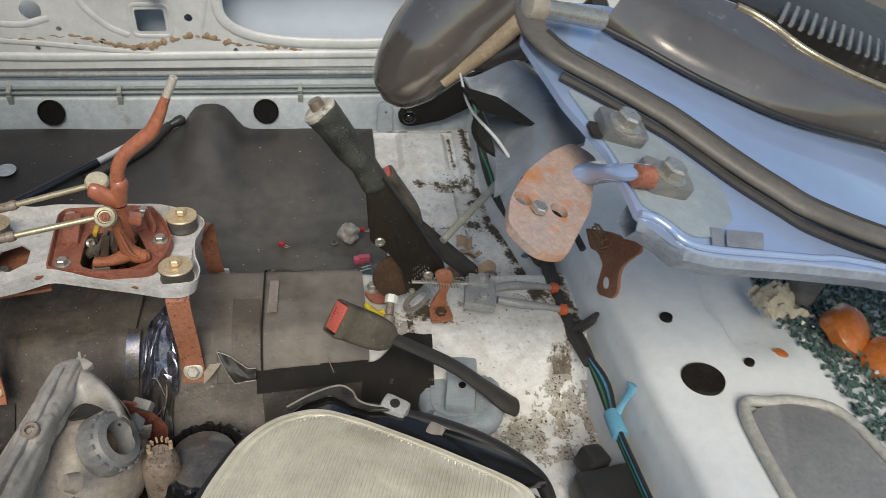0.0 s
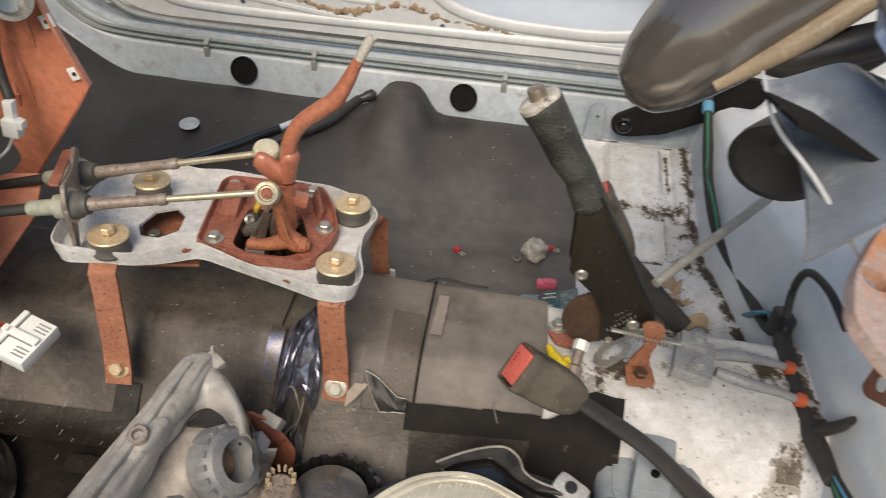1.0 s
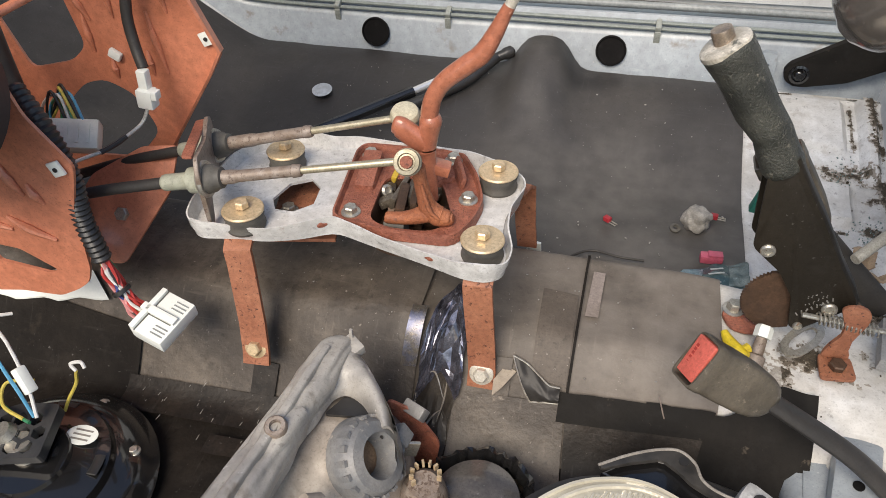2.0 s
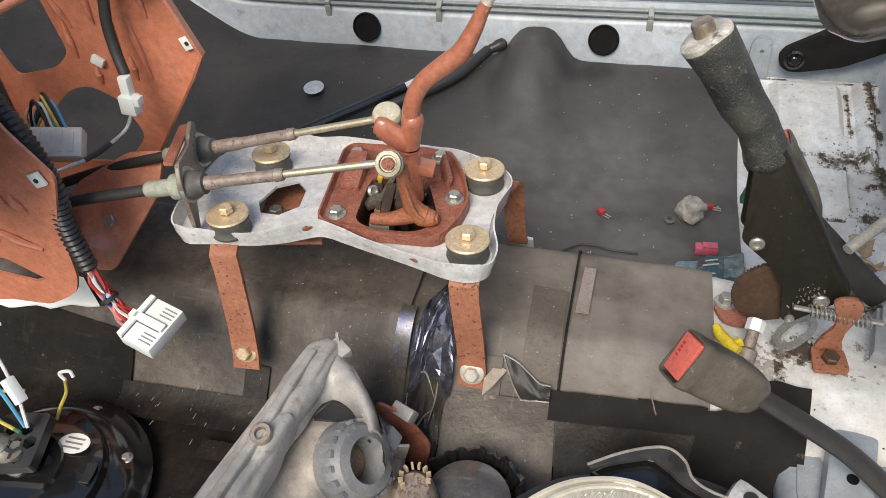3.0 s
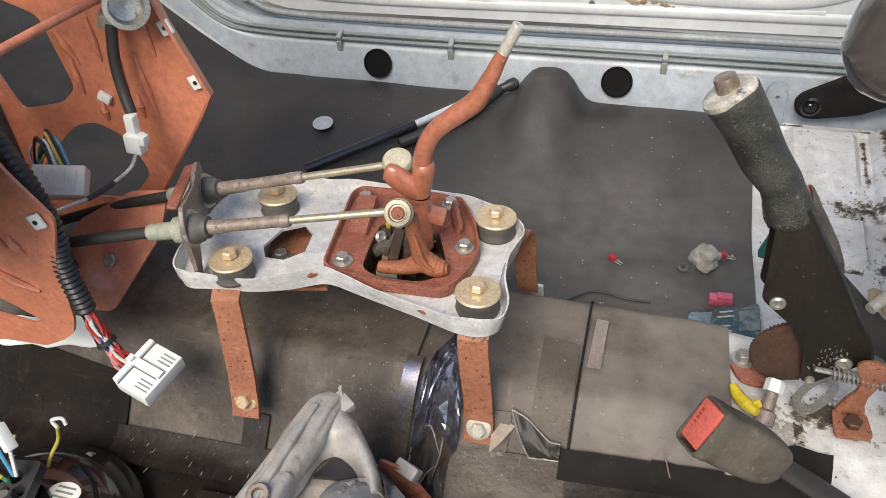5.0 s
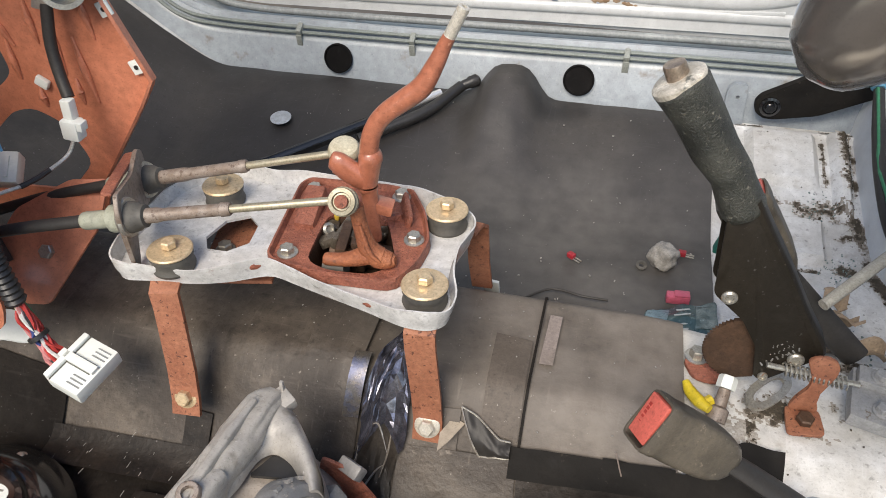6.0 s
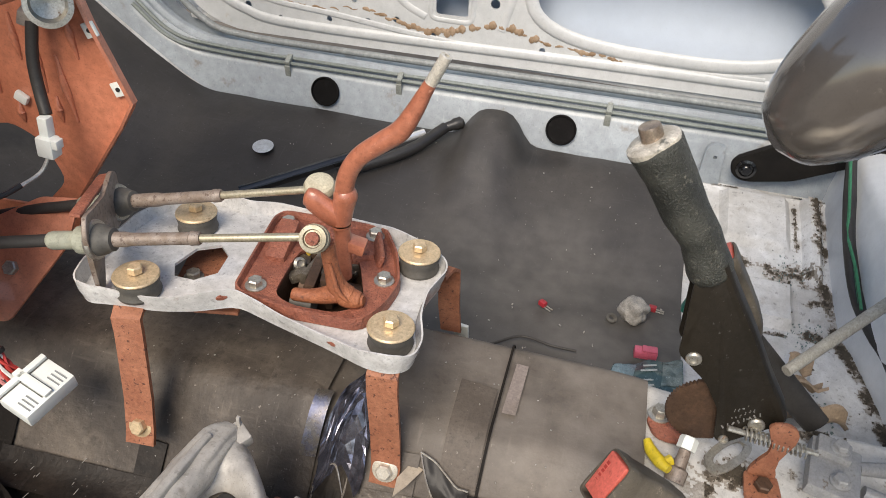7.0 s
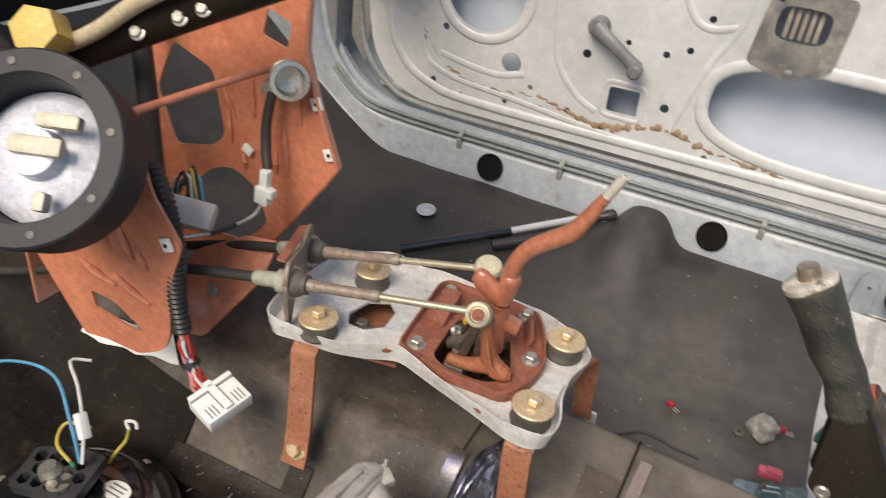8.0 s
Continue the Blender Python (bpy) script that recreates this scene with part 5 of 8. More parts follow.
# lighter socket body on the bracket with its lead and plug
socket = thing("lighter_socket", (-0.41, 0.88, 0.40), "grey metal lighter socket with a dark lead and white plug", "socket")
bm = B()
lathe(bm, (-0.432, 0.897, 0.392), (0.62, -0.70, 0.22), [(0.012, 0), (0.019, 0.002), (0.019, 0.012), (0.0165, 0.014), (0.0165, 0.030), (0.020, 0.032), (0.020, 0.040), (0.0155, 0.0405), (0.0135, 0.022), (0.0, 0.020)], 26)
part("body", bm, ZINC, socket)
bm = B()
box(bm, (-0.440, 0.880, 0.382), (0.016, 0.014, 0.014), (10, 20, 20), 0.002)
part("terminal", bm, CREAM_PLASTIC, socket, "cream terminal block")
bm = B()
tube(bm, [(-0.436, 0.878, 0.380), (-0.440, 0.872, 0.345), (-0.436, 0.866, 0.318), (-0.428, 0.858, 0.300)], 0.0055, 12)
part("lead", bm, CABLE_RUBBER, socket, "dark sleeved lead")
bm = B()
box(bm, (-0.427, 0.853, 0.291), (0.010, 0.010, 0.020), (0, 5, 0), 0.0015)
box(bm, (-0.427, 0.850, 0.272), (0.017, 0.014, 0.020), (0, 5, 0), 0.002)
box(bm, (-0.417, 0.849, 0.277), (0.008, 0.010, 0.009), (0, 5, 0), 0.001)
part("plug", bm, WHITE_PLASTIC, socket, "white two-pole plug")
bm = B()
tube(bm, [(-0.428, 0.848, 0.262), (-0.434, 0.838, 0.248), (-0.446, 0.815, 0.240)], 0.0019, 8)
tube(bm, [(-0.453, 0.800, 0.238), (-0.470, 0.770, 0.240), (-0.475, 0.745, 0.243)], 0.0019, 8)
part("wire", bm, WIRE_SILVER, socket, "thin bare silver wire")
bm = B()
tube(bm, [(-0.443, 0.822, 0.242), (-0.448, 0.810, 0.2395), (-0.456, 0.795, 0.238)], 0.0027, 8)
part("wire_sleeve", bm, BLACK_PLASTIC, socket, "black sleeve on the wire")
bm = B()
box(bm, (-0.487, 0.897, 0.290), (0.014, 0.006, 0.010), (0, 30, 0), 0.002)
part("cable_clip", bm, WHITE_PLASTIC, socket, "small white cable clip")

# wiring harness hanging beside the bracket
harness = thing("wiring_harness", (-0.42, 0.715, 0.14), "black corrugated wiring harness ending in a white connector", "wiring harness")
bm = B()
pth = smooth_line([(-0.470, 0.74, 0.335), (-0.436, 0.722, 0.305), (-0.424, 0.716, 0.268), (-0.426, 0.713, 0.224), (-0.420, 0.711, 0.178)], 16)
prev = None
for i, p in enumerate(pth):
    d_ = (pth[min(i + 1, len(pth) - 1)] - pth[max(i - 1, 0)]).normalized()
    q = d_.to_track_quat('Z', 'Y').to_matrix()
    r = 0.0098 if i % 2 else 0.0080
    ring = [bm.verts.new(p + q @ Vector((r * math.cos(a), r * math.sin(a), 0))) for a in (2 * math.pi * k / 14 for k in range(14))]
    if prev:
        for k in range(14):
            bm.faces.new((prev[k], prev[(k + 1) % 14], ring[(k + 1) % 14], ring[k]))
    prev = ring
part("corrugated_sleeve", bm, BLACK_PLASTIC, harness)
wire_cols = {"red": (0.55, 0.05, 0.04), "white": (0.75, 0.74, 0.70), "blue": (0.05, 0.08, 0.28), "pink": (0.62, 0.25, 0.24), "yellow": (0.62, 0.50, 0.10), "black": (0.03, 0.03, 0.03), "green": (0.05, 0.25, 0.12), "cyan": (0.10, 0.35, 0.55)}
WIRES = {k: material("wire_" + k, v, rough=0.4, bump=0.0) for k, v in wire_cols.items()}
random.seed(11)
for i, k in enumerate(["red", "pink", "red", "red", "blue", "white", "yellow", "red", "black", "pink", "red", "red", "white", "pink", "red", "green"]):
    bm = B()
    o = lambda s: Vector((random.uniform(-s, s), random.uniform(-s, s), random.uniform(-s, s)))
    tube(bm, [Vector((-0.420, 0.711, 0.182)) + o(.004), Vector((-0.412, 0.708, 0.158)) + o(.006), Vector((-0.404, 0.704, 0.142)) + o(.004), Vector((-0.393, 0.702, 0.130)) + o(.008), Vector((-0.378, 0.700, 0.124)) + o(.009)], 0.0017, 6, 5)
    part("wire", bm, WIRES[k], harness, k + " wire")
bm = B()
lathe(bm, (-0.4065, 0.705, 0.146), (0.5, -0.1, -0.8), [(0.0085, -0.002), (0.0095, -0.002), (0.0095, 0.002), (0.0085, 0.002)], 14)
part("cable_tie", bm, BLACK_PLASTIC, harness, "black cable tie")
bm = B()
cz = Matrix.Translation((-0.361, 0.696, 0.124)) @ pose(0, 0, 0, 10, 8, -14)


def local_box(bm_, m, at, size, bevel=0.0):
    b_ = B()
    box(b_, at, size, (0, 0, 0), bevel)
    bmesh.ops.transform(b_, matrix=m, verts=b_.verts)
    join(bm_, b_)


local_box(bm, cz, (0, 0, 0), (0.036, 0.050, 0.016), 0.002)
local_box(bm, cz, (-0.004, 0.0, 0.010), (0.040, 0.008, 0.004), 0.001)
local_box(bm, cz, (-0.017, 0.0, 0.002), (0.006, 0.049, 0.020), 0.0015)
plug_ = part("connector", bm, WHITE_PLASTIC, harness, "large white multi-pin connector")
SLOT = material("grey_slot", (0.30, 0.31, 0.30), rough=0.6)
for k in range(3):
    for v_ in (-0.015, 0.015):
        bm = B()
        local_box(bm, cz, (0.008, v_ - 0.004 + k * 0.004, 0.0083), (0.014, 0.0012, 0.0008))
        part("pin_slot", bm, SLOT, plug_)
bm = B()
local_box(bm, cz, (-0.0135, 0.0, 0.0085), (0.0008, 0.050, 0.0008))
for v_ in (-0.0048, 0.0048):
    local_box(bm, cz, (-0.002, v_, 0.0085), (0.030, 0.0007, 0.0008))
part("groove", bm, BUSH_RUBBER, plug_)

grey_lead = thing("grey_connector", (-0.484, 0.80, 0.25), "cream-grey wiring connector with a bunch of green wires", "connector")
bm = B()
gm = Matrix.Translation((-0.484, 0.800, 0.250)) @ pose(0, 0, 0, 40, 8, 22)
local_box(bm, gm, (0, 0, 0), (0.048, 0.030, 0.020), 0.002)
for k in range(4):
    local_box(bm, gm, (-0.015 + k * 0.010, 0.0, 0.0105), (0.003, 0.020, 0.002))
part("shell", bm, material("pale_connector", (0.74, 0.70, 0.60), (0.62, 0.58, 0.49), 0.6, 40, 0.4, bump=0.05, grain=0.3), grey_lead)
for i, k in enumerate(["green", "black", "white", "green", "yellow", "black", "cyan"]):
    bm = B()
    tube(bm, [Vector((-0.498 + i * 0.004, 0.808, 0.262)), Vector((-0.507 + i * 0.002, 0.82, 0.285)) + o(.006), Vector((-0.530, 0.835, 0.262)) + o(.008), Vector((-0.545, 0.835, 0.225)) + o(.008), Vector((-0.55, 0.83, 0.19)) + o(.006)], 0.0015, 6, 5)
    part("wire", bm, WIRES[k], grey_lead, k + " wire")
bm = B()
box(bm, (-0.470, 0.735, 0.262), (0.016, 0.014, 0.032), (0, 14, 10), 0.002)
solid("small_connector", bm, material("pale_grey_connector", (0.50, 0.50, 0.50), (0.40, 0.40, 0.40), 0.6, 40, 0.4, bump=0.05, grain=0.3), "small grey plastic connector beside the bracket", "connector")
bm = B()
tube(bm, [(-0.60, 0.86, 0.44), (-0.575, 0.84, 0.36), (-0.565, 0.83, 0.29), (-0.53, 0.80, 0.20), (-0.50, 0.78, 0.15)], 0.011, 12)
solid("loom", bm, CABLE_RUBBER, "black taped wiring loom behind the bracket", "wiring loom")

# column flange and dash beam, seen past the bracket
flange_t = thing("column_flange", (-0.50, 0.63, 0.385), "round black metal flange with a pale plastic core", "flange")
ax = Vector((0.30, -0.72, 0.62))
fc = Vector((-0.482, 0.625, 0.392))
bm = B()
lathe(bm, fc, ax, [(0.060, -0.05), (0.079, -0.05), (0.082, -0.006), (0.082, 0.004), (0.080, 0.006), (0.062, 0.006), (0.060, 0.002), (0.0585, -0.05)], 48, False)
part("ring", bm, material("satin_black_ring", (0.020, 0.021, 0.024), (0.036, 0.036, 0.040), 0.7, 30, 0.5, bump=0.1, spec=0.25), flange_t)
fm = Matrix.Translation(fc) @ frame_from(ax)
for k in range(8):
    a = 2 * math.pi * k / 8 + 0.3
    bm = B()
    lathe(bm, fm @ Vector((0.071 * math.cos(a), 0.071 * math.sin(a), 0.0062)), ax, [(0.0034, 0), (0.0034, 0.0008), (0.0012, 0.0009)], 10)
    part("bolt_hole", bm, BLACK_PLASTIC, flange_t)
bm = B()
lathe(bm, fc - ax.normalized() * 0.03, ax, [(0.058, -0.018), (0.058, -0.006), (0.046, 0.004), (0.022, 0.006), (0.020, 0.022), (0.012, 0.024)], 36)
part("core", bm, material("pale_core", (0.74, 0.76, 0.82), (0.56, 0.59, 0.68), 0.7, 20, 0.25), flange_t, "pale blue-white plastic core")
bm = B()
local_box(bm, fm, (0.020, 0.026, -0.006), (0.036, 0.012, 0.012), 0.003)
local_box(bm, fm, (0.006, 0.004, -0.004), (0.044, 0.016, 0.010), 0.004)
local_box(bm, fm, (0.016, -0.040, -0.010), (0.010, 0.016, 0.014), 0.003)
part("lug", bm, material("cream_lug", (0.72, 0.66, 0.50), rough=0.4), flange_t, "cream plastic lugs")
bm = B()
tube(bm, [fc - ax.normalized() * 0.04, Vector((-0.53, 0.69, 0.33)), Vector((-0.60, 0.704, 0.29))], 0.022, 14)
part("neck", bm, BLACK_STEEL, flange_t)
beam = thing("dash_beam", (-0.5, 0.80, 0.45), "black steel dashboard beam with a pale conduit", "beam")
bm = B()
tube(bm, [(-0.80, 0.79, 0.30), (-0.585, 0.79, 0.415), (-0.32, 0.80, 0.545), (-0.18, 0.82, 0.61)], 0.020, 16)
part("tube", bm, BLACK_STEEL, beam)
bm = B()
tube(bm, [(-0.80, 0.765, 0.325), (-0.585, 0.765, 0.422), (-0.50, 0.765, 0.475), (-0.42, 0.765, 0.525), (-0.36, 0.77, 0.60)], 0.008, 12)
part("conduit", bm, material("pale_conduit", (0.62, 0.53, 0.36), (0.5, 0.42, 0.28), 0.5, 30, 0.45), beam, "pale straw-coloured conduit")
bm = B()
tube(bm, [(-0.85, 0.96, 0.40), (-0.62, 0.98, 0.47), (-0.40, 1.00, 0.58)], 0.026, 14)
part("duct", bm, BLACK_PLASTIC, beam, "black air duct")
bm = B()
box(bm, (-0.66, 1.40, 0.50), (0.16, 0.10, 0.09), (10, -16, 12), 0.012)
tube(bm, [(-0.62, 1.38, 0.50), (-0.60, 1.20, 0.53), (-0.56, 1.02, 0.58)], 0.028, 14)
part("beam_end", bm, BLACK_PLASTIC, beam, "black far end of the beam")
for p_ in ((-0.505, 0.772, 0.448), (-0.455, 0.775, 0.472), (-0.43, 0.778, 0.485)):
    bm = B()
    hex_bolt(bm, p_, (0.1, -0.8, 0.5), 0.006, 0.004, 0.008)
    part("bolt", bm, ZINC, beam, "zinc bolt")
bm = B()
prism(bm, ellipse(0, 0, 0.026, 0.024, 6), 0.03, Matrix.Translation((-0.600, 0.755, 0.425)) @ frame_from((0.2, -0.8, 0.5)), 0.004)
solid("yellow_block", bm, material("yellow_foam", (0.70, 0.52, 0.16), (0.62, 0.42, 0.10), 0.5, 40, 0.5), "translucent yellow plastic block above the beam", "block")

# white card under the bracket
bm = B()


def card_at(u, v):
    x = mixv(-0.62, -0.478 - 0.024 * v, u)
    y = 0.7475 + 0.09 * (x + 0.57) + 0.020 * v + 0.003 * noise.noise(Vector((x * 40, v, 2)))
    return x, y, pan_z(x, y) + 0.006


sheet(bm, 16, 6, card_at, 0.002)
solid("white_card", bm, WHITE_PLASTIC, "torn white card lying under the bracket", "card")

# ---- blower motor on the near mat ----
blower = thing("blower_motor", (-0.40, 0.56, 0.0), "black enamelled blower motor lying on the mat", "blower motor")
bc = Vector((-0.448, 0.570, 0.0))
bm = B()
lathe(bm, bc, (0.03, -0.05, 1), [(0.098, 0.0), (0.104, 0.004), (0.105, 0.010), (0.098, 0.016), (0.094, 0.024), (0.080, 0.034), (0.072, 0.036), (0.069, 0.044), (0.050, 0.050), (0.038, 0.052), (0.036, 0.056), (0.016, 0.057)], 56)
part("housing", bm, GLOSS_BLACK, blower)
for k in range(7):
    a = 0.5 + k * 0.9
    bm = B()
    hex_bolt(bm, bc + Vector((0.086 * math.cos(a), 0.086 * math.sin(a), 0.028)), (0, 0, 1), 0.0042, 0.003, 0.0062)
    part("screw", bm, ZINC, blower, "zinc screw")
for k in range(4):
    a = 0.15 + k * 1.5
    bm = B()
    tube(bm, [bc + Vector((0.063 * math.cos(a + d_), 0.063 * math.sin(a + d_), 0.0475)) for d_ in (-0.16, 0, 0.16)], 0.005, 8, 5, 0.3)
    part("vent_slot", bm, BLACK_PLASTIC, blower)
bm = B()
prism(bm, ellipse(-0.414, 0.602, 0.016, 0.011, 18), 0.0006, FLAT(0.0530))
part("maker_label", bm, WHITE_PLASTIC, blower, "torn white paper label")
bm = B()
for k in range(3):
    box(bm, (-0.414, 0.597 + k * 0.005, 0.0538), (0.018, 0.0018, 0.0004))
part("label_print", bm, GREY_PLASTIC, blower)
bm = B()
tube(bm, [bc + Vector((0, 0, 0.056)), bc + Vector((-0.002, 0, 0.075))], [0.013, 0.012], 16)
part("hub", bm, ZINC, blower, "bare steel hub")
block = thing("terminal_block", (-0.435, 0.575, 0.057), "grey plastic terminal block with loose wires on the motor", "terminal block")
bm = B()
tm = Matrix.Translation((-0.458, 0.578, 0.066)) @ pose(0, 0, 0, 8, -6, 14) @ Matrix.Scale(0.78, 4)
holed_plate(bm, round_outline([(-0.05, -0.03), (0.042, -0.034), (0.046, 0.034), (0.0, 0.040), (-0.05, 0.028)], 0.006, 3),
            [[(cx_ + 0.0088 * math.cos(math.radians(60 * k + 30)), cy_ + 0.0088 * math.sin(math.radians(60 * k + 30))) for k in range(6)] for cx_, cy_ in ((-0.036, -0.016), (-0.017, -0.017), (0.002, -0.018), (0.021, -0.019), (-0.027, 0.001), (-0.007, 0.000), (0.012, -0.001), (0.031, -0.002), (-0.035, 0.017), (-0.016, 0.018), (0.003, 0.018), (0.022, 0.016))], 0.014, tm)
part("grid", bm, material("worn_grid_plastic", (0.026, 0.027, 0.029), (0.050, 0.049, 0.048), 0.8, 40, 0.38, scuff=0.8), block, "black plastic cell grid", smooth=False)
# black plate added under the grid to paint its cells dark
bm = B()
local_box(bm, tm, (-0.004, 0.0, -0.010), (0.080, 0.055, 0.003), 0.001)
part("backing", bm, BLACK_HOLE, block)
bm = B()
tube(bm, [tm @ Vector((-0.01, 0.0, 0.010)), tm @ Vector((-0.012, 0.0, 0.022))], [0.012, 0.009], 14)
part("stud", bm, ZINC, block)
for k, pts_ in (("white", [(-0.437, 0.588, 0.090), (-0.45, 0.605, 0.115), (-0.475, 0.625, 0.14), (-0.50, 0.640, 0.15), (-0.49, 0.655, 0.145)]), ("cyan", [(-0.440, 0.588, 0.090), (-0.46, 0.60, 0.12), (-0.50, 0.62, 0.145), (-0.56, 0.62, 0.135), (-0.62, 0.60, 0.11)]),
                ("yellow", [(-0.440, 0.618, 0.062), (-0.432, 0.622, 0.078), (-0.420, 0.626, 0.098), (-0.413, 0.626, 0.117)]), ("yellow", [(-0.45, 0.585, 0.088), (-0.475, 0.592, 0.092), (-0.482, 0.61, 0.10), (-0.46, 0.62, 0.098)]),
                ("green", [(-0.442, 0.583, 0.088), (-0.465, 0.59, 0.085), (-0.488, 0.600, 0.08)]), ("white", [(-0.413, 0.626, 0.117), (-0.418, 0.628, 0.123), (-0.408, 0.630, 0.126), (-0.404, 0.628, 0.121)])):
    bm = B()
    tube(bm, pts_, 0.0017, 7, 6)
    part("wire", bm, WIRES[k], block, k + " wire")
bm = B()
box(bm, (-0.452, 0.606, 0.117), (0.010, 0.010, 0.026), (-20, -35, 0), 0.002)
part("plug", bm, WHITE_PLASTIC, block, "white plug")

# ---- lamp unit seen from behind ----
lamp_back = thing("headlamp_unit", (-0.16, 0.57, 0.0), "dusty grey headlamp housing lying on its lens", "headlamp")


def loft(bm_, secs, up=(0, 0, 1), n=20, power=4.5):
    """A body through sections (centre, half width, half height), squarish in section."""
    rings_ = []
    for i_, (c_, w_, h_) in enumerate(secs):
        a_, b_ = Vector(secs[max(i_ - 1, 0)][0]), Vector(secs[min(i_ + 1, len(secs) - 1)][0])
        d_ = (b_ - a_).normalized()
        s_ = d_.cross(Vector(up)).normalized()
        u_ = s_.cross(d_)
        rings_.append([bm_.verts.new(Vector(c_) + s_ * x + u_ * z) for x, z in ellipse(0, 0, w_, h_, n, power)])
    for p_, q_ in zip(rings_, rings_[1:]):
        for k_ in range(n):
            bm_.faces.new((p_[k_], p_[(k_ + 1) % n], q_[(k_ + 1) % n], q_[k_]))
    bm_.faces.new(rings_[0])
    bm_.faces.new(rings_[-1])


bm = B()
spine = []
keys_ = [((-0.176, 0.692, 0.142), 0.009, 0.008), ((-0.181, 0.676, 0.144), 0.014, 0.012), ((-0.186, 0.645, 0.142), 0.016, 0.015), ((-0.190, 0.612, 0.140), 0.0145, 0.017), ((-0.194, 0.582, 0.139), 0.0165, 0.018),
         ((-0.199, 0.550, 0.138), 0.0175, 0.020), ((-0.206, 0.51, 0.136), 0.020, 0.022), ((-0.217, 0.45, 0.132), 0.022, 0.024), ((-0.232, 0.38, 0.12), 0.022, 0.022)]
for i_ in range(len(keys_) - 1):
    for f_ in (0.0, 0.25, 0.5, 0.75):
        (p_, w0_, h0_), (q_, w1_, h1_) = keys_[i_], keys_[i_ + 1]
        spine.append((Vector(p_).lerp(Vector(q_), f_), mixv(w0_, w1_, f_), mixv(h0_, h1_, f_)))
rings_ = []
for i_, (c_, w_, h_) in enumerate(spine):
    d_ = (spine[min(i_ + 1, len(spine) - 1)][0] - spine[max(i_ - 1, 0)][0]).normalized()
    s_ = d_.cross(Vector((0, 0, 1))).normalized()
    u_ = s_.cross(d_)
    row_ = []
    for k_, (x, z) in enumerate(ellipse(0, 0, w_, h_, 48, 3.0)):
        a_ = 2 * math.pi * k_ / 48
        swell = 1.0 + 0.045 * math.cos(6 * a_ + 0.8) + 0.16 * noise.noise(Vector((math.cos(a_) * 1.8, math.sin(a_) * 1.8, i_ * 0.30))) + 0.05 * math.sin(i_ * 1.3) * max(0.0, math.sin(a_))
        row_.append(bm.verts.new(c_ + s_ * x * swell + u_ * z * swell))
    rings_.append(row_)
for p_, q_ in zip(rings_, rings_[1:]):
    for k_ in range(48):
        bm.faces.new((p_[k_], p_[(k_ + 1) % 48], q_[(k_ + 1) % 48], q_[k_]))
bm.faces.new(rings_[0])
bm.faces.new(rings_[-1])
body_l = part("housing", bm, LAMP_GREY, lamp_back, "scuffed grey plastic housing")
bm = B()
loft(bm, [((-0.197, 0.660, 0.140), 0.003, 0.010), ((-0.2025, 0.615, 0.138), 0.004, 0.013), ((-0.2145, 0.55, 0.136), 0.005, 0.015), ((-0.235, 0.45, 0.13), 0.006, 0.016)])
part("side_rail", bm, LAMP_GREY, body_l)
bm = B()
loft(bm, [((-0.184, 0.672, 0.155), 0.003, 0.004), ((-0.188, 0.635, 0.157), 0.004, 0.005), ((-0.193, 0.58, 0.158), 0.004, 0.005), ((-0.206, 0.50, 0.159), 0.005, 0.006)])
part("ridge", bm, LAMP_GREY, body_l)
bm = B()
loft(bm, [((-0.186, 0.606, 0.142), 0.010, 0.014), ((-0.190, 0.585, 0.146), 0.013, 0.017), ((-0.194, 0.562, 0.143), 0.010, 0.013)], n=16)
part("boss_block", bm, LAMP_GREY, body_l)
bm = B()
lathe(bm, (-0.190, 0.580, 0.163), (0.05, -0.30, 1), [(0.0095, -0.010), (0.0088, 0.002), (0.0078, 0.0035), (0.0048, 0.0035), (0.0042, -0.002), (0.0, -0.002)], 18)
part("screw_boss", bm, SLEEVE, body_l, "screw boss with a brown screw")
# arched rim band from the tip round the bowl
bm = B()
in_ = smooth_line([(-0.178, 0.600, 0.142), (-0.1745, 0.6135, 0.141), (-0.1725, 0.632, 0.140), (-0.1690, 0.6435, 0.139), (-0.160, 0.6495, 0.138), (-0.1455, 0.6440, 0.136), (-0.1330, 0.6310, 0.132), (-0.124, 0.619, 0.126)], 6)
ou_ = smooth_line([(-0.196, 0.606, 0.146), (-0.196, 0.630, 0.147), (-0.192, 0.665, 0.147), (-0.184, 0.690, 0.146), (-0.163, 0.687, 0.144), (-0.139, 0.664, 0.140), (-0.121, 0.642, 0.134), (-0.112, 0.625, 0.126)], 6)


def arch_at(u, v):
    k_ = min(len(in_) - 1.001, u * (len(in_) - 1))
    i_, f_ = int(k_), k_ - int(k_)
    p_, q_ = in_[i_].lerp(in_[i_ + 1], f_), ou_[i_].lerp(ou_[i_ + 1], f_)
    r_ = p_.lerp(q_, v)
    return r_.x, r_.y, r_.z + 0.006 * math.sin(math.pi * v) - 0.010 * (1 - v) ** 6 - 0.006 * v ** 8


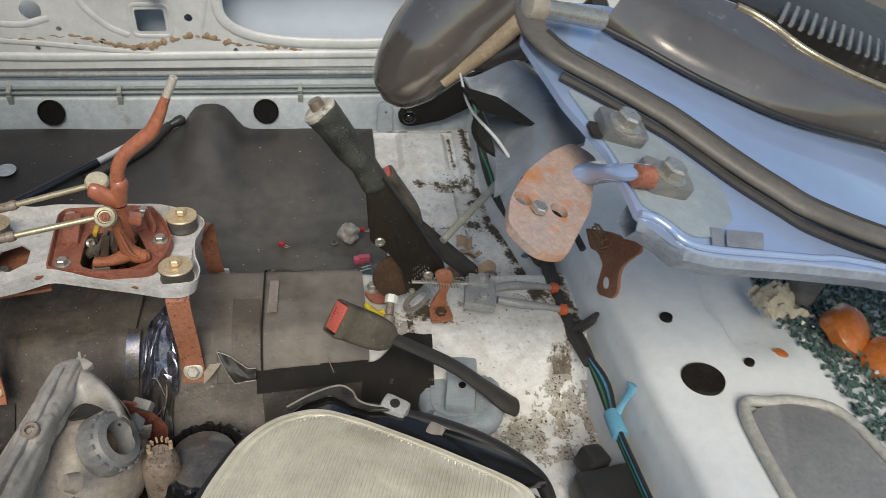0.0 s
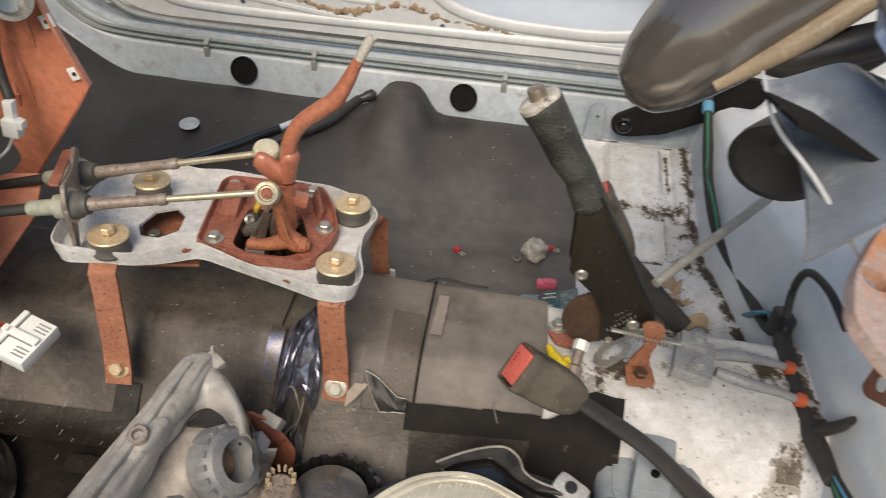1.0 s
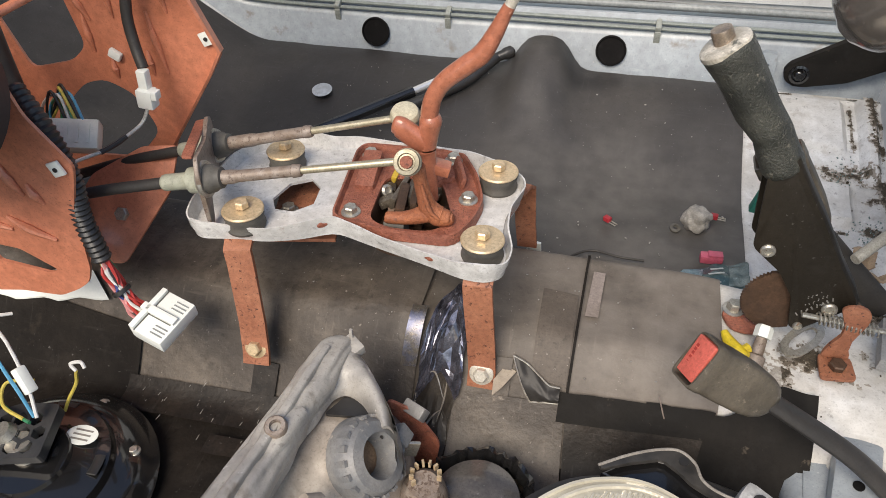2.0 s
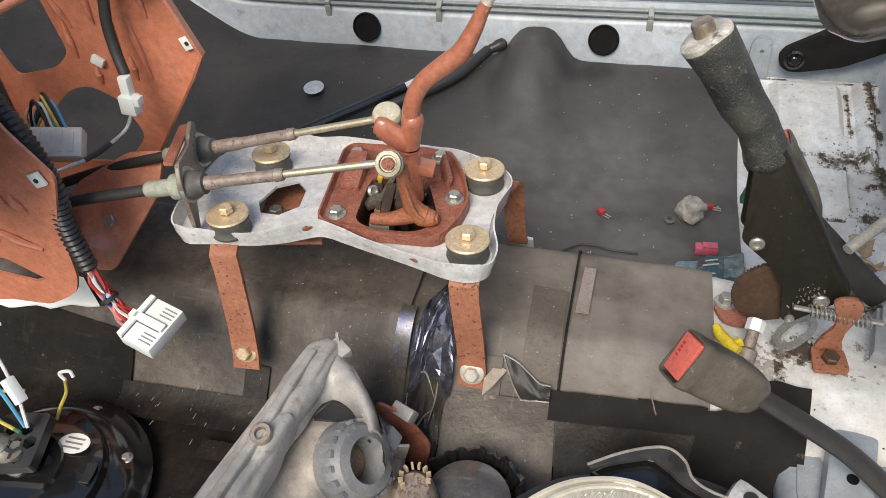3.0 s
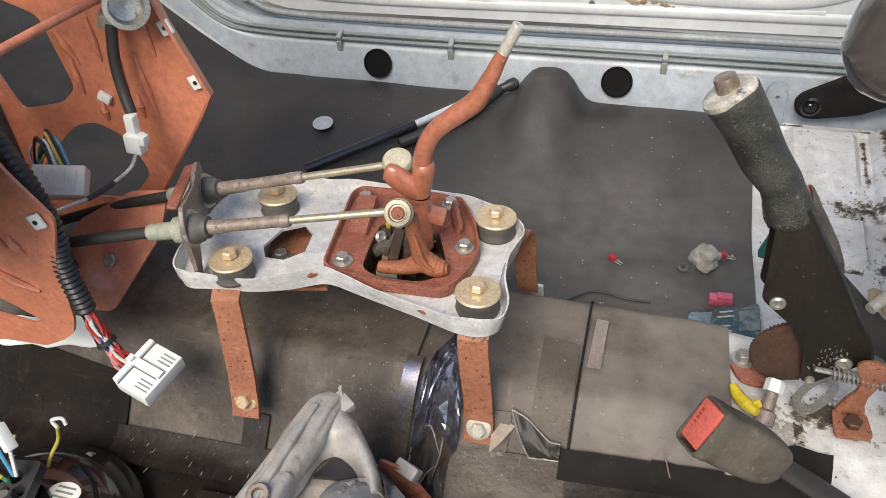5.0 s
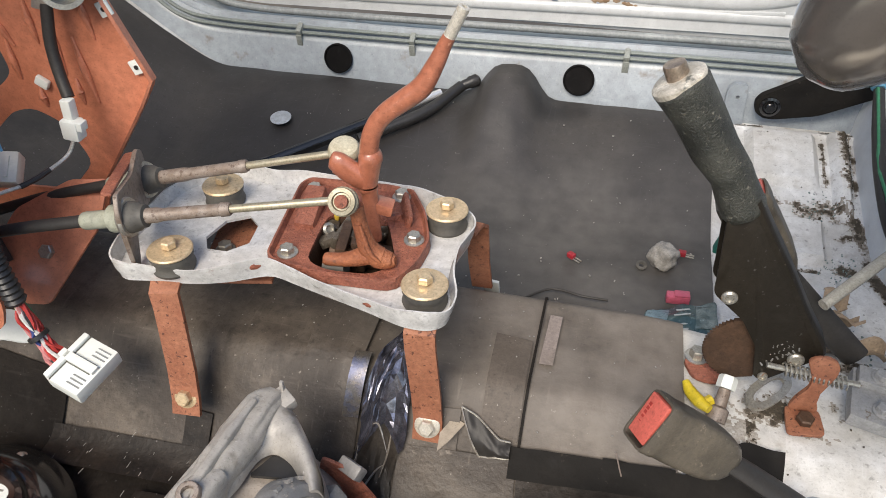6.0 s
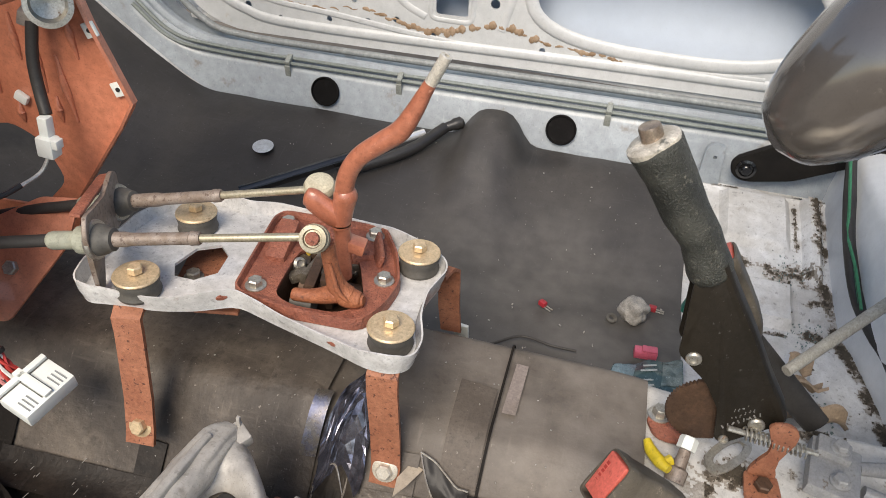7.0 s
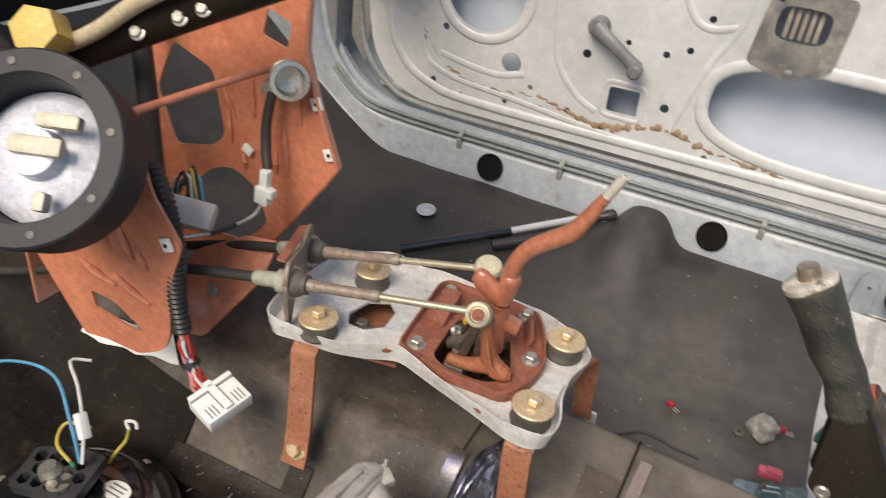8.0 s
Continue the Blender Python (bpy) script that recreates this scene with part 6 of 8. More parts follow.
sheet(bm, 64, 14, arch_at, 0.004)
part("rim_arm", bm, LAMP_GREY, body_l)
bm = B()
rows = []
for x, y in [(p_.x, p_.y) for p_ in smooth_line([(-0.161, 0.686, 0), (-0.139, 0.662, 0), (-0.117, 0.635, 0), (-0.107, 0.618, 0), (-0.103, 0.606, 0)], 5)]:
    rows.append([bm.verts.new((x + o_, y + o_, z_)) for o_, z_ in ((0.0, 0.136), (0.002, 0.118), (0.004, 0.085), (0.001, 0.085), (-0.002, 0.118))])
for p_, q_ in zip(rows, rows[1:]):
    for k in range(4):
        bm.faces.new((p_[k], p_[k + 1], q_[k + 1], q_[k]))
part("rim_skirt", bm, LAMP_GREY, body_l)
rc, ra = Vector((-0.127, 0.603, 0.112)), Vector((0.80, -0.12, 0.58))
bowl_ax = Vector((0.55, -0.28, 0.79))
bm = B()
lathe(bm, rc, ra, [(0.034, -0.014), (0.034, 0.002), (0.031, 0.007), (0.028, 0.012), (0.019, 0.014), (0.016, 0.006), (0.015, -0.012)], 30, False)
dome_ = B()
lathe(dome_, rc - bowl_ax * 0.017, bowl_ax, [(0.030, 0.0), (0.036, -0.004), (0.050, -0.013), (0.062, -0.028), (0.069, -0.048), (0.071, -0.075), (0.070, -0.095)], 40)
part("reflector_bowl", dome_, CREAM_PLASTIC, lamp_back, "cream reflector bowl")
cap = part("bulb_collar", bm, COLLAR_GREY, lamp_back, "grey bulb collar")
# black plate standing in for the shade in the hollow under the rim
bm = B()
prism(bm, round_outline([(-0.174, 0.628), (-0.163, 0.650), (-0.1455, 0.646), (-0.131, 0.633), (-0.118, 0.616), (-0.130, 0.622), (-0.145, 0.632), (-0.160, 0.630)], 0.003, 3), 0.003, FLAT(0.120))
part("dark_interior", bm, BLACK_PLASTIC, body_l, "black plate painting the dark hollow under the rim")
bm = B()
rm = Matrix.Translation(rc) @ frame_from(ra)
for k in range(18):
    a = 2 * math.pi * k / 18
    local_box(bm, rm @ Matrix.Rotation(a, 4, 'Z'), (0.0325, 0, 0.002), (0.003, 0.005, 0.012))
local_box(bm, rm, (0.034, -0.014, 0.004), (0.016, 0.016, 0.014), 0.002)
part("grip_teeth", bm, COLLAR_GREY, cap)
bm = B()
lathe(bm, rc - ra.normalized() * 0.012, ra, [(0.020, 0), (0.017, 0.004), (0.012, 0.006), (0.0, 0.004)], 20)
part("bulb_seat", bm, material("brown_bulb_seat", (0.30, 0.20, 0.12), (0.20, 0.12, 0.07), 0.8, 60, 0.4, metal=0.2), cap, "stained brown bulb seat")
bm = B()
box(bm, (-0.168, 0.690, 0.142), (0.020, 0.013, 0.012), (10, 10, -35), 0.002)
box(bm, (-0.170, 0.694, 0.152), (0.003, 0.003, 0.014), (0, 0, 0), 0.0008)
part("tip_clip", bm, LAMP_GREY, body_l)
bm = B()
box(bm, (-0.108, 0.672, 0.092), (0.022, 0.012, 0.014), (30, 0, -25), 0.002)
part("side_clip", bm, LAMP_GREY, lamp_back)
bm = B()
prism(bm, round_outline([(-0.140, 0.060), (-0.132, 0.105), (-0.108, 0.095), (-0.085, 0.055), (-0.09, 0.02), (-0.13, 0.02)], 0.006, 3), 0.003, upright(0.668), 0.0006)
part("side_bracket", bm, CAST_RUST, lamp_back, "brown side bracket")
bm = B()
tube(bm, [(-0.150, 0.548, 0.118), (-0.158, 0.542, 0.128)], [0.011, 0.008], 14)
tube(bm, [(-0.163, 0.52, 0.115), (-0.145, 0.525, 0.118)], [0.006, 0.006], 10)
part("adjuster", bm, CREAM_PLASTIC, lamp_back, "cream adjuster knob")

# regulator and taped round cap beside it
reg = thing("bulb_holder", (-0.085, 0.61, 0.0), "dirty metal bulb holder with bent contact clips", "bulb holder")
bm = B()
lathe(bm, (-0.088, 0.618, 0.0), (0.05, -0.1, 1), [(0.020, 0), (0.022, 0.05), (0.019, 0.070), (0.013, 0.078)], 20)
part("body", bm, SLEEVE, reg)
bm = B()
box(bm, (-0.105, 0.634, 0.088), (0.020, 0.003, 0.024), (10, 12, 20), 0.001)
part("clip", bm, ZINC, reg, "bent zinc contact clip")
bm = B()
for k in range(9):
    a = k * 0.5
    box(bm, (-0.084 + 0.012 * math.cos(a), 0.616 + 0.012 * math.sin(a), 0.082), (0.004, 0.002, 0.006), (0, 0, math.degrees(a)))
part("teeth", bm, ZINC_GOLD, reg, "brass contact teeth")
cap_t = thing("round_cap", (-0.035, 0.615, 0.0), "black round plastic cap with a crinkled film skirt", "cap")
bm = B()
lathe(bm, (-0.042, 0.630, 0.0), (0.0, -0.08, 1), [(0.042, 0), (0.042, 0.034), (0.038, 0.046), (0.022, 0.052), (0.010, 0.052)], 36)
part("dome", bm, material("dusty_clear_cap", (0.055, 0.051, 0.047), (0.11, 0.10, 0.09), 0.8, 40, 0.2, coat=0.6, scuff=1.0), cap_t)
bm = B()
random.seed(3)
rows = []
for k in range(64):
    a = 2 * math.pi * k / 64
    w = random.uniform(-0.003, 0.004)
    rows.append([bm.verts.new((-0.042 + (r + w) * math.cos(a), 0.630 + (r + w) * math.sin(a), z + random.uniform(-.002, .002))) for r, z in ((0.041, 0.036), (0.046, 0.046), (0.051, 0.044), (0.052, 0.028), (0.056, 0.002))])
for k in range(64):
    p, q = rows[k], rows[(k + 1) % 64]
    for j in range(4):
        bm.faces.new((p[j], p[j + 1], q[j + 1], q[j]))
part("film_skirt", bm, GLOSS_BLACK, cap_t, "crinkled black film skirt", smooth=False)

# ---- lamp unit with its lens up ----
lens_unit = thing("headlamp_unit", (0.15, 0.52, 0.0), "dusty clear headlamp with ribbed lens facing up", "headlamp")
lens_out = [(-0.045, 0.500), (-0.030, 0.545), (0.002, 0.603), (0.038, 0.633), (0.088, 0.645), (0.140, 0.622), (0.215, 0.578), (0.295, 0.525), (0.325, 0.500), (0.30, 0.42), (0.16, 0.38), (0.0, 0.40)]
lens_o = round_outline(lens_out, 0.03, 4)
LENS = material("dusty_lens", (0.80, 0.755, 0.62), (0.50, 0.465, 0.365), 0.4, 14, 0.09, metal=0.15, bump=0.04, coat=1.0, grain=0.25, scuff=0.4)
bm = B()
cxl, cyl = 0.13, 0.515
rings = []
for s, z in ((1.0, 0.075), (1.0, 0.090), (0.985, 0.098), (0.95, 0.103), (0.80, 0.110), (0.5, 0.116), (0.2, 0.118)):
    rings.append([bm.verts.new((cxl + (x - cxl) * s, cyl + (y - cyl) * s, z)) for x, y in lens_o])
for p, q in zip(rings, rings[1:]):
    for i in range(len(p)):
        bm.faces.new((p[i], p[(i + 1) % len(p)], q[(i + 1) % len(p)], q[i]))
bm.faces.new(rings[-1])
lens = part("lens", bm, LENS, lens_unit, "dusty clear ribbed lens")
bm = B()
for k in range(74):
    x = -0.02 + k * 0.0042
    def inside(px, py, s=0.86):
        q_ = ((px - cxl) / s + cxl, (py - cyl) / s + cyl)
        c_ = False
        for i in range(len(lens_o)):
            (x0, ya), (x1, yb) = lens_o[i - 1], lens_o[i]
            if (ya > q_[1]) != (yb > q_[1]) and q_[0] < (x1 - x0) * (q_[1] - ya) / (yb - ya) + x0:
                c_ = not c_
        return c_
    ys = [y_ for y_ in (0.39 + 0.004 * j for j in range(70)) if inside(x + (y_ - 0.5) * 0.35, y_)]
    if len(ys) > 4:
        lo_, hi_ = ys[0], ys[-1]
        pts_ = []
        for j in range(9):
            y_ = mixv(lo_, hi_, j / 8)
            px_, s0_, s1_ = x + (y_ - 0.5) * 0.35, 0.02, 1.0
            for _ in range(9):
                sm_ = (s0_ + s1_) / 2
                s0_, s1_ = (s0_, sm_) if inside(px_, y_, sm_) else (sm_, s1_)
            dome = ((0.0, 0.118), (0.2, 0.118), (0.5, 0.116), (0.8, 0.110), (0.95, 0.103), (1.0, 0.090))
            for (a_, za_), (b_, zb_) in zip(dome, dome[1:]):
                if a_ <= s1_ <= b_:
                    z_ = mixv(za_, zb_, (s1_ - a_) / (b_ - a_))
            pts_.append((px_, y_, z_ + 0.0003))
        tube(bm, pts_, 0.0015, 6, 3, 0.8)
part("lens_ribs", bm, LENS, lens)
for s_, z_ in ((0.955, 0.1035), (0.895, 0.1062)):
    bm = B()
    ring_ = [Vector((cxl + (x - cxl) * s_, cyl + (y - cyl) * s_, z_)) for x, y in lens_o]
    tube(bm, ring_ + ring_[:1], 0.0022, 6, 2)
    part("lens_border", bm, LENS, lens)
bm = B()
rows = []
for i, (x, y) in enumerate(lens_o):
    dx, dy = x - cxl, y - cyl
    l_ = math.hypot(dx, dy)
    rows.append([bm.verts.new((x + dx / l_ * o_, y + dy / l_ * o_, z)) for o_, z in ((0.001, 0.090), (0.008, 0.088), (0.010, 0.078), (0.004, 0.06), (-0.02, 0.012), (-0.03, 0.0))])
for i in range(len(rows)):
    p, q = rows[i], rows[(i + 1) % len(rows)]
    for k in range(5):
        bm.faces.new((p[k], p[k + 1], q[k + 1], q[k]))
part("housing", bm, BLACK_PLASTIC, lens_unit, "black housing rim")
bm = B()
ear_out = [(0.055, 0.646), (0.080, 0.662), (0.1035, 0.6725), (0.1195, 0.6745), (0.1315, 0.665), (0.1375, 0.650), (0.152, 0.641), (0.176, 0.636)]
prism(bm, round_outline(ear_out + [(0.174, 0.631), (0.150, 0.633), (0.1285, 0.644), (0.119, 0.653), (0.105, 0.6625), (0.080, 0.653), (0.058, 0.642)], 0.003, 3), 0.004, FLAT(0.099), 0.001)
ear = part("ear", bm, material("worn_black_ear", (0.020, 0.019, 0.018), (0.060, 0.055, 0.048), 0.8, 40, 0.4), lens_unit, "worn black mounting ear")
bm = B()
prism(bm, [(0.058, 0.643), (0.080, 0.660), (0.1035, 0.670), (0.1195, 0.672), (0.130, 0.663), (0.136, 0.649), (0.150, 0.639), (0.185, 0.630), (0.245, 0.598), (0.300, 0.562), (0.335, 0.520), (0.300, 0.520), (0.205, 0.575), (0.120, 0.622), (0.085, 0.632)], 0.012, FLAT(0.084), 0.002)
part("rear_shell", bm, GLOSS_BLACK, lens_unit, "black rear shell of the lamp")
bm = B()
lathe(bm, (0.1225, 0.6635, 0.1032), (0, 0, 1), [(0.0042, 0), (0.0042, 0.0008), (0.002, 0.0009)], 16)
part("ear_hole", bm, BLACK_PLASTIC, ear)
bm = B()
tube(bm, [(x, y - 0.001, 0.103) for x, y in ear_out], 0.0013, 8, 6)
part("worn_edge", bm, material("rubbed_edge", (0.34, 0.31, 0.27), (0.20, 0.18, 0.155), 0.8, 60, 0.4), ear, "rubbed pale edge")
bm = B()
box(bm, (0.180, 0.640, 0.094), (0.034, 0.024, 0.022), (0, 8, -30), 0.007)
part("mount_lug", bm, material("pale_lug_grey", (0.46, 0.46, 0.45), (0.34, 0.34, 0.33), 0.6, 40, 0.4), lens_unit, "pale grey mounting lug")
bm = B()
lathe(bm, (0.180, 0.638, 0.1045), (0, -0.1, 1), [(0.006, 0), (0.006, 0.002), (0.003, 0.0022)], 14)
part("lug_hole", bm, BLACK_PLASTIC, lens_unit)
bm = B()
box(bm, (0.232, 0.598, 0.086), (0.042, 0.020, 0.020), (0, 6, -32), 0.005)
part("lamp_lug", bm, CREAM_PLASTIC, lens_unit, "cream plastic lug")
bm = B()
tube(bm, [(0.10, 0.672, 0.070), (0.16, 0.655, 0.078), (0.23, 0.625, 0.078), (0.29, 0.59, 0.075), (0.335, 0.545, 0.07), (0.345, 0.50, 0.06)], [0.005, 0.008, 0.010, 0.010, 0.009, 0.008], 12, 8)
part("rear_cover", bm, BLACK_PLASTIC, lens_unit, "black rear cover edge")


# ---- litter on the mats ----
bm = B()
lathe(bm, (-0.445, 1.305, 0.040), (0, -0.2, 1), [(0.0165, 0), (0.0168, 0.0008), (0.0150, 0.0014), (0.004, 0.0012)], 24)
solid("pale_disc", bm, material("frosted_disc", (0.52, 0.56, 0.60), rough=0.4), "small frosted pale plastic disc on the mat", "disc")


FUSE_RED = material("dark_red_fuse", (0.42, 0.030, 0.045), (0.34, 0.025, 0.035), 0.5, 60, 0.35)


def blade_fuse(x, y, turn, label):
    t_ = thing("blade_fuse", (x, y, 0.002), label, "fuse", "blade fuses")
    m_ = Matrix.Translation((x, y, 0.005)) @ pose(0, 0, 0, 0, 0, turn)
    b_ = B()
    local_box(b_, m_, (0, 0, 0), (0.010, 0.0075, 0.007), 0.0012)
    part("body", b_, FUSE_RED, t_)
    for k in (-0.0022, 0.0022):
        b_ = B()
        local_box(b_, m_, (0.010, k, -0.002), (0.011, 0.0016, 0.0010))
        part("blade", b_, ZINC, t_, "bare metal blade")


blade_fuse(0.038, 1.106, -35, "small red blade fuse lying on the mat")
blade_fuse(0.178, 1.143, -8, "small red blade fuse beside the stone")
bm = B()
bmesh.ops.create_icosphere(bm, subdivisions=4, radius=0.019, matrix=Matrix.Translation((0.153, 1.118, 0.016)) @ Matrix.Diagonal((0.95, 0.85, 1.0, 1)))
for v in bm.verts:
    v.co += (v.co - Vector((0.153, 1.118, 0.016))) * (0.28 * noise.noise(v.co * 90) + 0.10 * noise.noise(v.co * 260))
STONE = material("pale_stone", (0.42, 0.40, 0.36), (0.26, 0.25, 0.23), 0.8, 90, 0.85, bump=0.8, bump_scale=300)
solid("stone", bm, STONE, "rough pale grey stone on the mat", "stone")
bm = B()
lathe(bm, (0.127, 1.108, 0.002), (0.1, -0.3, 1), [(0.0035, 0), (0.007, 0.0), (0.0072, 0.003), (0.0035, 0.0035)], 18, False)
solid("rubber_grommet", bm, BUSH_RUBBER, "small black rubber grommet beside the stone", "grommet")
bm = B()
pm = Matrix.Translation((0.171, 1.047, 0.010)) @ pose(0, 0, 0, 6, 0, 4)
local_box(bm, pm, (0, 0, 0), (0.028, 0.012, 0.012), 0.0025)
local_box(bm, pm, (0.004, 0.0, 0.007), (0.018, 0.010, 0.003), 0.001)
solid("pink_fuse", bm, material("pink_plastic", (0.62, 0.13, 0.20), rough=0.35), "pink plastic cartridge fuse on the mat", "fuse")
packet = thing("foil_packet", (0.17, 1.01, 0.005), "crumpled teal and white printed foil packet", "packet")
PK = material("teal_foil", (0.05, 0.09, 0.095), (0.09, 0.15, 0.16), 0.6, 40, 0.25, metal=0.2, bump=0.3, bump_scale=90)


def packet_at(u, v):
    x = mixv(0.128, 0.215, u) + 0.014 * (v - 0.5) * (1 - u)
    y = mixv(0.955, 1.018, v) + 0.034 * u
    return x, y, 0.008 + 0.006 * noise.noise(Vector((x * 60, y * 60, 0))) + 0.006 * math.sin(math.pi * v)


bm = B()
sheet(bm, 24, 14, packet_at, 0.002)
part("wrapper", bm, PK, packet)
bm = B()
sheet(bm, 8, 12, lambda u, v: tuple(Vector(packet_at(mixv(0.02, 0.34, u), mixv(0.06, 0.94, v))) + Vector((0, 0, 0.0008))))
part("pale_panel", bm, material("pale_print", (0.21, 0.31, 0.36), (0.12, 0.19, 0.22), 0.8, 60, 0.25, scuff=1.0), packet, "pale blue printed panel")
bm = B()
sheet(bm, 8, 12, lambda u, v: tuple(Vector(packet_at(mixv(0.72, 0.99, u), mixv(0.2, 0.98, v))) + Vector((0, 0, 0.0008))))
part("clear_panel", bm, material("clear_print", (0.18, 0.24, 0.24), (0.09, 0.13, 0.13), 0.8, 60, 0.2, scuff=1.0), packet)
bm = B()
for k in range(4):
    p_ = Vector(packet_at(0.53, 0.22 + k * 0.17))
    box(bm, p_ + Vector((0, 0, 0.0015)), (0.020 - 0.004 * (k % 2), 0.0022, 0.0006), (0, 0, 20))
part("print", bm, material("print_ink", (0.55, 0.60, 0.60), rough=0.4), packet, "pale print lines")

# dark wire lying along the mat
bm = B()
tube(bm, [(0.09, 1.030, 0.004), (0.06, 1.028, 0.006), (0.02, 1.035, 0.004), (-0.02, 1.005, 0.004), (-0.05, 1.01, 0.010), (-0.066, 1.03, 0.02), (-0.058, 0.99, 0.045)], 0.0016, 7, 6)
solid("thin_wire", bm, CABLE_RUBBER, "thin black wire lying on the mat", "wire")
bm = B()
box(bm, (-0.045, 0.985, 0.030), (0.018, 0.004, 0.045), (15, 0, -8), 0.001)
solid("white_scrap", bm, WHITE_PLASTIC, "scrap of white plastic beside the tunnel", "scrap")
random.seed(21)
bm = B()
for k in range(150):
    x, y = random.uniform(-0.45, 0.21), random.uniform(0.99, 1.40)
    s = 0.0004 + 0.0011 * random.random() ** 2
    box(bm, (x, y, pan_z(x, y) + 0.0005), (s * random.uniform(1, 2.5), s, s), (0, 0, random.uniform(0, 180)))
for k in range(110):
    x, y = random.uniform(-0.35, 0.15), random.uniform(0.72, 0.95)
    s = random.uniform(0.0004, 0.0009)
    box(bm, (x, y, pan_z(x, y) + 0.0008), (s * random.uniform(1, 2.5), s, s), (0, 0, random.uniform(0, 180)))
for k in range(26):
    x, y = random.uniform(-0.42, -0.20), random.uniform(0.655, 0.712)
    box(bm, (x, y, pan_z(x, y) + 0.0028), (0.0006, random.uniform(0.002, 0.007), 0.0004), (0, 0, random.gauss(-8, 8)))
tagged(solid("grit", bm, STONE, "scattered pale grit and crumbs on the mats", "grit"), kind="stuff")

# ---- tape, film and folds on the tunnel ----
TAPE = material("old_cloth_tape", (0.088, 0.071, 0.056), (0.13, 0.108, 0.088), 0.7, 30, 0.55, bump=0.4, bump_scale=120, scuff=1.5, spec=0.3)
TAPE_PALE = material("pale_tape_strip", (0.30, 0.25, 0.225), (0.22, 0.18, 0.15), 0.6, 30, 0.4, bump=0.2)


def on_tunnel(name, corners, mat_, label, lift=0.0022, wob=0.0015, category="tape", n=18):
    """A thin patch lying over the tunnel mat; corners are four (x, y) in order."""
    a, b_, c, d_ = [Vector(p) for p in corners]

    def at(u, v):
        p = (a * (1 - u) + b_ * u) * (1 - v) + (d_ * (1 - u) + c * u) * v
        hug = noise.noise(Vector((p.x * 7, p.y * 7, 1.3))) * 0.002 + noise.noise(Vector((p.x * 23, p.y * 23, 4.1))) * 0.0007
        return p.x, p.y, pan_z(p.x, p.y) + hug + lift * 0.6 + wob * noise.noise(Vector((p.x * 50, p.y * 50, 7)))
    q = B()
    sheet(q, n, n, at)
    return solid(name, q, mat_, label, category)


NEAR_MAT = material("near_mat_felt", (0.105, 0.086, 0.068), (0.058, 0.047, 0.038), 1.0, 8.0, 0.48, bump=0.5, bump_scale=110, spots=(0.19, 0.16, 0.13), spot_scale=60, spot_edge=0.64, scuff=1.0, spec=0.4)
DARK_TAPE = material("dark_parcel_tape", (0.026, 0.020, 0.0155), (0.014, 0.0115, 0.010), 0.8, 24.0, 0.48, bump=0.5, bump_scale=70, spots=(0.075, 0.060, 0.045), spot_scale=60, spot_edge=0.66, scuff=1.1, spec=0.2)


on_tunnel("seam_tape", [(0.0195, 0.735), (0.0222, 0.735), (0.0240, 0.93), (0.0215, 0.93)], DARK_FELT, "dark seam tape across the tunnel mat", 0.001)
on_tunnel("pale_tape", [(0.027, 0.818), (0.040, 0.818), (0.042, 0.885), (0.030, 0.885)], TAPE_PALE, "pale worn strip of tape on the tunnel mat", 0.0008, 0.0003)
on_tunnel("tape_patch", [(-0.016, 0.756), (0.019, 0.752), (0.018, 0.845), (-0.018, 0.848)], TAPE, "thin dark brown tape patch on the tunnel mat", 0.0008, 0.0004)
on_tunnel("tape_patch", [(-0.275, 0.712), (-0.302, 0.712), (-0.302, 0.735), (-0.275, 0.735)], DARK_TAPE, "crinkled brown tape patch under the bracket leg")
on_tunnel("tape_strip", [(-0.44, 0.672), (-0.20, 0.678), (-0.20, 0.714), (-0.44, 0.708)], DARK_TAPE, "long strip of shiny brown tape along the floor seam", 0.004)
on_tunnel("tape_patch", [(-0.10, 0.72), (-0.035, 0.72), (-0.035, 0.765), (-0.10, 0.76)], TUNNEL_MAT, "dusty brown tape patch round the leg bolt", 0.002)
on_tunnel("dark_gap_tape", [(0.014, 0.730), (0.150, 0.734), (0.158, 0.752), (0.014, 0.748)], MATT_BLACK, "black shiny tape along the lower mat edge", 0.008)
on_tunnel("dark_tape", [(-0.95, 0.790), (-0.435, 0.742), (-0.430, 0.672), (-0.95, 0.600)], DARK_FELT, "dark felt patch beside the floor seam", 0.0025)
on_tunnel("dark_tape", [(-0.325, 0.640), (-0.20, 0.645), (-0.20, 0.668), (-0.325, 0.662)], DARK_TAPE, "dark tape along the floor seam", 0.004)
on_tunnel("mat_patch", [(-0.088, 0.640), (0.030, 0.640), (0.020, 0.742), (-0.088, 0.738)], NEAR_MAT, "brown insulation mat patch on the near side of the tunnel", 0.006)
on_tunnel("mat_patch", [(-0.19, 0.75), (-0.135, 0.74), (-0.135, 0.93), (-0.20, 0.93)], TUNNEL_MAT, "overlapping patch of brown insulation mat", 0.003)

on_tunnel("mat_patch", [(0.0315, 0.640), (0.128, 0.640), (0.150, 0.736), (0.0215, 0.742)], DARK_TAPE, "dark brown taped mat patch below the folded edge", 0.006)
# darker brown patch laid over the tunnel mat left of the film
on_tunnel("dark_patch", [(-0.175, 0.655), (-0.130, 0.655), (-0.130, 0.790), (-0.150, 0.800)], NEAR_MAT, "darker brown patch beside the crinkled film", 0.004, category="insulation patch")
film_t = thing("crinkled_film", (-0.112, 0.70, 0.05), "crinkled shiny dark film stuck to the tunnel", "film")


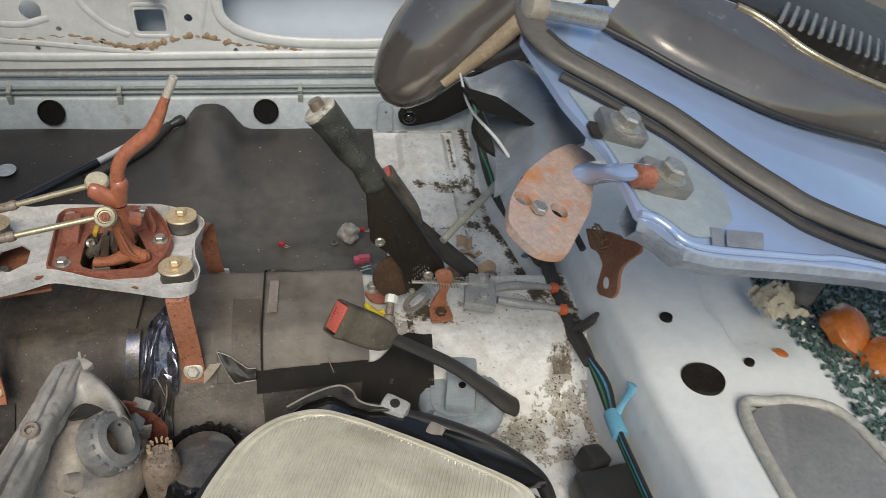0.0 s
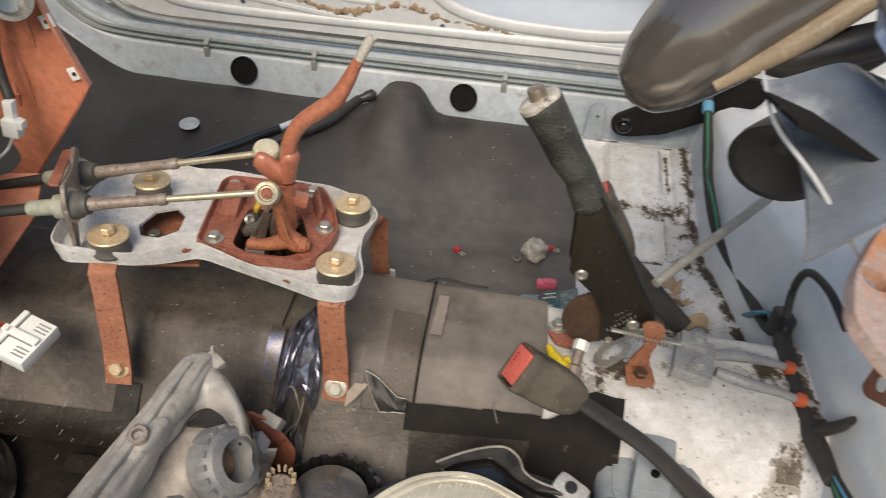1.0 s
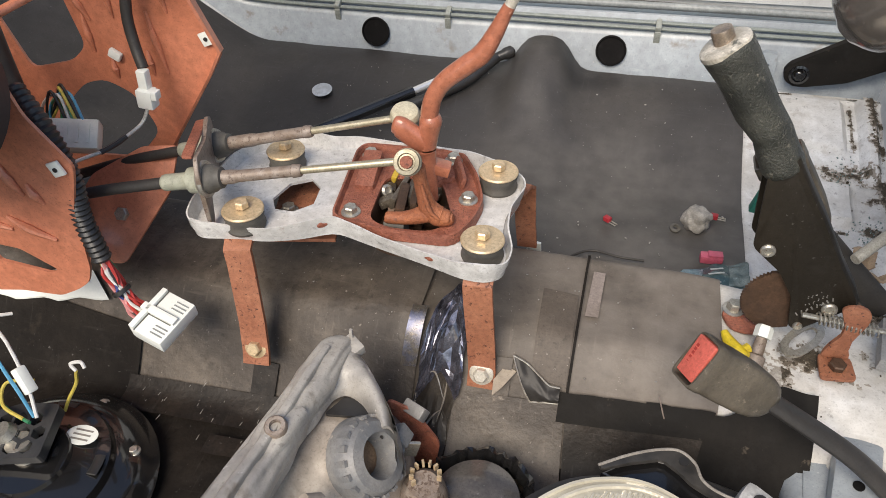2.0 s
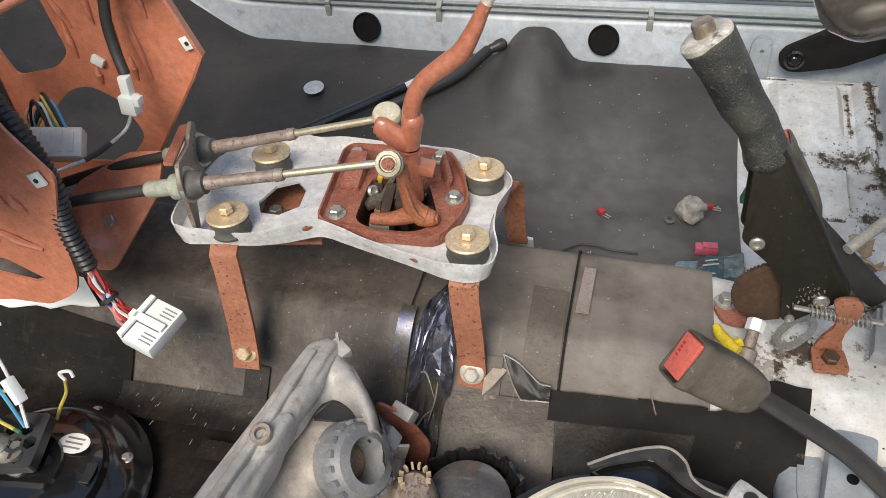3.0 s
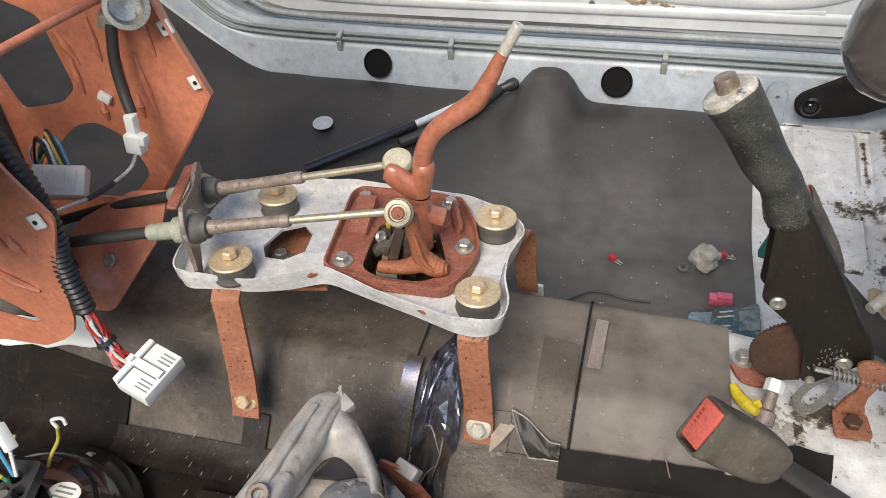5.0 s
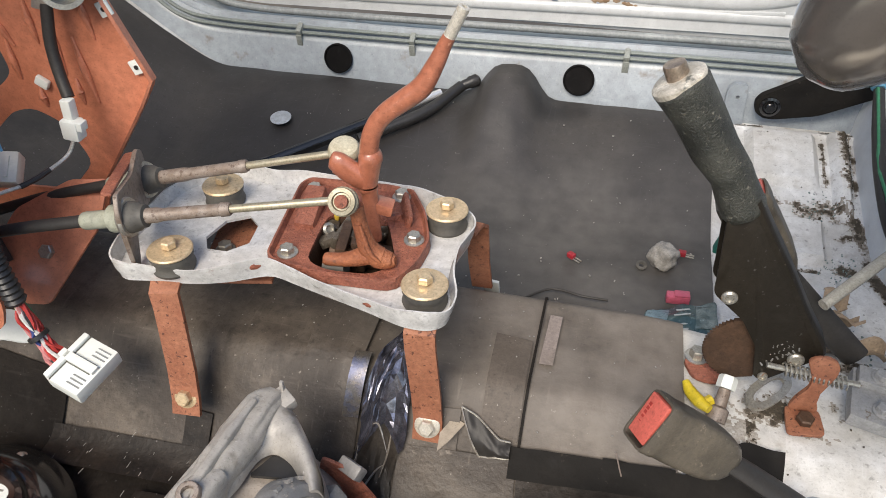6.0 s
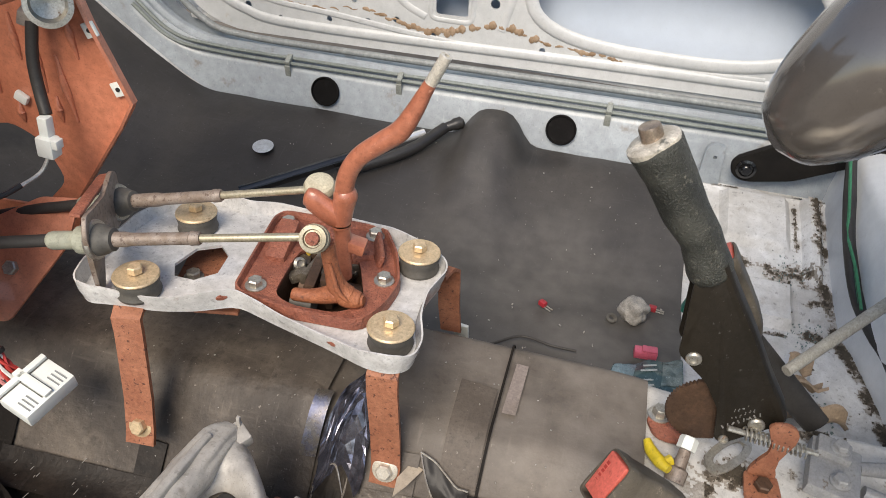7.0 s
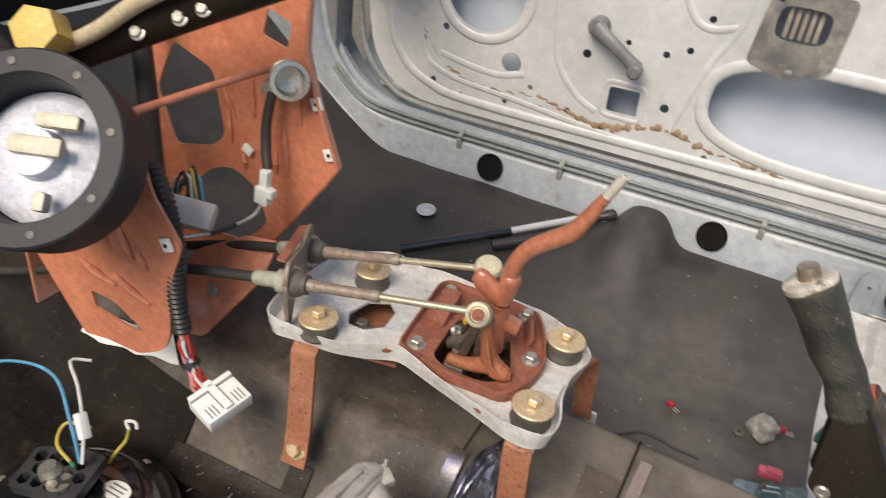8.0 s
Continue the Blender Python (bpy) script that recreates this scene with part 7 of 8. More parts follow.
def ridge(p):
    return 1.0 - 2.0 * abs(noise.noise(p))


def film_at(u, v):
    u, v = u + 0.05 * noise.noise(Vector((u * 9, v * 11, 31))), v + 0.03 * noise.noise(Vector((u * 9, v * 11, 57)))
    w = mixv(0.024, 0.027, step(0.55, 0.95, v))
    x = mixv(-0.115, -0.105, v) + (u - 0.5) * 2 * w + 0.006 * noise.noise(Vector((u * 3, v * 4, 9)))
    y = mixv(0.676, 0.812 - 0.05 * abs(2 * u - 1.25), v)
    k = 0.015 * ridge(Vector((u * 2.0 + v * 1.2, v * 2.6 - u, 2))) + 0.007 * ridge(Vector((u * 4.5 - v * 3, v * 4.6 + u * 2, 5)))
    return x, y, pan_z(x, y) + 0.005 + k * (0.16 + 0.84 * step(0.40, 0.80, v))


film = B()
sheet(film, 14, 26, lambda u, v: film_at(u, v * 0.58))
part("film_sheet", film, FOIL, film_t, "dark wrinkled film", smooth=False)
# silver film, the sky's blue reflection tinted into its base colour
film = B()
sheet(film, 13, 12, lambda u, v: tuple(Vector(film_at(0.12 + 0.88 * u, mixv(0.52, 1.0, v))) + Vector((0, 0, 0.002))))
part("silver_fold", film, material("sky_tinted_silver_film", (0.30, 0.30, 0.36), (0.08, 0.08, 0.10), 0.9, 45, 0.10, metal=0.8, bump=0.0), film_t, "silver crumpled fold with the sky's blue painted in", smooth=False)
# mirror flap, gold and blue reflections put into the base colour
film = B()
sheet(film, 6, 16, lambda u, v: (mixv(-0.1455, -0.1290, u) + 0.003 * v, mixv(0.746, 0.790, v), pan_z(-0.137, mixv(0.746, 0.790, v)) + 0.006 + 0.004 * math.sin(3.0 * v) + 0.002 * u))
part("mirror_flap", film, material("reflection_tinted_film", (0.33, 0.29, 0.23), (0.17, 0.18, 0.25), 0.9, 60, 0.26, metal=0.8, bump=0.0), film_t, "reflecting flap with gold and blue reflections painted in")
# pale tubes along the creases paint the glints of shiny film
GLINT = material("crease_glint", (0.60, 0.55, 0.46), (0.34, 0.30, 0.26), 0.8, 60, 0.22, metal=0.5)
for line_ in (((0.16, 0.62), (0.20, 0.50), (0.14, 0.36), (0.10, 0.22)), ((0.30, 0.62), (0.56, 0.52), (0.78, 0.44)), ((0.82, 0.40), (0.60, 0.30), (0.34, 0.16), (0.22, 0.06)), ((0.78, 0.60), (0.80, 0.46), (0.74, 0.30))):
    film = B()
    tube(film, [Vector(film_at(u_, v_)) + Vector((0, 0, 0.0012)) for u_, v_ in line_], [0.0003] + [0.0011] * (len(line_) - 2) + [0.0003], 6, 6)
    part("crease", film, GLINT, film_t, "pale line painting a crease's glint")
bm = B()
prism(bm, [(-0.050, 0.742), (-0.042, 0.762), (-0.030, 0.757), (-0.040, 0.735), (-0.048, 0.722)], 0.0012, FLAT(0.068), 0)
solid("torn_paper", bm, material("kraft_paper", (0.52, 0.44, 0.34), rough=0.7), "torn pale paper scrap by the leg bolt", "paper scrap")

# lower edge of the tunnel mat, folded up and away
bm = B()


fold_top = [Vector((-0.035, 0.766, 0.081)), Vector((-0.019, 0.762, 0.0765)), Vector((0.0023, 0.750, 0.065)), Vector((0.0139, 0.748, 0.066))]
fold_low = [Vector((-0.0132, 0.740, 0.048)), Vector((0.0141, 0.738, 0.0553))]


def fold_at(u, v):
    k_ = min(2.999, u * 3)
    i_, f_ = int(k_), k_ - int(k_)
    a_, b_ = fold_top[i_].lerp(fold_top[i_ + 1], f_), fold_low[0].lerp(fold_low[1], u)
    p_ = a_.lerp(b_, v)
    return p_.x, p_.y - 0.005 * math.sin(math.pi * v), p_.z + 0.0015 * noise.noise(Vector((u * 5, v * 4, 0)))


sheet(bm, 30, 16, fold_at, 0.0012)
flap = solid("folded_mat_edge", bm, DARK_SHEET, "folded black flap at the lower edge of the tunnel mat", "mat edge")
# pale tubes round the flap paint the highlight on its edges
for line_ in ([(0.0, v_ / 6) for v_ in range(7)], [(u_ / 6, 0.0) for u_ in range(7)], [(u_ / 6, 1.0) for u_ in range(7)]):
    bm = B()
    tube(bm, [Vector(fold_at(u_, v_)) + Vector((0, -0.0006, 0.0008)) for u_, v_ in line_], 0.0009, 6, 3)
    part("bright_edge", bm, GLINT, flap, "pale line painting the folded edge's highlight")
for pts_ in ([(0.105, 0.752, 0.075), (0.115, 0.742, 0.050), (0.130, 0.738, 0.022), (0.128, 0.735, 0.012)], [(0.128, 0.735, 0.012), (0.142, 0.742, 0.020), (0.155, 0.755, 0.028)]):
    bm = B()
    tube(bm, pts_, 0.0007, 6, 5)
    solid("frayed_edge", bm, TAPE_PALE, "frayed pale torn edge of the mat", "mat edge", "frayed edges")
bm = B()
sheet(bm, 30, 24, lambda u, v: (mixv(0.095, 0.246, u), mixv(0.560, 0.752 + 0.028 * step(0.45, 0.8, u), v), pan_z(mixv(0.095, 0.246, u), mixv(0.560, 0.752 + 0.028 * step(0.45, 0.8, u), v)) + 0.002 + 0.002 * noise.noise(Vector((u * 7, v * 7, 1)))), 0.001)
solid("black_sheet", bm, MATT_BLACK, "matt black plastic sheet on the floor", "plastic sheet")

# ---- round the handbrake ----
DULL_GREY = material("dull_grey_metal", (0.27, 0.275, 0.28), (0.38, 0.375, 0.36), 0.7, 40, 0.45, metal=0.2, bump=0.2, spots=(0.14, 0.11, 0.08), spot_scale=90, spot_edge=0.62)
link_t = thing("cable_equaliser", (0.33, 0.84, 0.084), "dull grey brake cable equaliser block with bolts", "brake equaliser")
bm = B()
em = Matrix.Translation((0.322, 0.838, 0.100)) @ pose(0, 0, 0, 0, 4, -12)
local_box(bm, em, (0, 0, 0), (0.044, 0.062, 0.014), 0.003)
local_box(bm, em, (-0.004, 0.018, 0.009), (0.030, 0.022, 0.010), 0.003)
part("body", bm, DULL_GREY, link_t)
for p_ in ((0.004, -0.016, 0.008), (0.0, 0.018, 0.014)):
    bm = B()
    hex_bolt(bm, em @ Vector(p_), (0, 0, 1), 0.007, 0.005, 0.009)
    part("bolt", bm, DULL_GREY, link_t)
for dy in (0.012, -0.014):
    bm = B()
    tube(bm, [(0.345, 0.838 + dy, 0.100), (0.38, 0.842 + dy * 1.6, 0.094), (0.42, 0.845 + dy * 1.8, 0.086), (0.458, 0.848 + dy * 2, 0.075)], [0.006, 0.007, 0.005, 0.005], 10)
    part("cable", bm, DULL_GREY, link_t, "grey brake cable")
    bm = B()
    lathe(bm, (0.438, 0.846 + dy * 1.9, 0.081), (1, 0, -0.2), [(0.006, 0), (0.0085, 0.002), (0.0085, 0.010), (0.006, 0.012)], 14)
    part("grommet", bm, material("orange_grommet%d" % int(dy > 0), (0.72, 0.14, 0.05), rough=0.45), link_t, "orange cable grommet")
bm = B()
holed_plate(bm, ellipse(0.235, 0.845, 0.029, 0.0125, 28, 2.4), [ellipse(0.235, 0.845, 0.021, 0.0058, 24, 2.4)], 0.0035, Matrix.Translation((0.231, 0.830, 0.100)) @ pose(0, 0, 0, 14, 0, 50) @ Matrix.Translation((-0.235, -0.845, 0)))
solid("slotted_link", bm, ZINC, "slotted zinc link beside the handbrake", "link", smooth=False)
bm = B()
tube(bm, [(0.160, 0.826, 0.100), (0.164, 0.817, 0.098), (0.172, 0.806, 0.098), (0.180, 0.798, 0.099)], [0.0035, 0.0055, 0.006, 0.004], 10)
tube(bm, [(0.172, 0.803, 0.097), (0.182, 0.810, 0.099)], [0.004, 0.005], 8)
solid("yellow_clip", bm, material("yellow_plastic", (0.75, 0.56, 0.03), rough=0.35), "bright yellow plastic clip beside the buckle", "clip")
screw_t = thing("cable_adjuster", (0.214, 0.825, 0.09), "zinc cable adjuster screw with a pale nylon nut", "adjuster screw")
bm = B()
lathe(bm, (0.187, 0.797, 0.086), (0.20, 0.75, 0.60), [(0.009, 0), (0.0092, 0.012), (0.006, 0.014), (0.0052, 0.030)], 14)
part("screw", bm, SLEEVE, screw_t)
bm = B()
lathe(bm, (0.193, 0.820, 0.105), (0.20, 0.75, 0.60), [(0.0085, 0), (0.0085, 0.010), (0.007, 0.012)], 6)
part("nut", bm, WHITE_PLASTIC, screw_t, "pale nylon nut")
bm = B()
prism(bm, round_outline([(0.160, 0.862), (0.180, 0.885), (0.196, 0.868), (0.206, 0.845), (0.185, 0.838), (0.168, 0.842)], 0.005, 3), 0.004, FLAT(0.088), 0.001)
solid("pivot_plate", bm, CAST_RUST, "rusty floor plate under the handbrake", "plate")
bm = B()
hex_bolt(bm, (0.172, 0.868, 0.092), (0, 0, 1), 0.0075, 0.008, 0.011)
solid("floor_bolt", bm, ZINC, "bright zinc hex bolt in the floor plate", "bolt")
# stamped code on the lever side, worn past reading
bm = B()
for k in range(8):
    box(bm, (0.2195 + k * 0.0036, HY - 0.0144, 0.1275 + k * 0.0034), (0.0012, 0.0008, 0.0036), (0, -40 + 25 * (k % 3), 0))
for k in range(18):
    box(bm, (0.2240 + 0.0030 * (k % 6), HY - 0.0144, 0.1405 + 0.0026 * (k // 3) + 0.0016 * (k % 4)), (0.0008 + 0.0005 * (k % 3), 0.0008, 0.0006), (0, 37 * (k % 5), 0))
part("stamped_code", bm, material("worn_stamp_white", (0.34, 0.33, 0.31), (0.12, 0.115, 0.10), 0.9, 240, 0.6), plate_a, "worn white stamped code")

# buckle of the other seat, behind the lever
buckle_b = belt_buckle((0.31, 0.92, 0.08), "black seat belt buckle leaning behind the handbrake", (0.1815, 0.920, 0.2440), (0.547, 0.0, -0.837), (0.837, 0.0, 0.547), 1.10)
bm = B()
tube(bm, [(0.226, 0.920, 0.176), (0.255, 0.920, 0.145), (0.290, 0.918, 0.112), (0.326, 0.915, 0.080)], [0.012, 0.014, 0.014, 0.013], 14, 6, 0.5, (0, -1, 0.2))
part("stalk", bm, CABLE_RUBBER, buckle_b, "black sleeved stalk")
bm = B()
box(bm, (0.186, 0.952, 0.168), (0.016, 0.010, 0.026), (10, 10, 0), 0.002)
solid("green_plug", bm, material("green_plastic", (0.02, 0.22, 0.16), rough=0.4), "small green plastic plug behind the lever", "plug")
bm = B()
tube(bm, [(0.275, 0.905, 0.147), (0.36, 0.985, 0.182), (0.44, 1.06, 0.214)], [0.0055, 0.006, 0.0065], 12, 4)
solid("pale_stick", bm, material("weathered_stick", (0.46, 0.44, 0.38), (0.34, 0.32, 0.27), 0.7, 60, 0.6, bump=0.4), "pale weathered stick leaning against the lever", "stick")
# paper and cardboard scraps and broken glass on the bare floor
random.seed(8)
SCRAP = material("brown_cardboard", (0.42, 0.32, 0.22), (0.33, 0.25, 0.17), 0.6, 40, 0.8, bump=0.3)
for k, (x, y, s, tz) in enumerate(((0.335, 1.01, 0.045, 10), (0.355, 1.04, 0.035, 60), (0.322, 0.985, 0.030, -30), (0.375, 0.995, 0.03, 30), (0.35, 1.075, 0.028, 80))):
    bm = B()
    sheet(bm, 8, 6, lambda u, v: (x + s * (u - 0.5), y + s * 0.6 * (v - 0.5), 0.014 + 0.02 * abs(math.sin(3 * u + k)) * 0.6 + 0.008 * math.sin(5 * v + k)), 0.001)
    ob = solid("paper_scrap", bm, SCRAP, "crumpled brown paper scrap on the bare floor", "paper scrap", "paper scraps")
GLASS = material("green_glass_crumb", (0.10, 0.19, 0.165), (0.20, 0.30, 0.27), 0.8, 200, 0.06, bump=0.0, transmission=0.5)
DIRT = material("dark_soil", (0.050, 0.040, 0.027), (0.10, 0.082, 0.058), 0.8, 80, 0.9, bump=0.7, bump_scale=400)
SOIL_DRIFT = material("dry_soil", (0.24, 0.205, 0.16), (0.10, 0.080, 0.060), 0.9, 70, 0.9, bump=0.6, bump_scale=400)


def floor_top(x, y):
    """Upper face of the bare floor pan."""
    return pan_z(x, y) - 0.010 + 0.0015 * noise.noise(Vector((x * 7, y * 7, 1.3))) + 0.0005 * noise.noise(Vector((x * 23, y * 23, 4.1)))


def crumbs(name, spots, mat_, label, category):
    """Many small broken lumps (x, y, z, size) joined in one mesh."""
    unit = np.array([(-1, -1, -1), (1, -1, -1), (1, 1, -1), (-1, 1, -1), (-0.7, -0.8, 1), (0.9, -0.6, 0.8), (0.7, 0.8, 1), (-0.8, 0.6, 0.9)]) * 0.5
    quads = np.array([(0, 3, 2, 1), (4, 5, 6, 7), (0, 1, 5, 4), (1, 2, 6, 5), (2, 3, 7, 6), (3, 0, 4, 7)])
    vs, fs = [], []
    for k, (x, y, z, s) in enumerate(spots):
        r_ = np.array(Euler((random.uniform(0, 3), random.uniform(0, 3), random.uniform(0, 6))).to_matrix())
        vs.append((unit * (s * random.uniform(1, 2), s * random.uniform(0.8, 1.3), s)) @ r_.T + (x, y, z))
        fs.append(quads + 8 * k)
    me = bpy.data.meshes.new(name)
    me.from_pydata(np.concatenate(vs).tolist(), [], np.concatenate(fs).tolist())
    me.materials.append(mat_)
    return tagged(new(name, me), label, category, kind="stuff")


def kick_line(y):
    return 0.462 - 0.055 * step(0.88, 1.36, y)


# grime: runs along the stampings (x, y, half length x, half length y) and patches, with ragged outlines
RUNS = ((0.3705, 1.355, 0.005, 0.075), (0.320, 1.276, 0.055, 0.010), (0.325, 1.160, 0.070, 0.007), (0.357, 1.268, 0.036, 0.028), (0.398, 1.418, 0.030, 0.012), (0.385, 1.165, 0.040, 0.022), (0.352, 1.030, 0.060, 0.022), (0.400, 1.230, 0.022, 0.014),
        (0.345, 0.945, 0.070, 0.012), (0.420, 0.860, 0.035, 0.030), (0.380, 0.690, 0.045, 0.030), (0.410, 0.640, 0.030, 0.030), (0.330, 0.660, 0.020, 0.020), (0.215, 0.790, 0.020, 0.022), (0.300, 0.955, 0.050, 0.010), (0.325, 0.905, 0.030, 0.016), (0.270, 1.415, 0.030, 0.006), (0.365, 0.665, 0.090, 0.060), (0.430, 0.700, 0.035, 0.110), (0.300, 0.640, 0.060, 0.030), (0.250, 0.830, 0.050, 0.030))


def grime_at(x, y):
    best = 1.0 - abs(x - kick_line(y) + 0.006) / 0.016
    for cx_, cy_, rx_, ry_ in RUNS:
        best = max(best, 1.0 - math.hypot((x - cx_) / rx_, (y - cy_) / ry_))
    p_ = Vector((x, y, 0.3))
    return min(best, 0.75) - 0.42 + 0.75 * noise.noise(p_ * 55) + 0.50 * noise.noise(p_ * 140) + 0.35 * noise.noise(p_ * 330)


def grime(name, x0, x1, y0, y1, cell, level, lift, mat_, label):
    nx_, ny_ = int((x1 - x0) / cell), int((y1 - y0) / cell)
    index, vs, fs = {}, [], []

    def vert(i, j):
        if (i, j) not in index:
            x, y = x0 + i * cell + random.uniform(-0.3, 0.3) * cell, y0 + j * cell + random.uniform(-0.3, 0.3) * cell
            index[i, j] = len(vs)
            vs.append((x, y, floor_top(x, y) + lift + random.uniform(0, 0.0005)))
        return index[i, j]
    for i in range(nx_):
        for j in range(ny_):
            if grime_at(x0 + (i + 0.5) * cell, y0 + (j + 0.5) * cell) > level:
                fs.append((vert(i, j), vert(i + 1, j), vert(i + 1, j + 1), vert(i, j + 1)))
    me = bpy.data.meshes.new(name)
    me.from_pydata(vs, [], fs)
    me.materials.append(mat_)
    return tagged(new(name, me), label, "soil", kind="stuff")


grime("dust_film", 0.185, 0.470, 0.58, 1.43, 0.0022, 0.03, 0.0006, material("thin_brown_dust", (0.47, 0.44, 0.395), (0.33, 0.295, 0.25), 0.9, 50, 0.7, bump=0.3, scuff=1.0), "thin grey-brown dust over the bare floor")
grime("soil_film", 0.215, 0.470, 0.74, 1.43, 0.0017, 0.25, 0.0010, SOIL_DRIFT, "dry brown soil caked on the bare floor")
grime("dark_soil", 0.215, 0.470, 0.76, 1.43, 0.0017, 0.47, 0.0016, DIRT, "dark damp soil in the floor stampings")
spots_ = []
while len(spots_) < 1500:
    x, y = random.uniform(0.215, 0.46), random.uniform(0.58, 1.42)
    if grime_at(x, y) > 0.12 or random.random() < 0.010:
        s = random.uniform(0.0005, 0.0016) * (1.8 if random.random() < 0.05 else 1.0)
        spots_.append((x, y, floor_top(x, y) + 0.0012, s))
crumbs("soil_crumbs", spots_, DIRT, "dark soil crumbs on the bare floor", "soil")
spots_ = []
for k in range(260):
    a, r = random.uniform(0, 6.28), random.random() ** 0.6
    c = random.choice(((0.357, 1.268, 0.034), (0.385, 1.170, 0.032), (0.37, 1.15, 0.03), (0.36, 1.02, 0.04)))
    x, y = c[0] + r * c[2] * math.cos(a), c[1] + r * c[2] * math.sin(a)
    spots_.append((x, y, floor_top(x, y) + 0.0015, random.uniform(0.0006, 0.0017)))
crumbs("glass_crumbs", spots_, material("pale_glass_crumb", (0.40, 0.50, 0.48), (0.22, 0.32, 0.30), 0.9, 300, 0.08, bump=0.0, transmission=0.3), "scattered greenish broken glass crumbs on the floor", "broken glass")

# belt anchor strap on the sill
anchor = thing("belt_anchor", (0.304, 1.43, 0.07), "black seat belt anchor strap bolted to the sill", "belt anchor")
bm = B()
prism(bm, round_outline([(0.268, 0.088), (0.270, 0.104), (0.284, 0.113), (0.320, 0.135), (0.359, 0.160), (0.46, 0.205), (0.52, 0.20), (0.50, 0.155), (0.423, 0.118), (0.358, 0.084), (0.297, 0.071), (0.277, 0.074)], 0.010, 4), 0.012, upright(1.414), 0.003)
part("strap", bm, MATT_BLACK, anchor)
bm = B()
lathe(bm, (0.290, 1.414, 0.092), (0, -1, 0.05), [(0.015, 0), (0.015, 0.003), (0.011, 0.004), (0.009, 0.002)], 20)
hex_bolt(bm, (0.290, 1.412, 0.092), (0, -1, 0.05), 0.008, 0.005, 0)
part("bolt", bm, GLOSS_BLACK, anchor, "black bolt head")

# seat rail mount on the near floor
mount = thing("seat_mount", (0.275, 0.73, -0.008), "white painted pressed seat mount on the floor", "seat mount")
bm = B()
holed_plate(bm, round_outline([(0.236, 0.690), (0.244, 0.765), (0.30, 0.775), (0.325, 0.735), (0.312, 0.680), (0.26, 0.672)], 0.016, 4), [ellipse(0.266, 0.741, 0.0048, 0.0048, 12), ellipse(0.262, 0.712, 0.0048, 0.0048, 12), ellipse(0.285, 0.70, 0.007, 0.005, 12)], 0.003, FLAT(0.030))
part("pad", bm, WHITE_PAINT, mount, smooth=False)
bm = B()
box(bm, (0.280, 0.722, 0.040), (0.040, 0.086, 0.022), (4, 0, -12), 0.006)
chan = part("channel", bm, WHITE_PAINT, mount, "raised seat mount channel")
for px_, py_ in ((0.286, 0.742), (0.279, 0.712)):
    bm = B()
    lathe(bm, (px_, py_, 0.0505), (0, 0.06, 1), [(0.0050, -0.002), (0.0050, 0.0012), (0.0, 0.0012)], 14)
    part("bolt_hole", bm, BLACK_HOLE, chan, "dark bolt hole")
bm = B()
tube(bm, [(0.240, 0.69, 0.014), (0.246, 0.763, 0.014), (0.30, 0.772, 0.014), (0.322, 0.735, 0.014), (0.31, 0.68, 0.014), (0.26, 0.674, 0.014), (0.241, 0.688, 0.014)], 0.018, 10, 6)
part("skirt", bm, WHITE_PAINT, mount)

bm = B()
box(bm, (0.432, 0.545, 0.018), (0.075, 0.060, 0.045), (0, 0, 8), 0.006)
box(bm, (0.424, 0.592, 0.030), (0.034, 0.030, 0.030), (0, 20, 20), 0.006)
solid("control_box", bm, BLACK_PLASTIC, "black plastic control box on the floor", "control box")

# harness along the kick-up with clips and blue ties
loom2 = thing("floor_harness", (0.455, 0.75, 0.06), "black taped wiring harness along the floor kick-up", "wiring harness")
bm = B()
tube(bm, [(0.452, 0.930, 0.075), (0.450, 0.896, 0.070), (0.448, 0.82, 0.066), (0.452, 0.76, 0.070), (0.453, 0.719, 0.072)], [0.011, 0.012, 0.012, 0.011, 0.009], 12)
part("taped_run", bm, CABLE_RUBBER, loom2)
for k, cname in enumerate(("black", "green", "black", "cyan", "black")):
    bm = B()
    tube(bm, [(0.453, 0.722, 0.070 + 0.003 * k), (0.453 + 0.002 * k, 0.67, 0.066 + 0.004 * k), (0.452, 0.605, 0.062 + 0.004 * k), (0.453, 0.546, 0.060 + 0.004 * k), (0.454, 0.46, 0.06 + 0.004 * k), (0.454, 0.30, 0.055 + 0.004 * k)], 0.0026, 7)
    part("wire", bm, WIRES[cname], loom2, cname + " wire")
BLUE_TAPE = material("blue_tape", (0.10, 0.30, 0.44), (0.16, 0.38, 0.52), 0.5, 60, 0.5)
bm = B()
lathe(bm, (0.453, 0.612, 0.071), (0, 1, 0.05), [(0.0100, -0.018), (0.0108, -0.016), (0.0108, 0.016), (0.0100, 0.018)], 14)
tube(bm, [(0.456, 0.622, 0.078), (0.464, 0.628, 0.092), (0.472, 0.632, 0.108), (0.474, 0.634, 0.116)], [0.005, 0.004, 0.006, 0.009], 10, 5, 0.4)
part("blue_tie", bm, BLUE_TAPE, loom2, "blue tape tie")
bm = B()
box(bm, (0.452, 0.945, 0.085), (0.020, 0.030, 0.030), (0, 0, 10), 0.004)
part("clip", bm, BLACK_PLASTIC, loom2, "black harness clip")
bm = B()
tube(bm, [(0.456, 0.78, 0.078), (0.462, 0.765, 0.105), (0.466, 0.76, 0.120)], [0.014, 0.013, 0.008], 12, 5, 0.5)
part("branch", bm, CABLE_RUBBER, loom2)
bm = B()
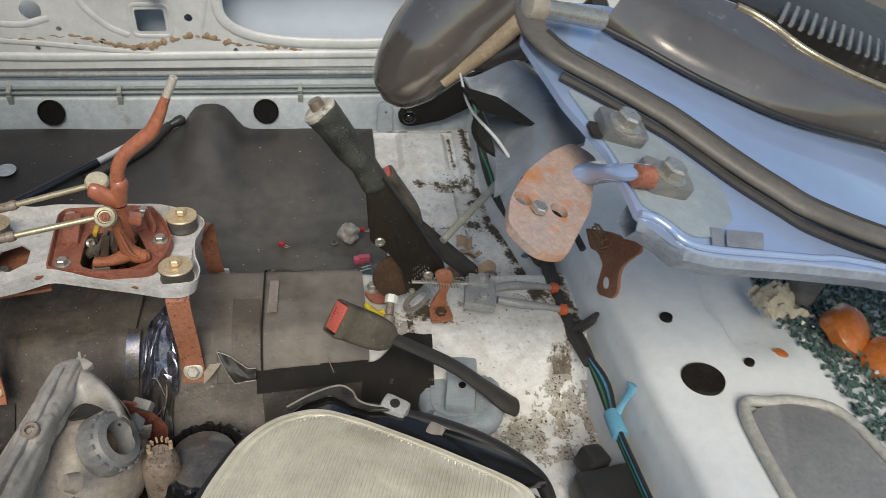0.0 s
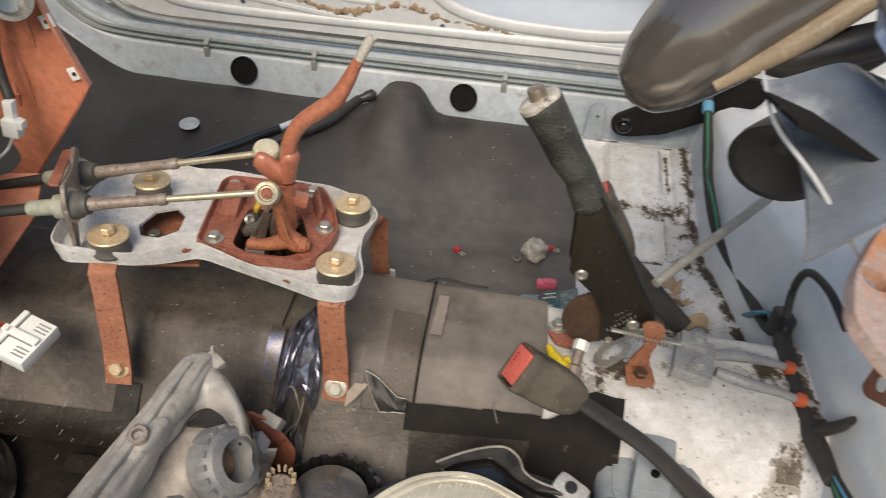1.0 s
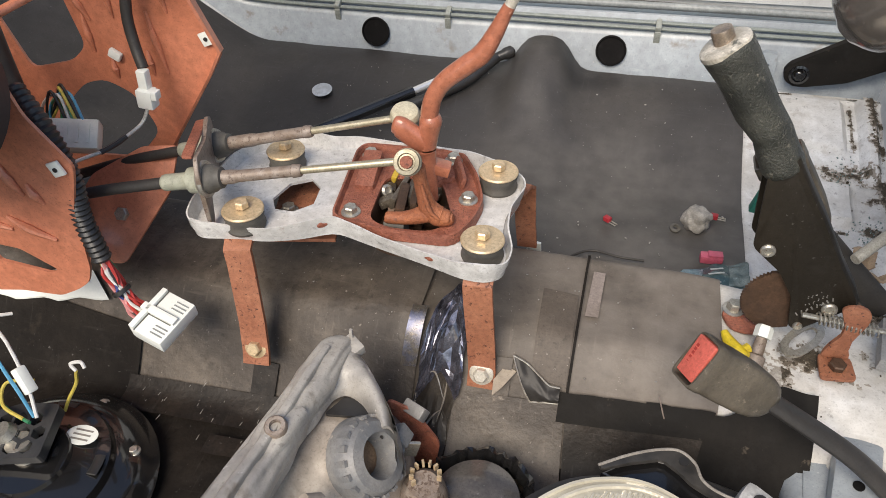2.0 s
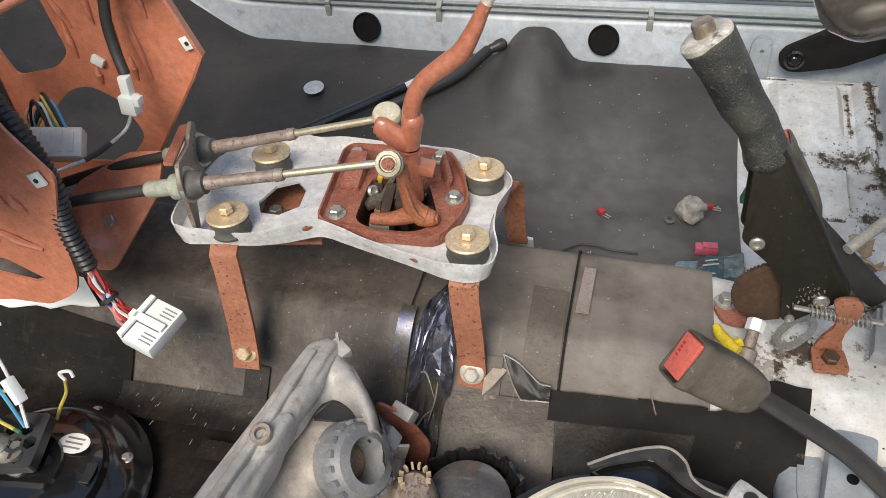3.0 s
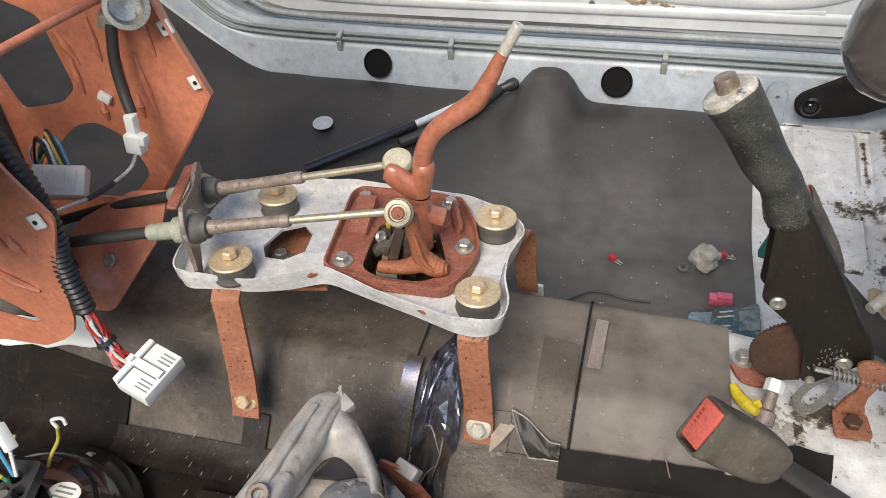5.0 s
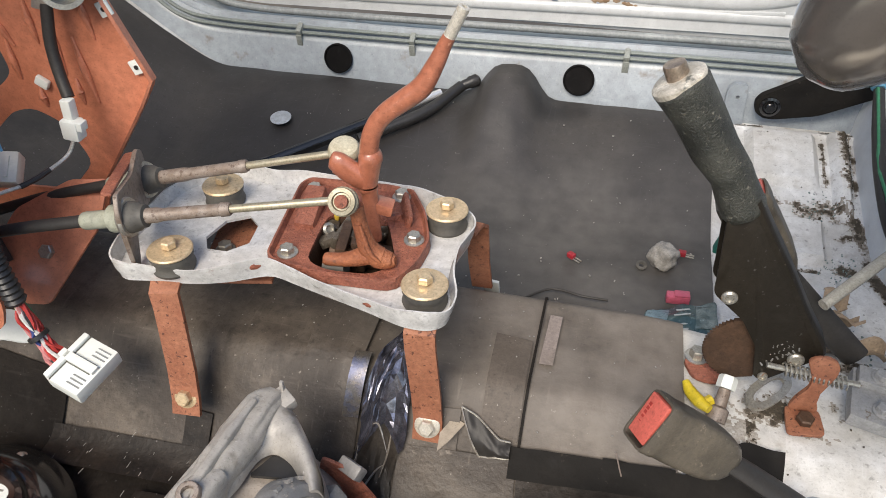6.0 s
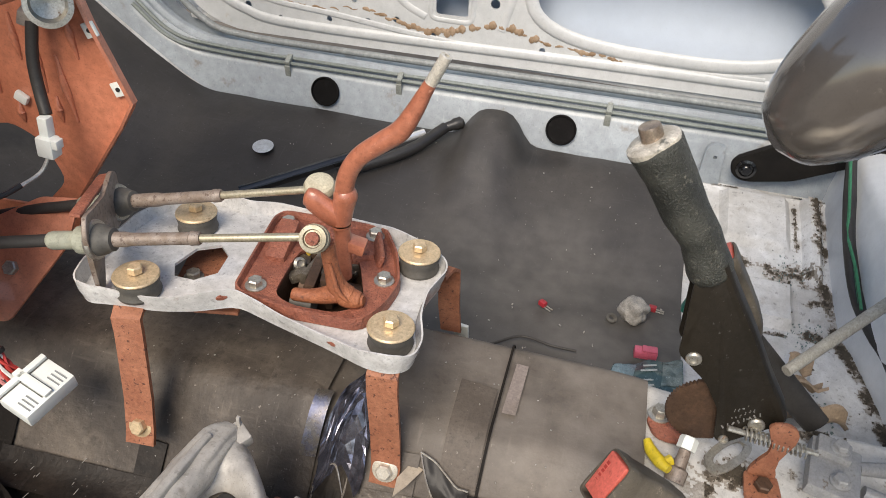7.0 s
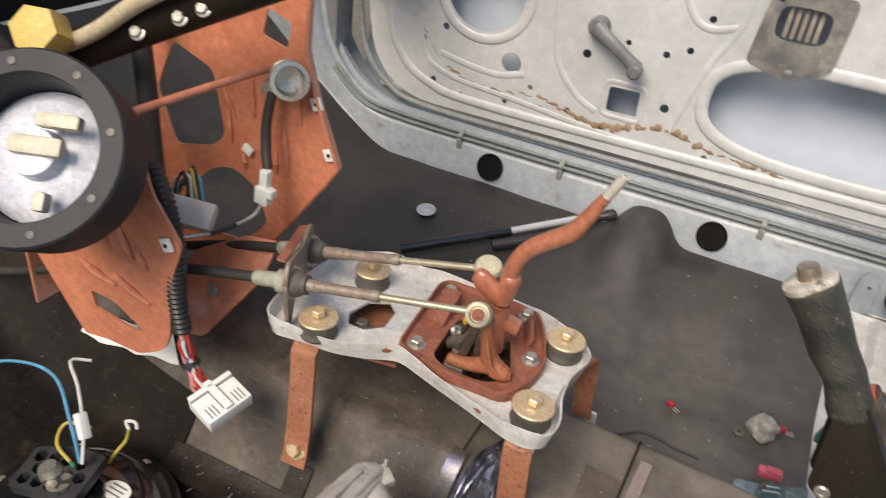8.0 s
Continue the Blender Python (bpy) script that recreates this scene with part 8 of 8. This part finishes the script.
tube(bm, [(0.452, 0.93, 0.08), (0.450, 0.95, 0.13), (0.446, 0.93, 0.175), (0.450, 0.88, 0.19), (0.458, 0.83, 0.18)], 0.005, 10)
part("loop", bm, CABLE_RUBBER, loom2, "black cable loop")
bm = B()
tube(bm, [(0.414, 1.41, 0.176), (0.412, 1.378, 0.156), (0.412, 1.3200, 0.120), (0.414, 1.2585, 0.084), (0.428, 1.1901, 0.045), (0.450, 1.10, 0.03), (0.452, 0.98, 0.05), (0.452, 0.94, 0.075)], [0.006, 0.007, 0.009, 0.008, 0.009, 0.008, 0.008, 0.008], 10)
part("far_run", bm, CABLE_RUBBER, loom2)
for k, cname in enumerate(("green", "black", "green", "red", "black", "cyan")):
    bm = B()
    w_ = 0.0030 * (k - 2.5)
    tube(bm, [(0.408, 1.375 + w_, 0.158), (0.408, 1.340 + w_ * 1.6, 0.136), (0.409, 1.305 + w_ * 1.2, 0.115), (0.410, 1.272 + w_ * 0.9, 0.094), (0.418, 1.236 + w_ * 2.0, 0.076), (0.425, 1.185 + w_ * 2.2, 0.050)], 0.0022, 6)
    part("wire", bm, WIRES[cname], loom2, cname + " wire")
bm = B()
lathe(bm, (0.410, 1.380, 0.160), (0.0, -0.8, -0.5), [(0.0085, -0.010), (0.0095, -0.008), (0.0095, 0.008), (0.0085, 0.010)], 12)
part("blue_tape", bm, BLUE_TAPE, loom2, "blue tape wrap")
bm = B()
tube(bm, [(0.448, 1.03, 0.02), (0.446, 1.00, 0.05), (0.446, 0.98, 0.07)], [0.008, 0.009, 0.006], 10, 5, 0.4)
part("blue_tape", bm, BLUE_TAPE, loom2, "blue tape wrap")

# rusty bracket hanging on the kick-up edge
rb = thing("rusty_bracket", (0.47, 0.75, 0.19), "rusty steel bracket with a hole on the seat pan edge", "bracket")
bm = B()
prism(bm, round_outline([(0.845, 0.205), (0.800, 0.232), (0.7698, 0.250), (0.690, 0.290), (0.684, 0.282), (0.712, 0.245), (0.722, 0.225), (0.712, 0.1996), (0.720, 0.182), (0.758, 0.158), (0.770, 0.160), (0.766, 0.202), (0.790, 0.205), (0.816, 0.192)], 0.006, 3), 0.004, Matrix(((0, 0, 1, 0.461), (1, 0, 0, 0), (0, 1, 0, 0), (0, 0, 0, 1))) @ pose(0, 0, 0, 0, 0, 0), 0.001)
part("plate", bm, RUSTED, rb)
bm = B()
lathe(bm, (0.4605, 0.744, 0.189), (-1, 0, 0.1), [(0.0075, 0), (0.0075, 0.0008), (0.004, 0.001)], 16)
part("hole", bm, WHITE_PLASTIC, rb)
bm = B()
for k in range(10):
    a = k * 0.7
    tube(bm, [(0.454, 0.765 + 0.016 * math.cos(a), 0.240 + 0.012 * math.sin(a)), (0.448, 0.775 + 0.02 * math.cos(a + 0.6), 0.24 + 0.016 * math.sin(a + 0.6)), (0.452, 0.78 + 0.016 * math.cos(a + 1.3), 0.236 + 0.014 * math.sin(a + 1.3))], 0.0012, 5, 4)
part("wire_tangle", bm, material("straw_wire", (0.36, 0.24, 0.10), (0.22, 0.14, 0.06), 0.6, 80, 0.5), rb, "tangle of brown wire")

# holes and plugs in the seat pan
for at_, r_, lbl in (((0.540, 0.602, 0.1525), 0.0245, "large oval dark opening in the seat pan"), ((0.539, 0.712, 0.1525), 0.008, "small dark drain hole in the seat pan"), ((0.612, 0.625, 0.1515), 0.006, "small dark hole in the seat pan"), ((0.60, 0.505, 0.1525), 0.006, "small dark hole in the seat pan")):
    bm = B()
    lathe(bm, at_, (-0.05, 0, 1), [(r_ * 1.04, -0.004), (r_ * 1.04, 0.0030), (r_, 0.0036), (r_ * 0.95, 0.0026), (0, 0.0030)], 28)
    solid("pan_hole", bm, DARK_FELT, lbl, "pan hole", "seat pan holes")
cover = thing("inspection_cover", (0.61, 0.49, 0.152), "worn grey rubber inspection cover on the seat pan", "cover")
bm = B()
prism(bm, round_outline([(0.560, 0.542), (0.622, 0.556), (0.672, 0.530), (0.690, 0.40), (0.545, 0.38)], 0.02, 4), 0.010, FLAT(0.150), 0.003)
part("pad", bm, material("worn_grey_rubber", (0.20, 0.20, 0.205), (0.28, 0.28, 0.28), 0.6, 20, 0.6, bump=0.3), cover)
bm = B()
tube(bm, [(0.552, 0.38, 0.156), (0.562, 0.543, 0.158), (0.600, 0.556, 0.158), (0.640, 0.552, 0.158), (0.680, 0.525, 0.157), (0.698, 0.40, 0.156)], 0.007, 10, 6)
part("rim", bm, material("pale_rim", (0.48, 0.47, 0.42), rough=0.5), cover, "pale dirty rim")

# heap behind: broken glass, orange lamp pieces, paper
spots_ = []
for k in range(3600):
    x, y = random.uniform(0.685, 1.0), random.uniform(0.42, 0.80)
    if x < 0.70 + 0.04 * noise.noise(Vector((y * 14, 1, 0))):
        continue
    s = random.uniform(0.0018, 0.0052)
    spots_.append((x, y, 0.150 - (x - 0.7) * 0.07 + random.uniform(0.0, 0.012), s))
crumbs("glass_heap", spots_, GLASS, "heap of greenish broken glass on the seat pan", "broken glass")
ORANGE = material("orange_lamp_plastic", (0.55, 0.17, 0.03), (0.42, 0.12, 0.03), 0.6, 20, 0.25, coat=0.4)
for (x, y, z), r, lbl in (((0.755, 0.665, 0.165), 0.034, "orange plastic lamp shell in the glass heap"), ((0.80, 0.615, 0.16), 0.034, "orange plastic lamp shell in the glass heap"), ((0.665, 0.640, 0.155), 0.014, "red-orange plastic fragment in the glass heap"), ((0.655, 0.655, 0.152), 0.010, "orange plastic fragment in the glass heap")):
    bm = B()
    lathe(bm, (x, y, z - 0.02), (random.uniform(-.5, .5), -0.4, 1), [(r * 0.6, 0), (r, r * 0.3), (r * 0.95, r * 0.8), (r * 0.6, r * 1.1), (r * 0.2, r * 1.2)], 20)
    for v in bm.verts:
        v.co += Vector((1, 1, 1)) * 0.006 * noise.noise(v.co * 30)
    solid("lamp_shell", bm, ORANGE, lbl, "lamp shell", "orange lamp shells")
bm = B()
sheet(bm, 20, 14, lambda u, v: (mixv(0.665, 0.735, u), mixv(0.690, 0.745, v), 0.165 + 0.03 * math.sin(4 * u) * math.sin(3 * v) + 0.014 * noise.noise(Vector((u * 8, v * 8, 0)))), 0.001)
solid("crumpled_paper", bm, material("cream_paper", (0.60, 0.53, 0.40), (0.48, 0.41, 0.30), 0.6, 30, 0.8, bump=0.4), "crumpled cream paper beside the glass heap", "paper")

# ---- loose door panel laid across the rear, with its seal, hinge and trim ----
PN = Vector((0.30, -0.22, 1.0)).normalized()
P0 = Vector((0.34, 0.56, 0.505))


def on_panel(x, y, lift=0.0):
    z = P0.z - (PN.x * (x - P0.x) + PN.y * (y - P0.y)) / PN.z
    return Vector((x, y, z)) + PN * lift


panel_t = thing("loose_door", (0.72, 0.70, 0.14), "pale blue glossy loose car door lying across the rear", "car door")


def panel_prism(bm_, pts_, thick, lift=0.0, bevel=0.0):
    low = [bm_.verts.new(on_panel(x, y, lift)) for x, y in pts_]
    high = [bm_.verts.new(on_panel(x, y, lift + thick)) for x, y in pts_]
    n_ = len(pts_)
    fs = [bm_.faces.new(low[::-1]), bm_.faces.new(high)]
    fs += [bm_.faces.new((low[i], low[(i + 1) % n_], high[(i + 1) % n_], high[i])) for i in range(n_)]
    if bevel:
        bmesh.ops.bevel(bm_, geom=[e for f in fs[:2] for e in f.edges], offset=bevel, segments=2, affect='EDGES', profile=0.6)


bm = B()
panel_prism(bm, round_outline([(0.322, 0.453), (0.332, 0.453), (0.342, 0.446), (0.353, 0.434), (0.384, 0.435), (0.477, 0.453), (0.564, 0.467), (0.95, 0.49), (0.95, 0.70), (0.60, 0.76), (0.40, 0.775), (0.30, 0.73), (0.274, 0.65), (0.294, 0.57), (0.318, 0.52), (0.322, 0.47)], 0.008, 4), 0.006, -0.006, 0.002)
skin = part("door_shell", bm, BLUE_PAINT, panel_t, "glossy pale blue painted shell")
bm = B()
tube(bm, [on_panel(x, y, 0.002) for x, y in ((0.322, 0.456), (0.332, 0.456), (0.343, 0.449), (0.354, 0.438), (0.384, 0.439), (0.477, 0.457), (0.564, 0.471), (0.94, 0.494))], 0.0028, 10, 6)
part("edge_lip", bm, BLUE_PAINT, skin)
bm = B()
rows = []
for x, y in ((0.322, 0.4535), (0.332, 0.4535), (0.343, 0.4465), (0.354, 0.4345), (0.384, 0.4355), (0.43, 0.4445), (0.477, 0.4535), (0.564, 0.4675), (0.75, 0.479), (0.94, 0.490)):
    rows.append([bm.verts.new(on_panel(x + dx_, y + o_, l_)) for dx_, o_, l_ in ((0, 0.0, -0.002), (0.002, -0.003, -0.010), (0.003, 0.001, -0.020), (0.004, 0.004, -0.026), (0.004, 0.020, -0.027), (0.0, 0.020, -0.004))])
for p, q in zip(rows, rows[1:]):
    for k in range(5):
        bm.faces.new((p[k], p[k + 1], q[k + 1], q[k]))
part("edge_return", bm, material("dull_blue_grey_paint", (0.30, 0.34, 0.41), (0.20, 0.225, 0.27), 0.8, 18, 0.4, bump=0.08, spots=(0.10, 0.10, 0.105), spot_scale=24, spot_edge=0.62, soft=0.12), skin, "dull blue-grey folded edge")
for pts_ in ([(0.384, 0.461), (0.396, 0.463), (0.388, 0.443), (0.377, 0.441)], [(0.399, 0.463), (0.438, 0.471), (0.428, 0.451), (0.391, 0.444)]):
    bm = B()
    panel_prism(bm, pts_, 0.0006, 0.0022)
    part("tape_mark", bm, material("grey_tape_residue", (0.17, 0.18, 0.20), (0.24, 0.26, 0.30), 0.7, 50, 0.6), skin, "dark grey tape residue")
bm = B()
tube(bm, [on_panel(x, y, 0.012) for x, y in ((0.281, 0.690), (0.279, 0.667), (0.283, 0.640), (0.300, 0.618), (0.342, 0.601), (0.372, 0.587), (0.394, 0.575), (0.437, 0.541), (0.472, 0.519), (0.500, 0.506), (0.573, 0.497), (0.70, 0.498), (0.93, 0.51))], [0.011, 0.012, 0.013, 0.0135, 0.014, 0.014, 0.014, 0.014, 0.014, 0.0145, 0.015, 0.015, 0.015], 20, 8, 0.55)
seal = part("door_seal", bm, SEAL_RUBBER, panel_t, "dusty grey-black rubber door seal")
bm = B()
tube(bm, [on_panel(x, y, 0.004) for x, y in ((0.297, 0.603), (0.340, 0.586), (0.371, 0.571), (0.393, 0.559), (0.434, 0.526), (0.470, 0.504), (0.499, 0.490), (0.573, 0.481), (0.70, 0.482))], 0.0045, 8, 6)
part("seal_lip", bm, CABLE_RUBBER, seal)
bm = B()
tube(bm, [on_panel(x, y, 0.0196) for x, y in ((0.286, 0.640), (0.303, 0.621), (0.344, 0.603), (0.374, 0.589), (0.396, 0.577), (0.439, 0.543), (0.474, 0.521), (0.502, 0.508), (0.573, 0.499), (0.70, 0.500))], 0.0022, 8, 6)
part("seal_groove", bm, CABLE_RUBBER, seal, "dark groove along the seal")
# faceted glossy moulding: a lower face up to a sharp crest, then a falling upper face
bm = B()
low_ = smooth_line([(0.369, 0.714, 0), (0.407, 0.702, 0), (0.439, 0.688, 0), (0.484, 0.673, 0), (0.565, 0.659, 0), (0.707, 0.672, 0), (0.93, 0.69, 0)], 6)
top_ = smooth_line([(0.395, 0.745, 0), (0.455, 0.762, 0), (0.520, 0.770, 0), (0.555, 0.757, 0), (0.596, 0.720, 0), (0.700, 0.706, 0), (0.93, 0.72, 0)], 6)
rows = []
for p, q in zip(low_, top_):
    r_ = q + (q - p).normalized() * 0.09
    rows.append([bm.verts.new(on_panel(v_.x, v_.y, l_)) for v_, l_ in ((p, 0.002), (p.lerp(q, 0.02), 0.012), (p.lerp(q, 0.10), 0.020), (p.lerp(q, 0.30), 0.036), (p.lerp(q, 0.38), 0.0405), (p.lerp(q, 0.46), 0.0425), (p.lerp(q, 0.93), 0.0475), (q, 0.050), (q.lerp(r_, 0.1), 0.049), (q.lerp(r_, 0.5), 0.034), (r_, 0.010))])
for p, q in zip(rows, rows[1:]):
    for k in range(10):
        bm.faces.new((p[k], p[k + 1], q[k + 1], q[k]))
trim_ = part("dark_trim", bm, SMOKED, panel_t, "glossy dark faceted trim moulding")
bm = B()
tube(bm, [on_panel(x, y, 0.006) for x, y in ((0.369, 0.710), (0.407, 0.698), (0.439, 0.684), (0.484, 0.669), (0.565, 0.655), (0.707, 0.668), (0.93, 0.686))], 0.0035, 10, 6)
part("trim_gap", bm, BLACK_PLASTIC, trim_, "black gap under the moulding")
# added bright bead standing in for the gold highlight on the crest
bm = B()
tube(bm, [on_panel(p.x, p.y, 0.0495) for p in top_[12:]], 0.0034, 10, 2)
part("crest_bead", bm, material("straw_highlight_bead", (0.70, 0.58, 0.40), (0.56, 0.45, 0.30), 0.6, 20, 0.28, metal=0.8), trim_, "bright straw-coloured bead painting the crest's highlight")
bm = B()
panel_prism(bm, [(0.42, 0.86), (0.62, 0.83), (0.94, 0.78), (0.94, 1.02), (0.5, 1.04)], 0.02, 0.012, 0.004)
part("window_panel", bm, DARK_SHEET, panel_t, "dark glossy window panel")
for k in range(16):
    bm = B()
    x = 0.600 + k * 0.014
    tube(bm, [on_panel(x, 0.800, 0.040), on_panel(x + 0.045, 0.862, 0.040)], 0.0028, 6, 3)
    part("louvre", bm, COLLAR_GREY, panel_t, "thin grey louvre")

bm = B()
panel_prism(bm, round_outline([(0.300, 0.592), (0.338, 0.578), (0.371, 0.562), (0.400, 0.538), (0.420, 0.520), (0.415, 0.480), (0.385, 0.452), (0.362, 0.446), (0.345, 0.462), (0.328, 0.466), (0.322, 0.520)], 0.008, 3), 0.0015, 0.0005)
part("dusty_margin", bm, material("dusty_grey_primer", (0.34, 0.385, 0.40), (0.25, 0.29, 0.32), 0.8, 9, 0.42, bump=0.06, spots=(0.46, 0.50, 0.50), spot_scale=14, spot_edge=0.58, soft=0.2, grain=0.5), panel_t, "dusty grey margin beside the seal")
# hinge: its plate lies lower and further in than the shell, scaled away from an early camera place
EYE_PIVOT = Vector((0.086, 0.070, 0.760))


def scaled_out(v, k=1.18):
    return EYE_PIVOT + (Vector(v) - EYE_PIVOT) * k


# hinge plate
HINGE_RUST = material("worn_hinge_steel", (0.50, 0.34, 0.27), (0.40, 0.33, 0.30), 0.8, 30, 0.45, bump=0.25, spots=(0.46, 0.19, 0.075), spot_scale=22, spot_edge=0.50, soft=0.12)
bm = B()
plate_o = round_outline([(0.278, 0.511), (0.295, 0.5), (0.271, 0.44), (0.24, 0.391), (0.22, 0.389), (0.205, 0.408), (0.212, 0.433), (0.232, 0.466), (0.255, 0.492)], 0.008, 4)
holes_ = [ellipse(0.221, 0.435, 0.0062, 0.0062, 14), ellipse(0.246, 0.432, 0.0062, 0.0062, 14)]
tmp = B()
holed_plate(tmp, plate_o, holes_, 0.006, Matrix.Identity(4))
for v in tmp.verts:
    v.co = scaled_out(on_panel(v.co.x, v.co.y, v.co.z + 0.001))
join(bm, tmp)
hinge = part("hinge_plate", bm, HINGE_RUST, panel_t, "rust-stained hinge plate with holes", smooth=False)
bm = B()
hex_bolt(bm, scaled_out(on_panel(0.229, 0.426, 0.007)), PN, 0.0065, 0.005, 0.0)
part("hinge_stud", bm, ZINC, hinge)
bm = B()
tube(bm, [scaled_out(on_panel(0.283, 0.482, 0.004), 1.17), scaled_out(on_panel(0.296, 0.485, 0.007), 1.12), scaled_out(on_panel(0.312, 0.487, 0.010), 1.04), on_panel(0.330, 0.489, 0.014)], [0.018, 0.015, 0.012, 0.010], 14, 5, 0.6)
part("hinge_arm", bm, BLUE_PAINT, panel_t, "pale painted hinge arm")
bm = B()
lathe(bm, on_panel(0.328, 0.488, 0.010), (1, 0.15, -0.2), [(0.006, -0.006), (0.009, -0.004), (0.009, 0.010), (0.006, 0.012)], 16)
part("hinge_pin", bm, CAST_RUST, panel_t, "rusty hinge pin")
for x, y, r in ((0.356, 0.498, 0.017), (0.334, 0.548, 0.015)):
    bm = B()
    panel_prism(bm, round_outline([(x - 0.020, y - 0.016), (x + 0.020, y - 0.013), (x + 0.022, y + 0.016), (x - 0.018, y + 0.018)], 0.008, 3), 0.012, 0.0, 0.002)
    blk = part("hinge_block", bm, GREY_PLASTIC, panel_t, "grey hinge block")
    bm = B()
    hex_bolt(bm, on_panel(x, y, 0.012), PN, 0.0105, 0.009, 0.014)
    part("bolt", bm, ZINC, blk, "dull zinc hex bolt")
bm = B()
panel_prism(bm, round_outline([(0.306, 0.532), (0.318, 0.535), (0.318, 0.552), (0.306, 0.550)], 0.004, 2), 0.003, 0.001)
part("square_hole", bm, DARK_SHEET, panel_t)
bm = B()
tube(bm, [on_panel(0.276, 0.668, 0.022), on_panel(0.31, 0.678, 0.022), on_panel(0.352, 0.690, 0.022)], [0.0095, 0.0085, 0.0095], 14, 4)
pin_ = part("check_pin", bm, ZINC, panel_t, "dull stained steel check pin")
bm = B()
lathe(bm, on_panel(0.276, 0.668, 0.022), (-1, -0.15, 0.25), [(0.013, -0.012), (0.014, -0.004), (0.013, 0.004), (0.006, 0.006)], 16)
part("pin_head", bm, CREAM_PLASTIC, pin_)
bm = B()


# end flange, scaled away from the same camera place as the hinge
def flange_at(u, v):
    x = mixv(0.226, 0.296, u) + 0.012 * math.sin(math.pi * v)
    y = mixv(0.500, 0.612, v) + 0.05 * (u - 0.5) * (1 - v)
    return tuple(scaled_out(on_panel(x, y, -0.030 + 0.030 * step(0, 0.5, u) + 0.010 * math.sin(math.pi * v) * math.sin(math.pi * u)), 1.16))


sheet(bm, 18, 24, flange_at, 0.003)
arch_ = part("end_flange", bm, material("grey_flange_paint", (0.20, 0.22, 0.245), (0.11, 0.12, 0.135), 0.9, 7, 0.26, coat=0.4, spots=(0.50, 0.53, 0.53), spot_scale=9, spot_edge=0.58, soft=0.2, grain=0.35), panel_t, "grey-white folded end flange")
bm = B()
tube(bm, [scaled_out(on_panel(x, y, l_ + 0.006), 1.16) for x, y, l_ in ((0.215, 0.596, -0.024), (0.219, 0.559, -0.028), (0.237, 0.531, -0.030), (0.247, 0.500, -0.030), (0.250, 0.480, -0.028))], [0.001, 0.0014, 0.0016, 0.0016, 0.001], 8, 5)
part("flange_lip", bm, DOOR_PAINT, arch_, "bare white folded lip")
# black sheet put where the gap behind the flange lies in shadow
bm = B()
sheet(bm, 12, 12, lambda u, v: tuple(on_panel(mixv(0.246, 0.300, u), mixv(0.600, 0.655, v), -0.046 - 0.02 * v)), 0.003)
part("inner_cavity", bm, MATT_BLACK, panel_t, "black sheet painting the shaded cavity behind the end flange")
bm = B()
lathe(bm, (0.335, 0.860, 0.345), (-0.35, -0.75, -0.25), [(0.010, -0.06), (0.030, -0.04), (0.044, -0.006), (0.046, 0.004), (0.038, 0.006), (0.016, -0.008)], 26)
boot = part("rubber_boot", bm, CABLE_RUBBER, panel_t, "black rubber boot under the door")
bm = B()
tube(bm, [(0.335, 0.87, 0.355), (0.36, 0.86, 0.44), (0.40, 0.80, 0.53)], 0.012, 10)
part("boot_cable", bm, CABLE_RUBBER, boot)
bm = B()
tube(bm, [(0.74, 0.74, 0.13), (0.74, 0.72, 0.28), (0.72, 0.70, 0.41)], 0.02, 12)
part("prop", bm, GREY_PLASTIC, panel_t, "grey prop under the door")

# smoked dome-ended mirror housing lying over the sill
mirror_t = thing("mirror_housing", (0.30, 0.84, 0.50), "dusty smoked-black rounded mirror housing", "mirror housing")
bm = B()
tube(bm, [(0.178, 0.832, 0.402), (0.184, 0.832, 0.410), (0.198, 0.832, 0.430), (0.224, 0.834, 0.464), (0.266, 0.838, 0.512), (0.33, 0.845, 0.585), (0.40, 0.855, 0.66), (0.43, 0.86, 0.69)], [0.008, 0.026, 0.040, 0.051, 0.057, 0.060, 0.058, 0.03], 28, 8)
shell = part("shell", bm, SMOKED, mirror_t)
bm = B()
tube(bm, [(0.235, 0.792, 0.440), (0.29, 0.785, 0.492), (0.36, 0.79, 0.565)], [0.006, 0.010, 0.010], 10, 6)
part("trim_strip", bm, material("tan_trim", (0.40, 0.31, 0.21), (0.30, 0.23, 0.15), 0.6, 40, 0.4), shell, "tan trim strip")
bm = B()
tube(bm, [(0.262, 0.80, 0.468), (0.285, 0.796, 0.468), (0.31, 0.79, 0.48), (0.345, 0.78, 0.50)], [0.014, 0.016, 0.016, 0.014], 12, 6)
part("arm", bm, BLACK_PLASTIC, mirror_t, "black mirror arm")
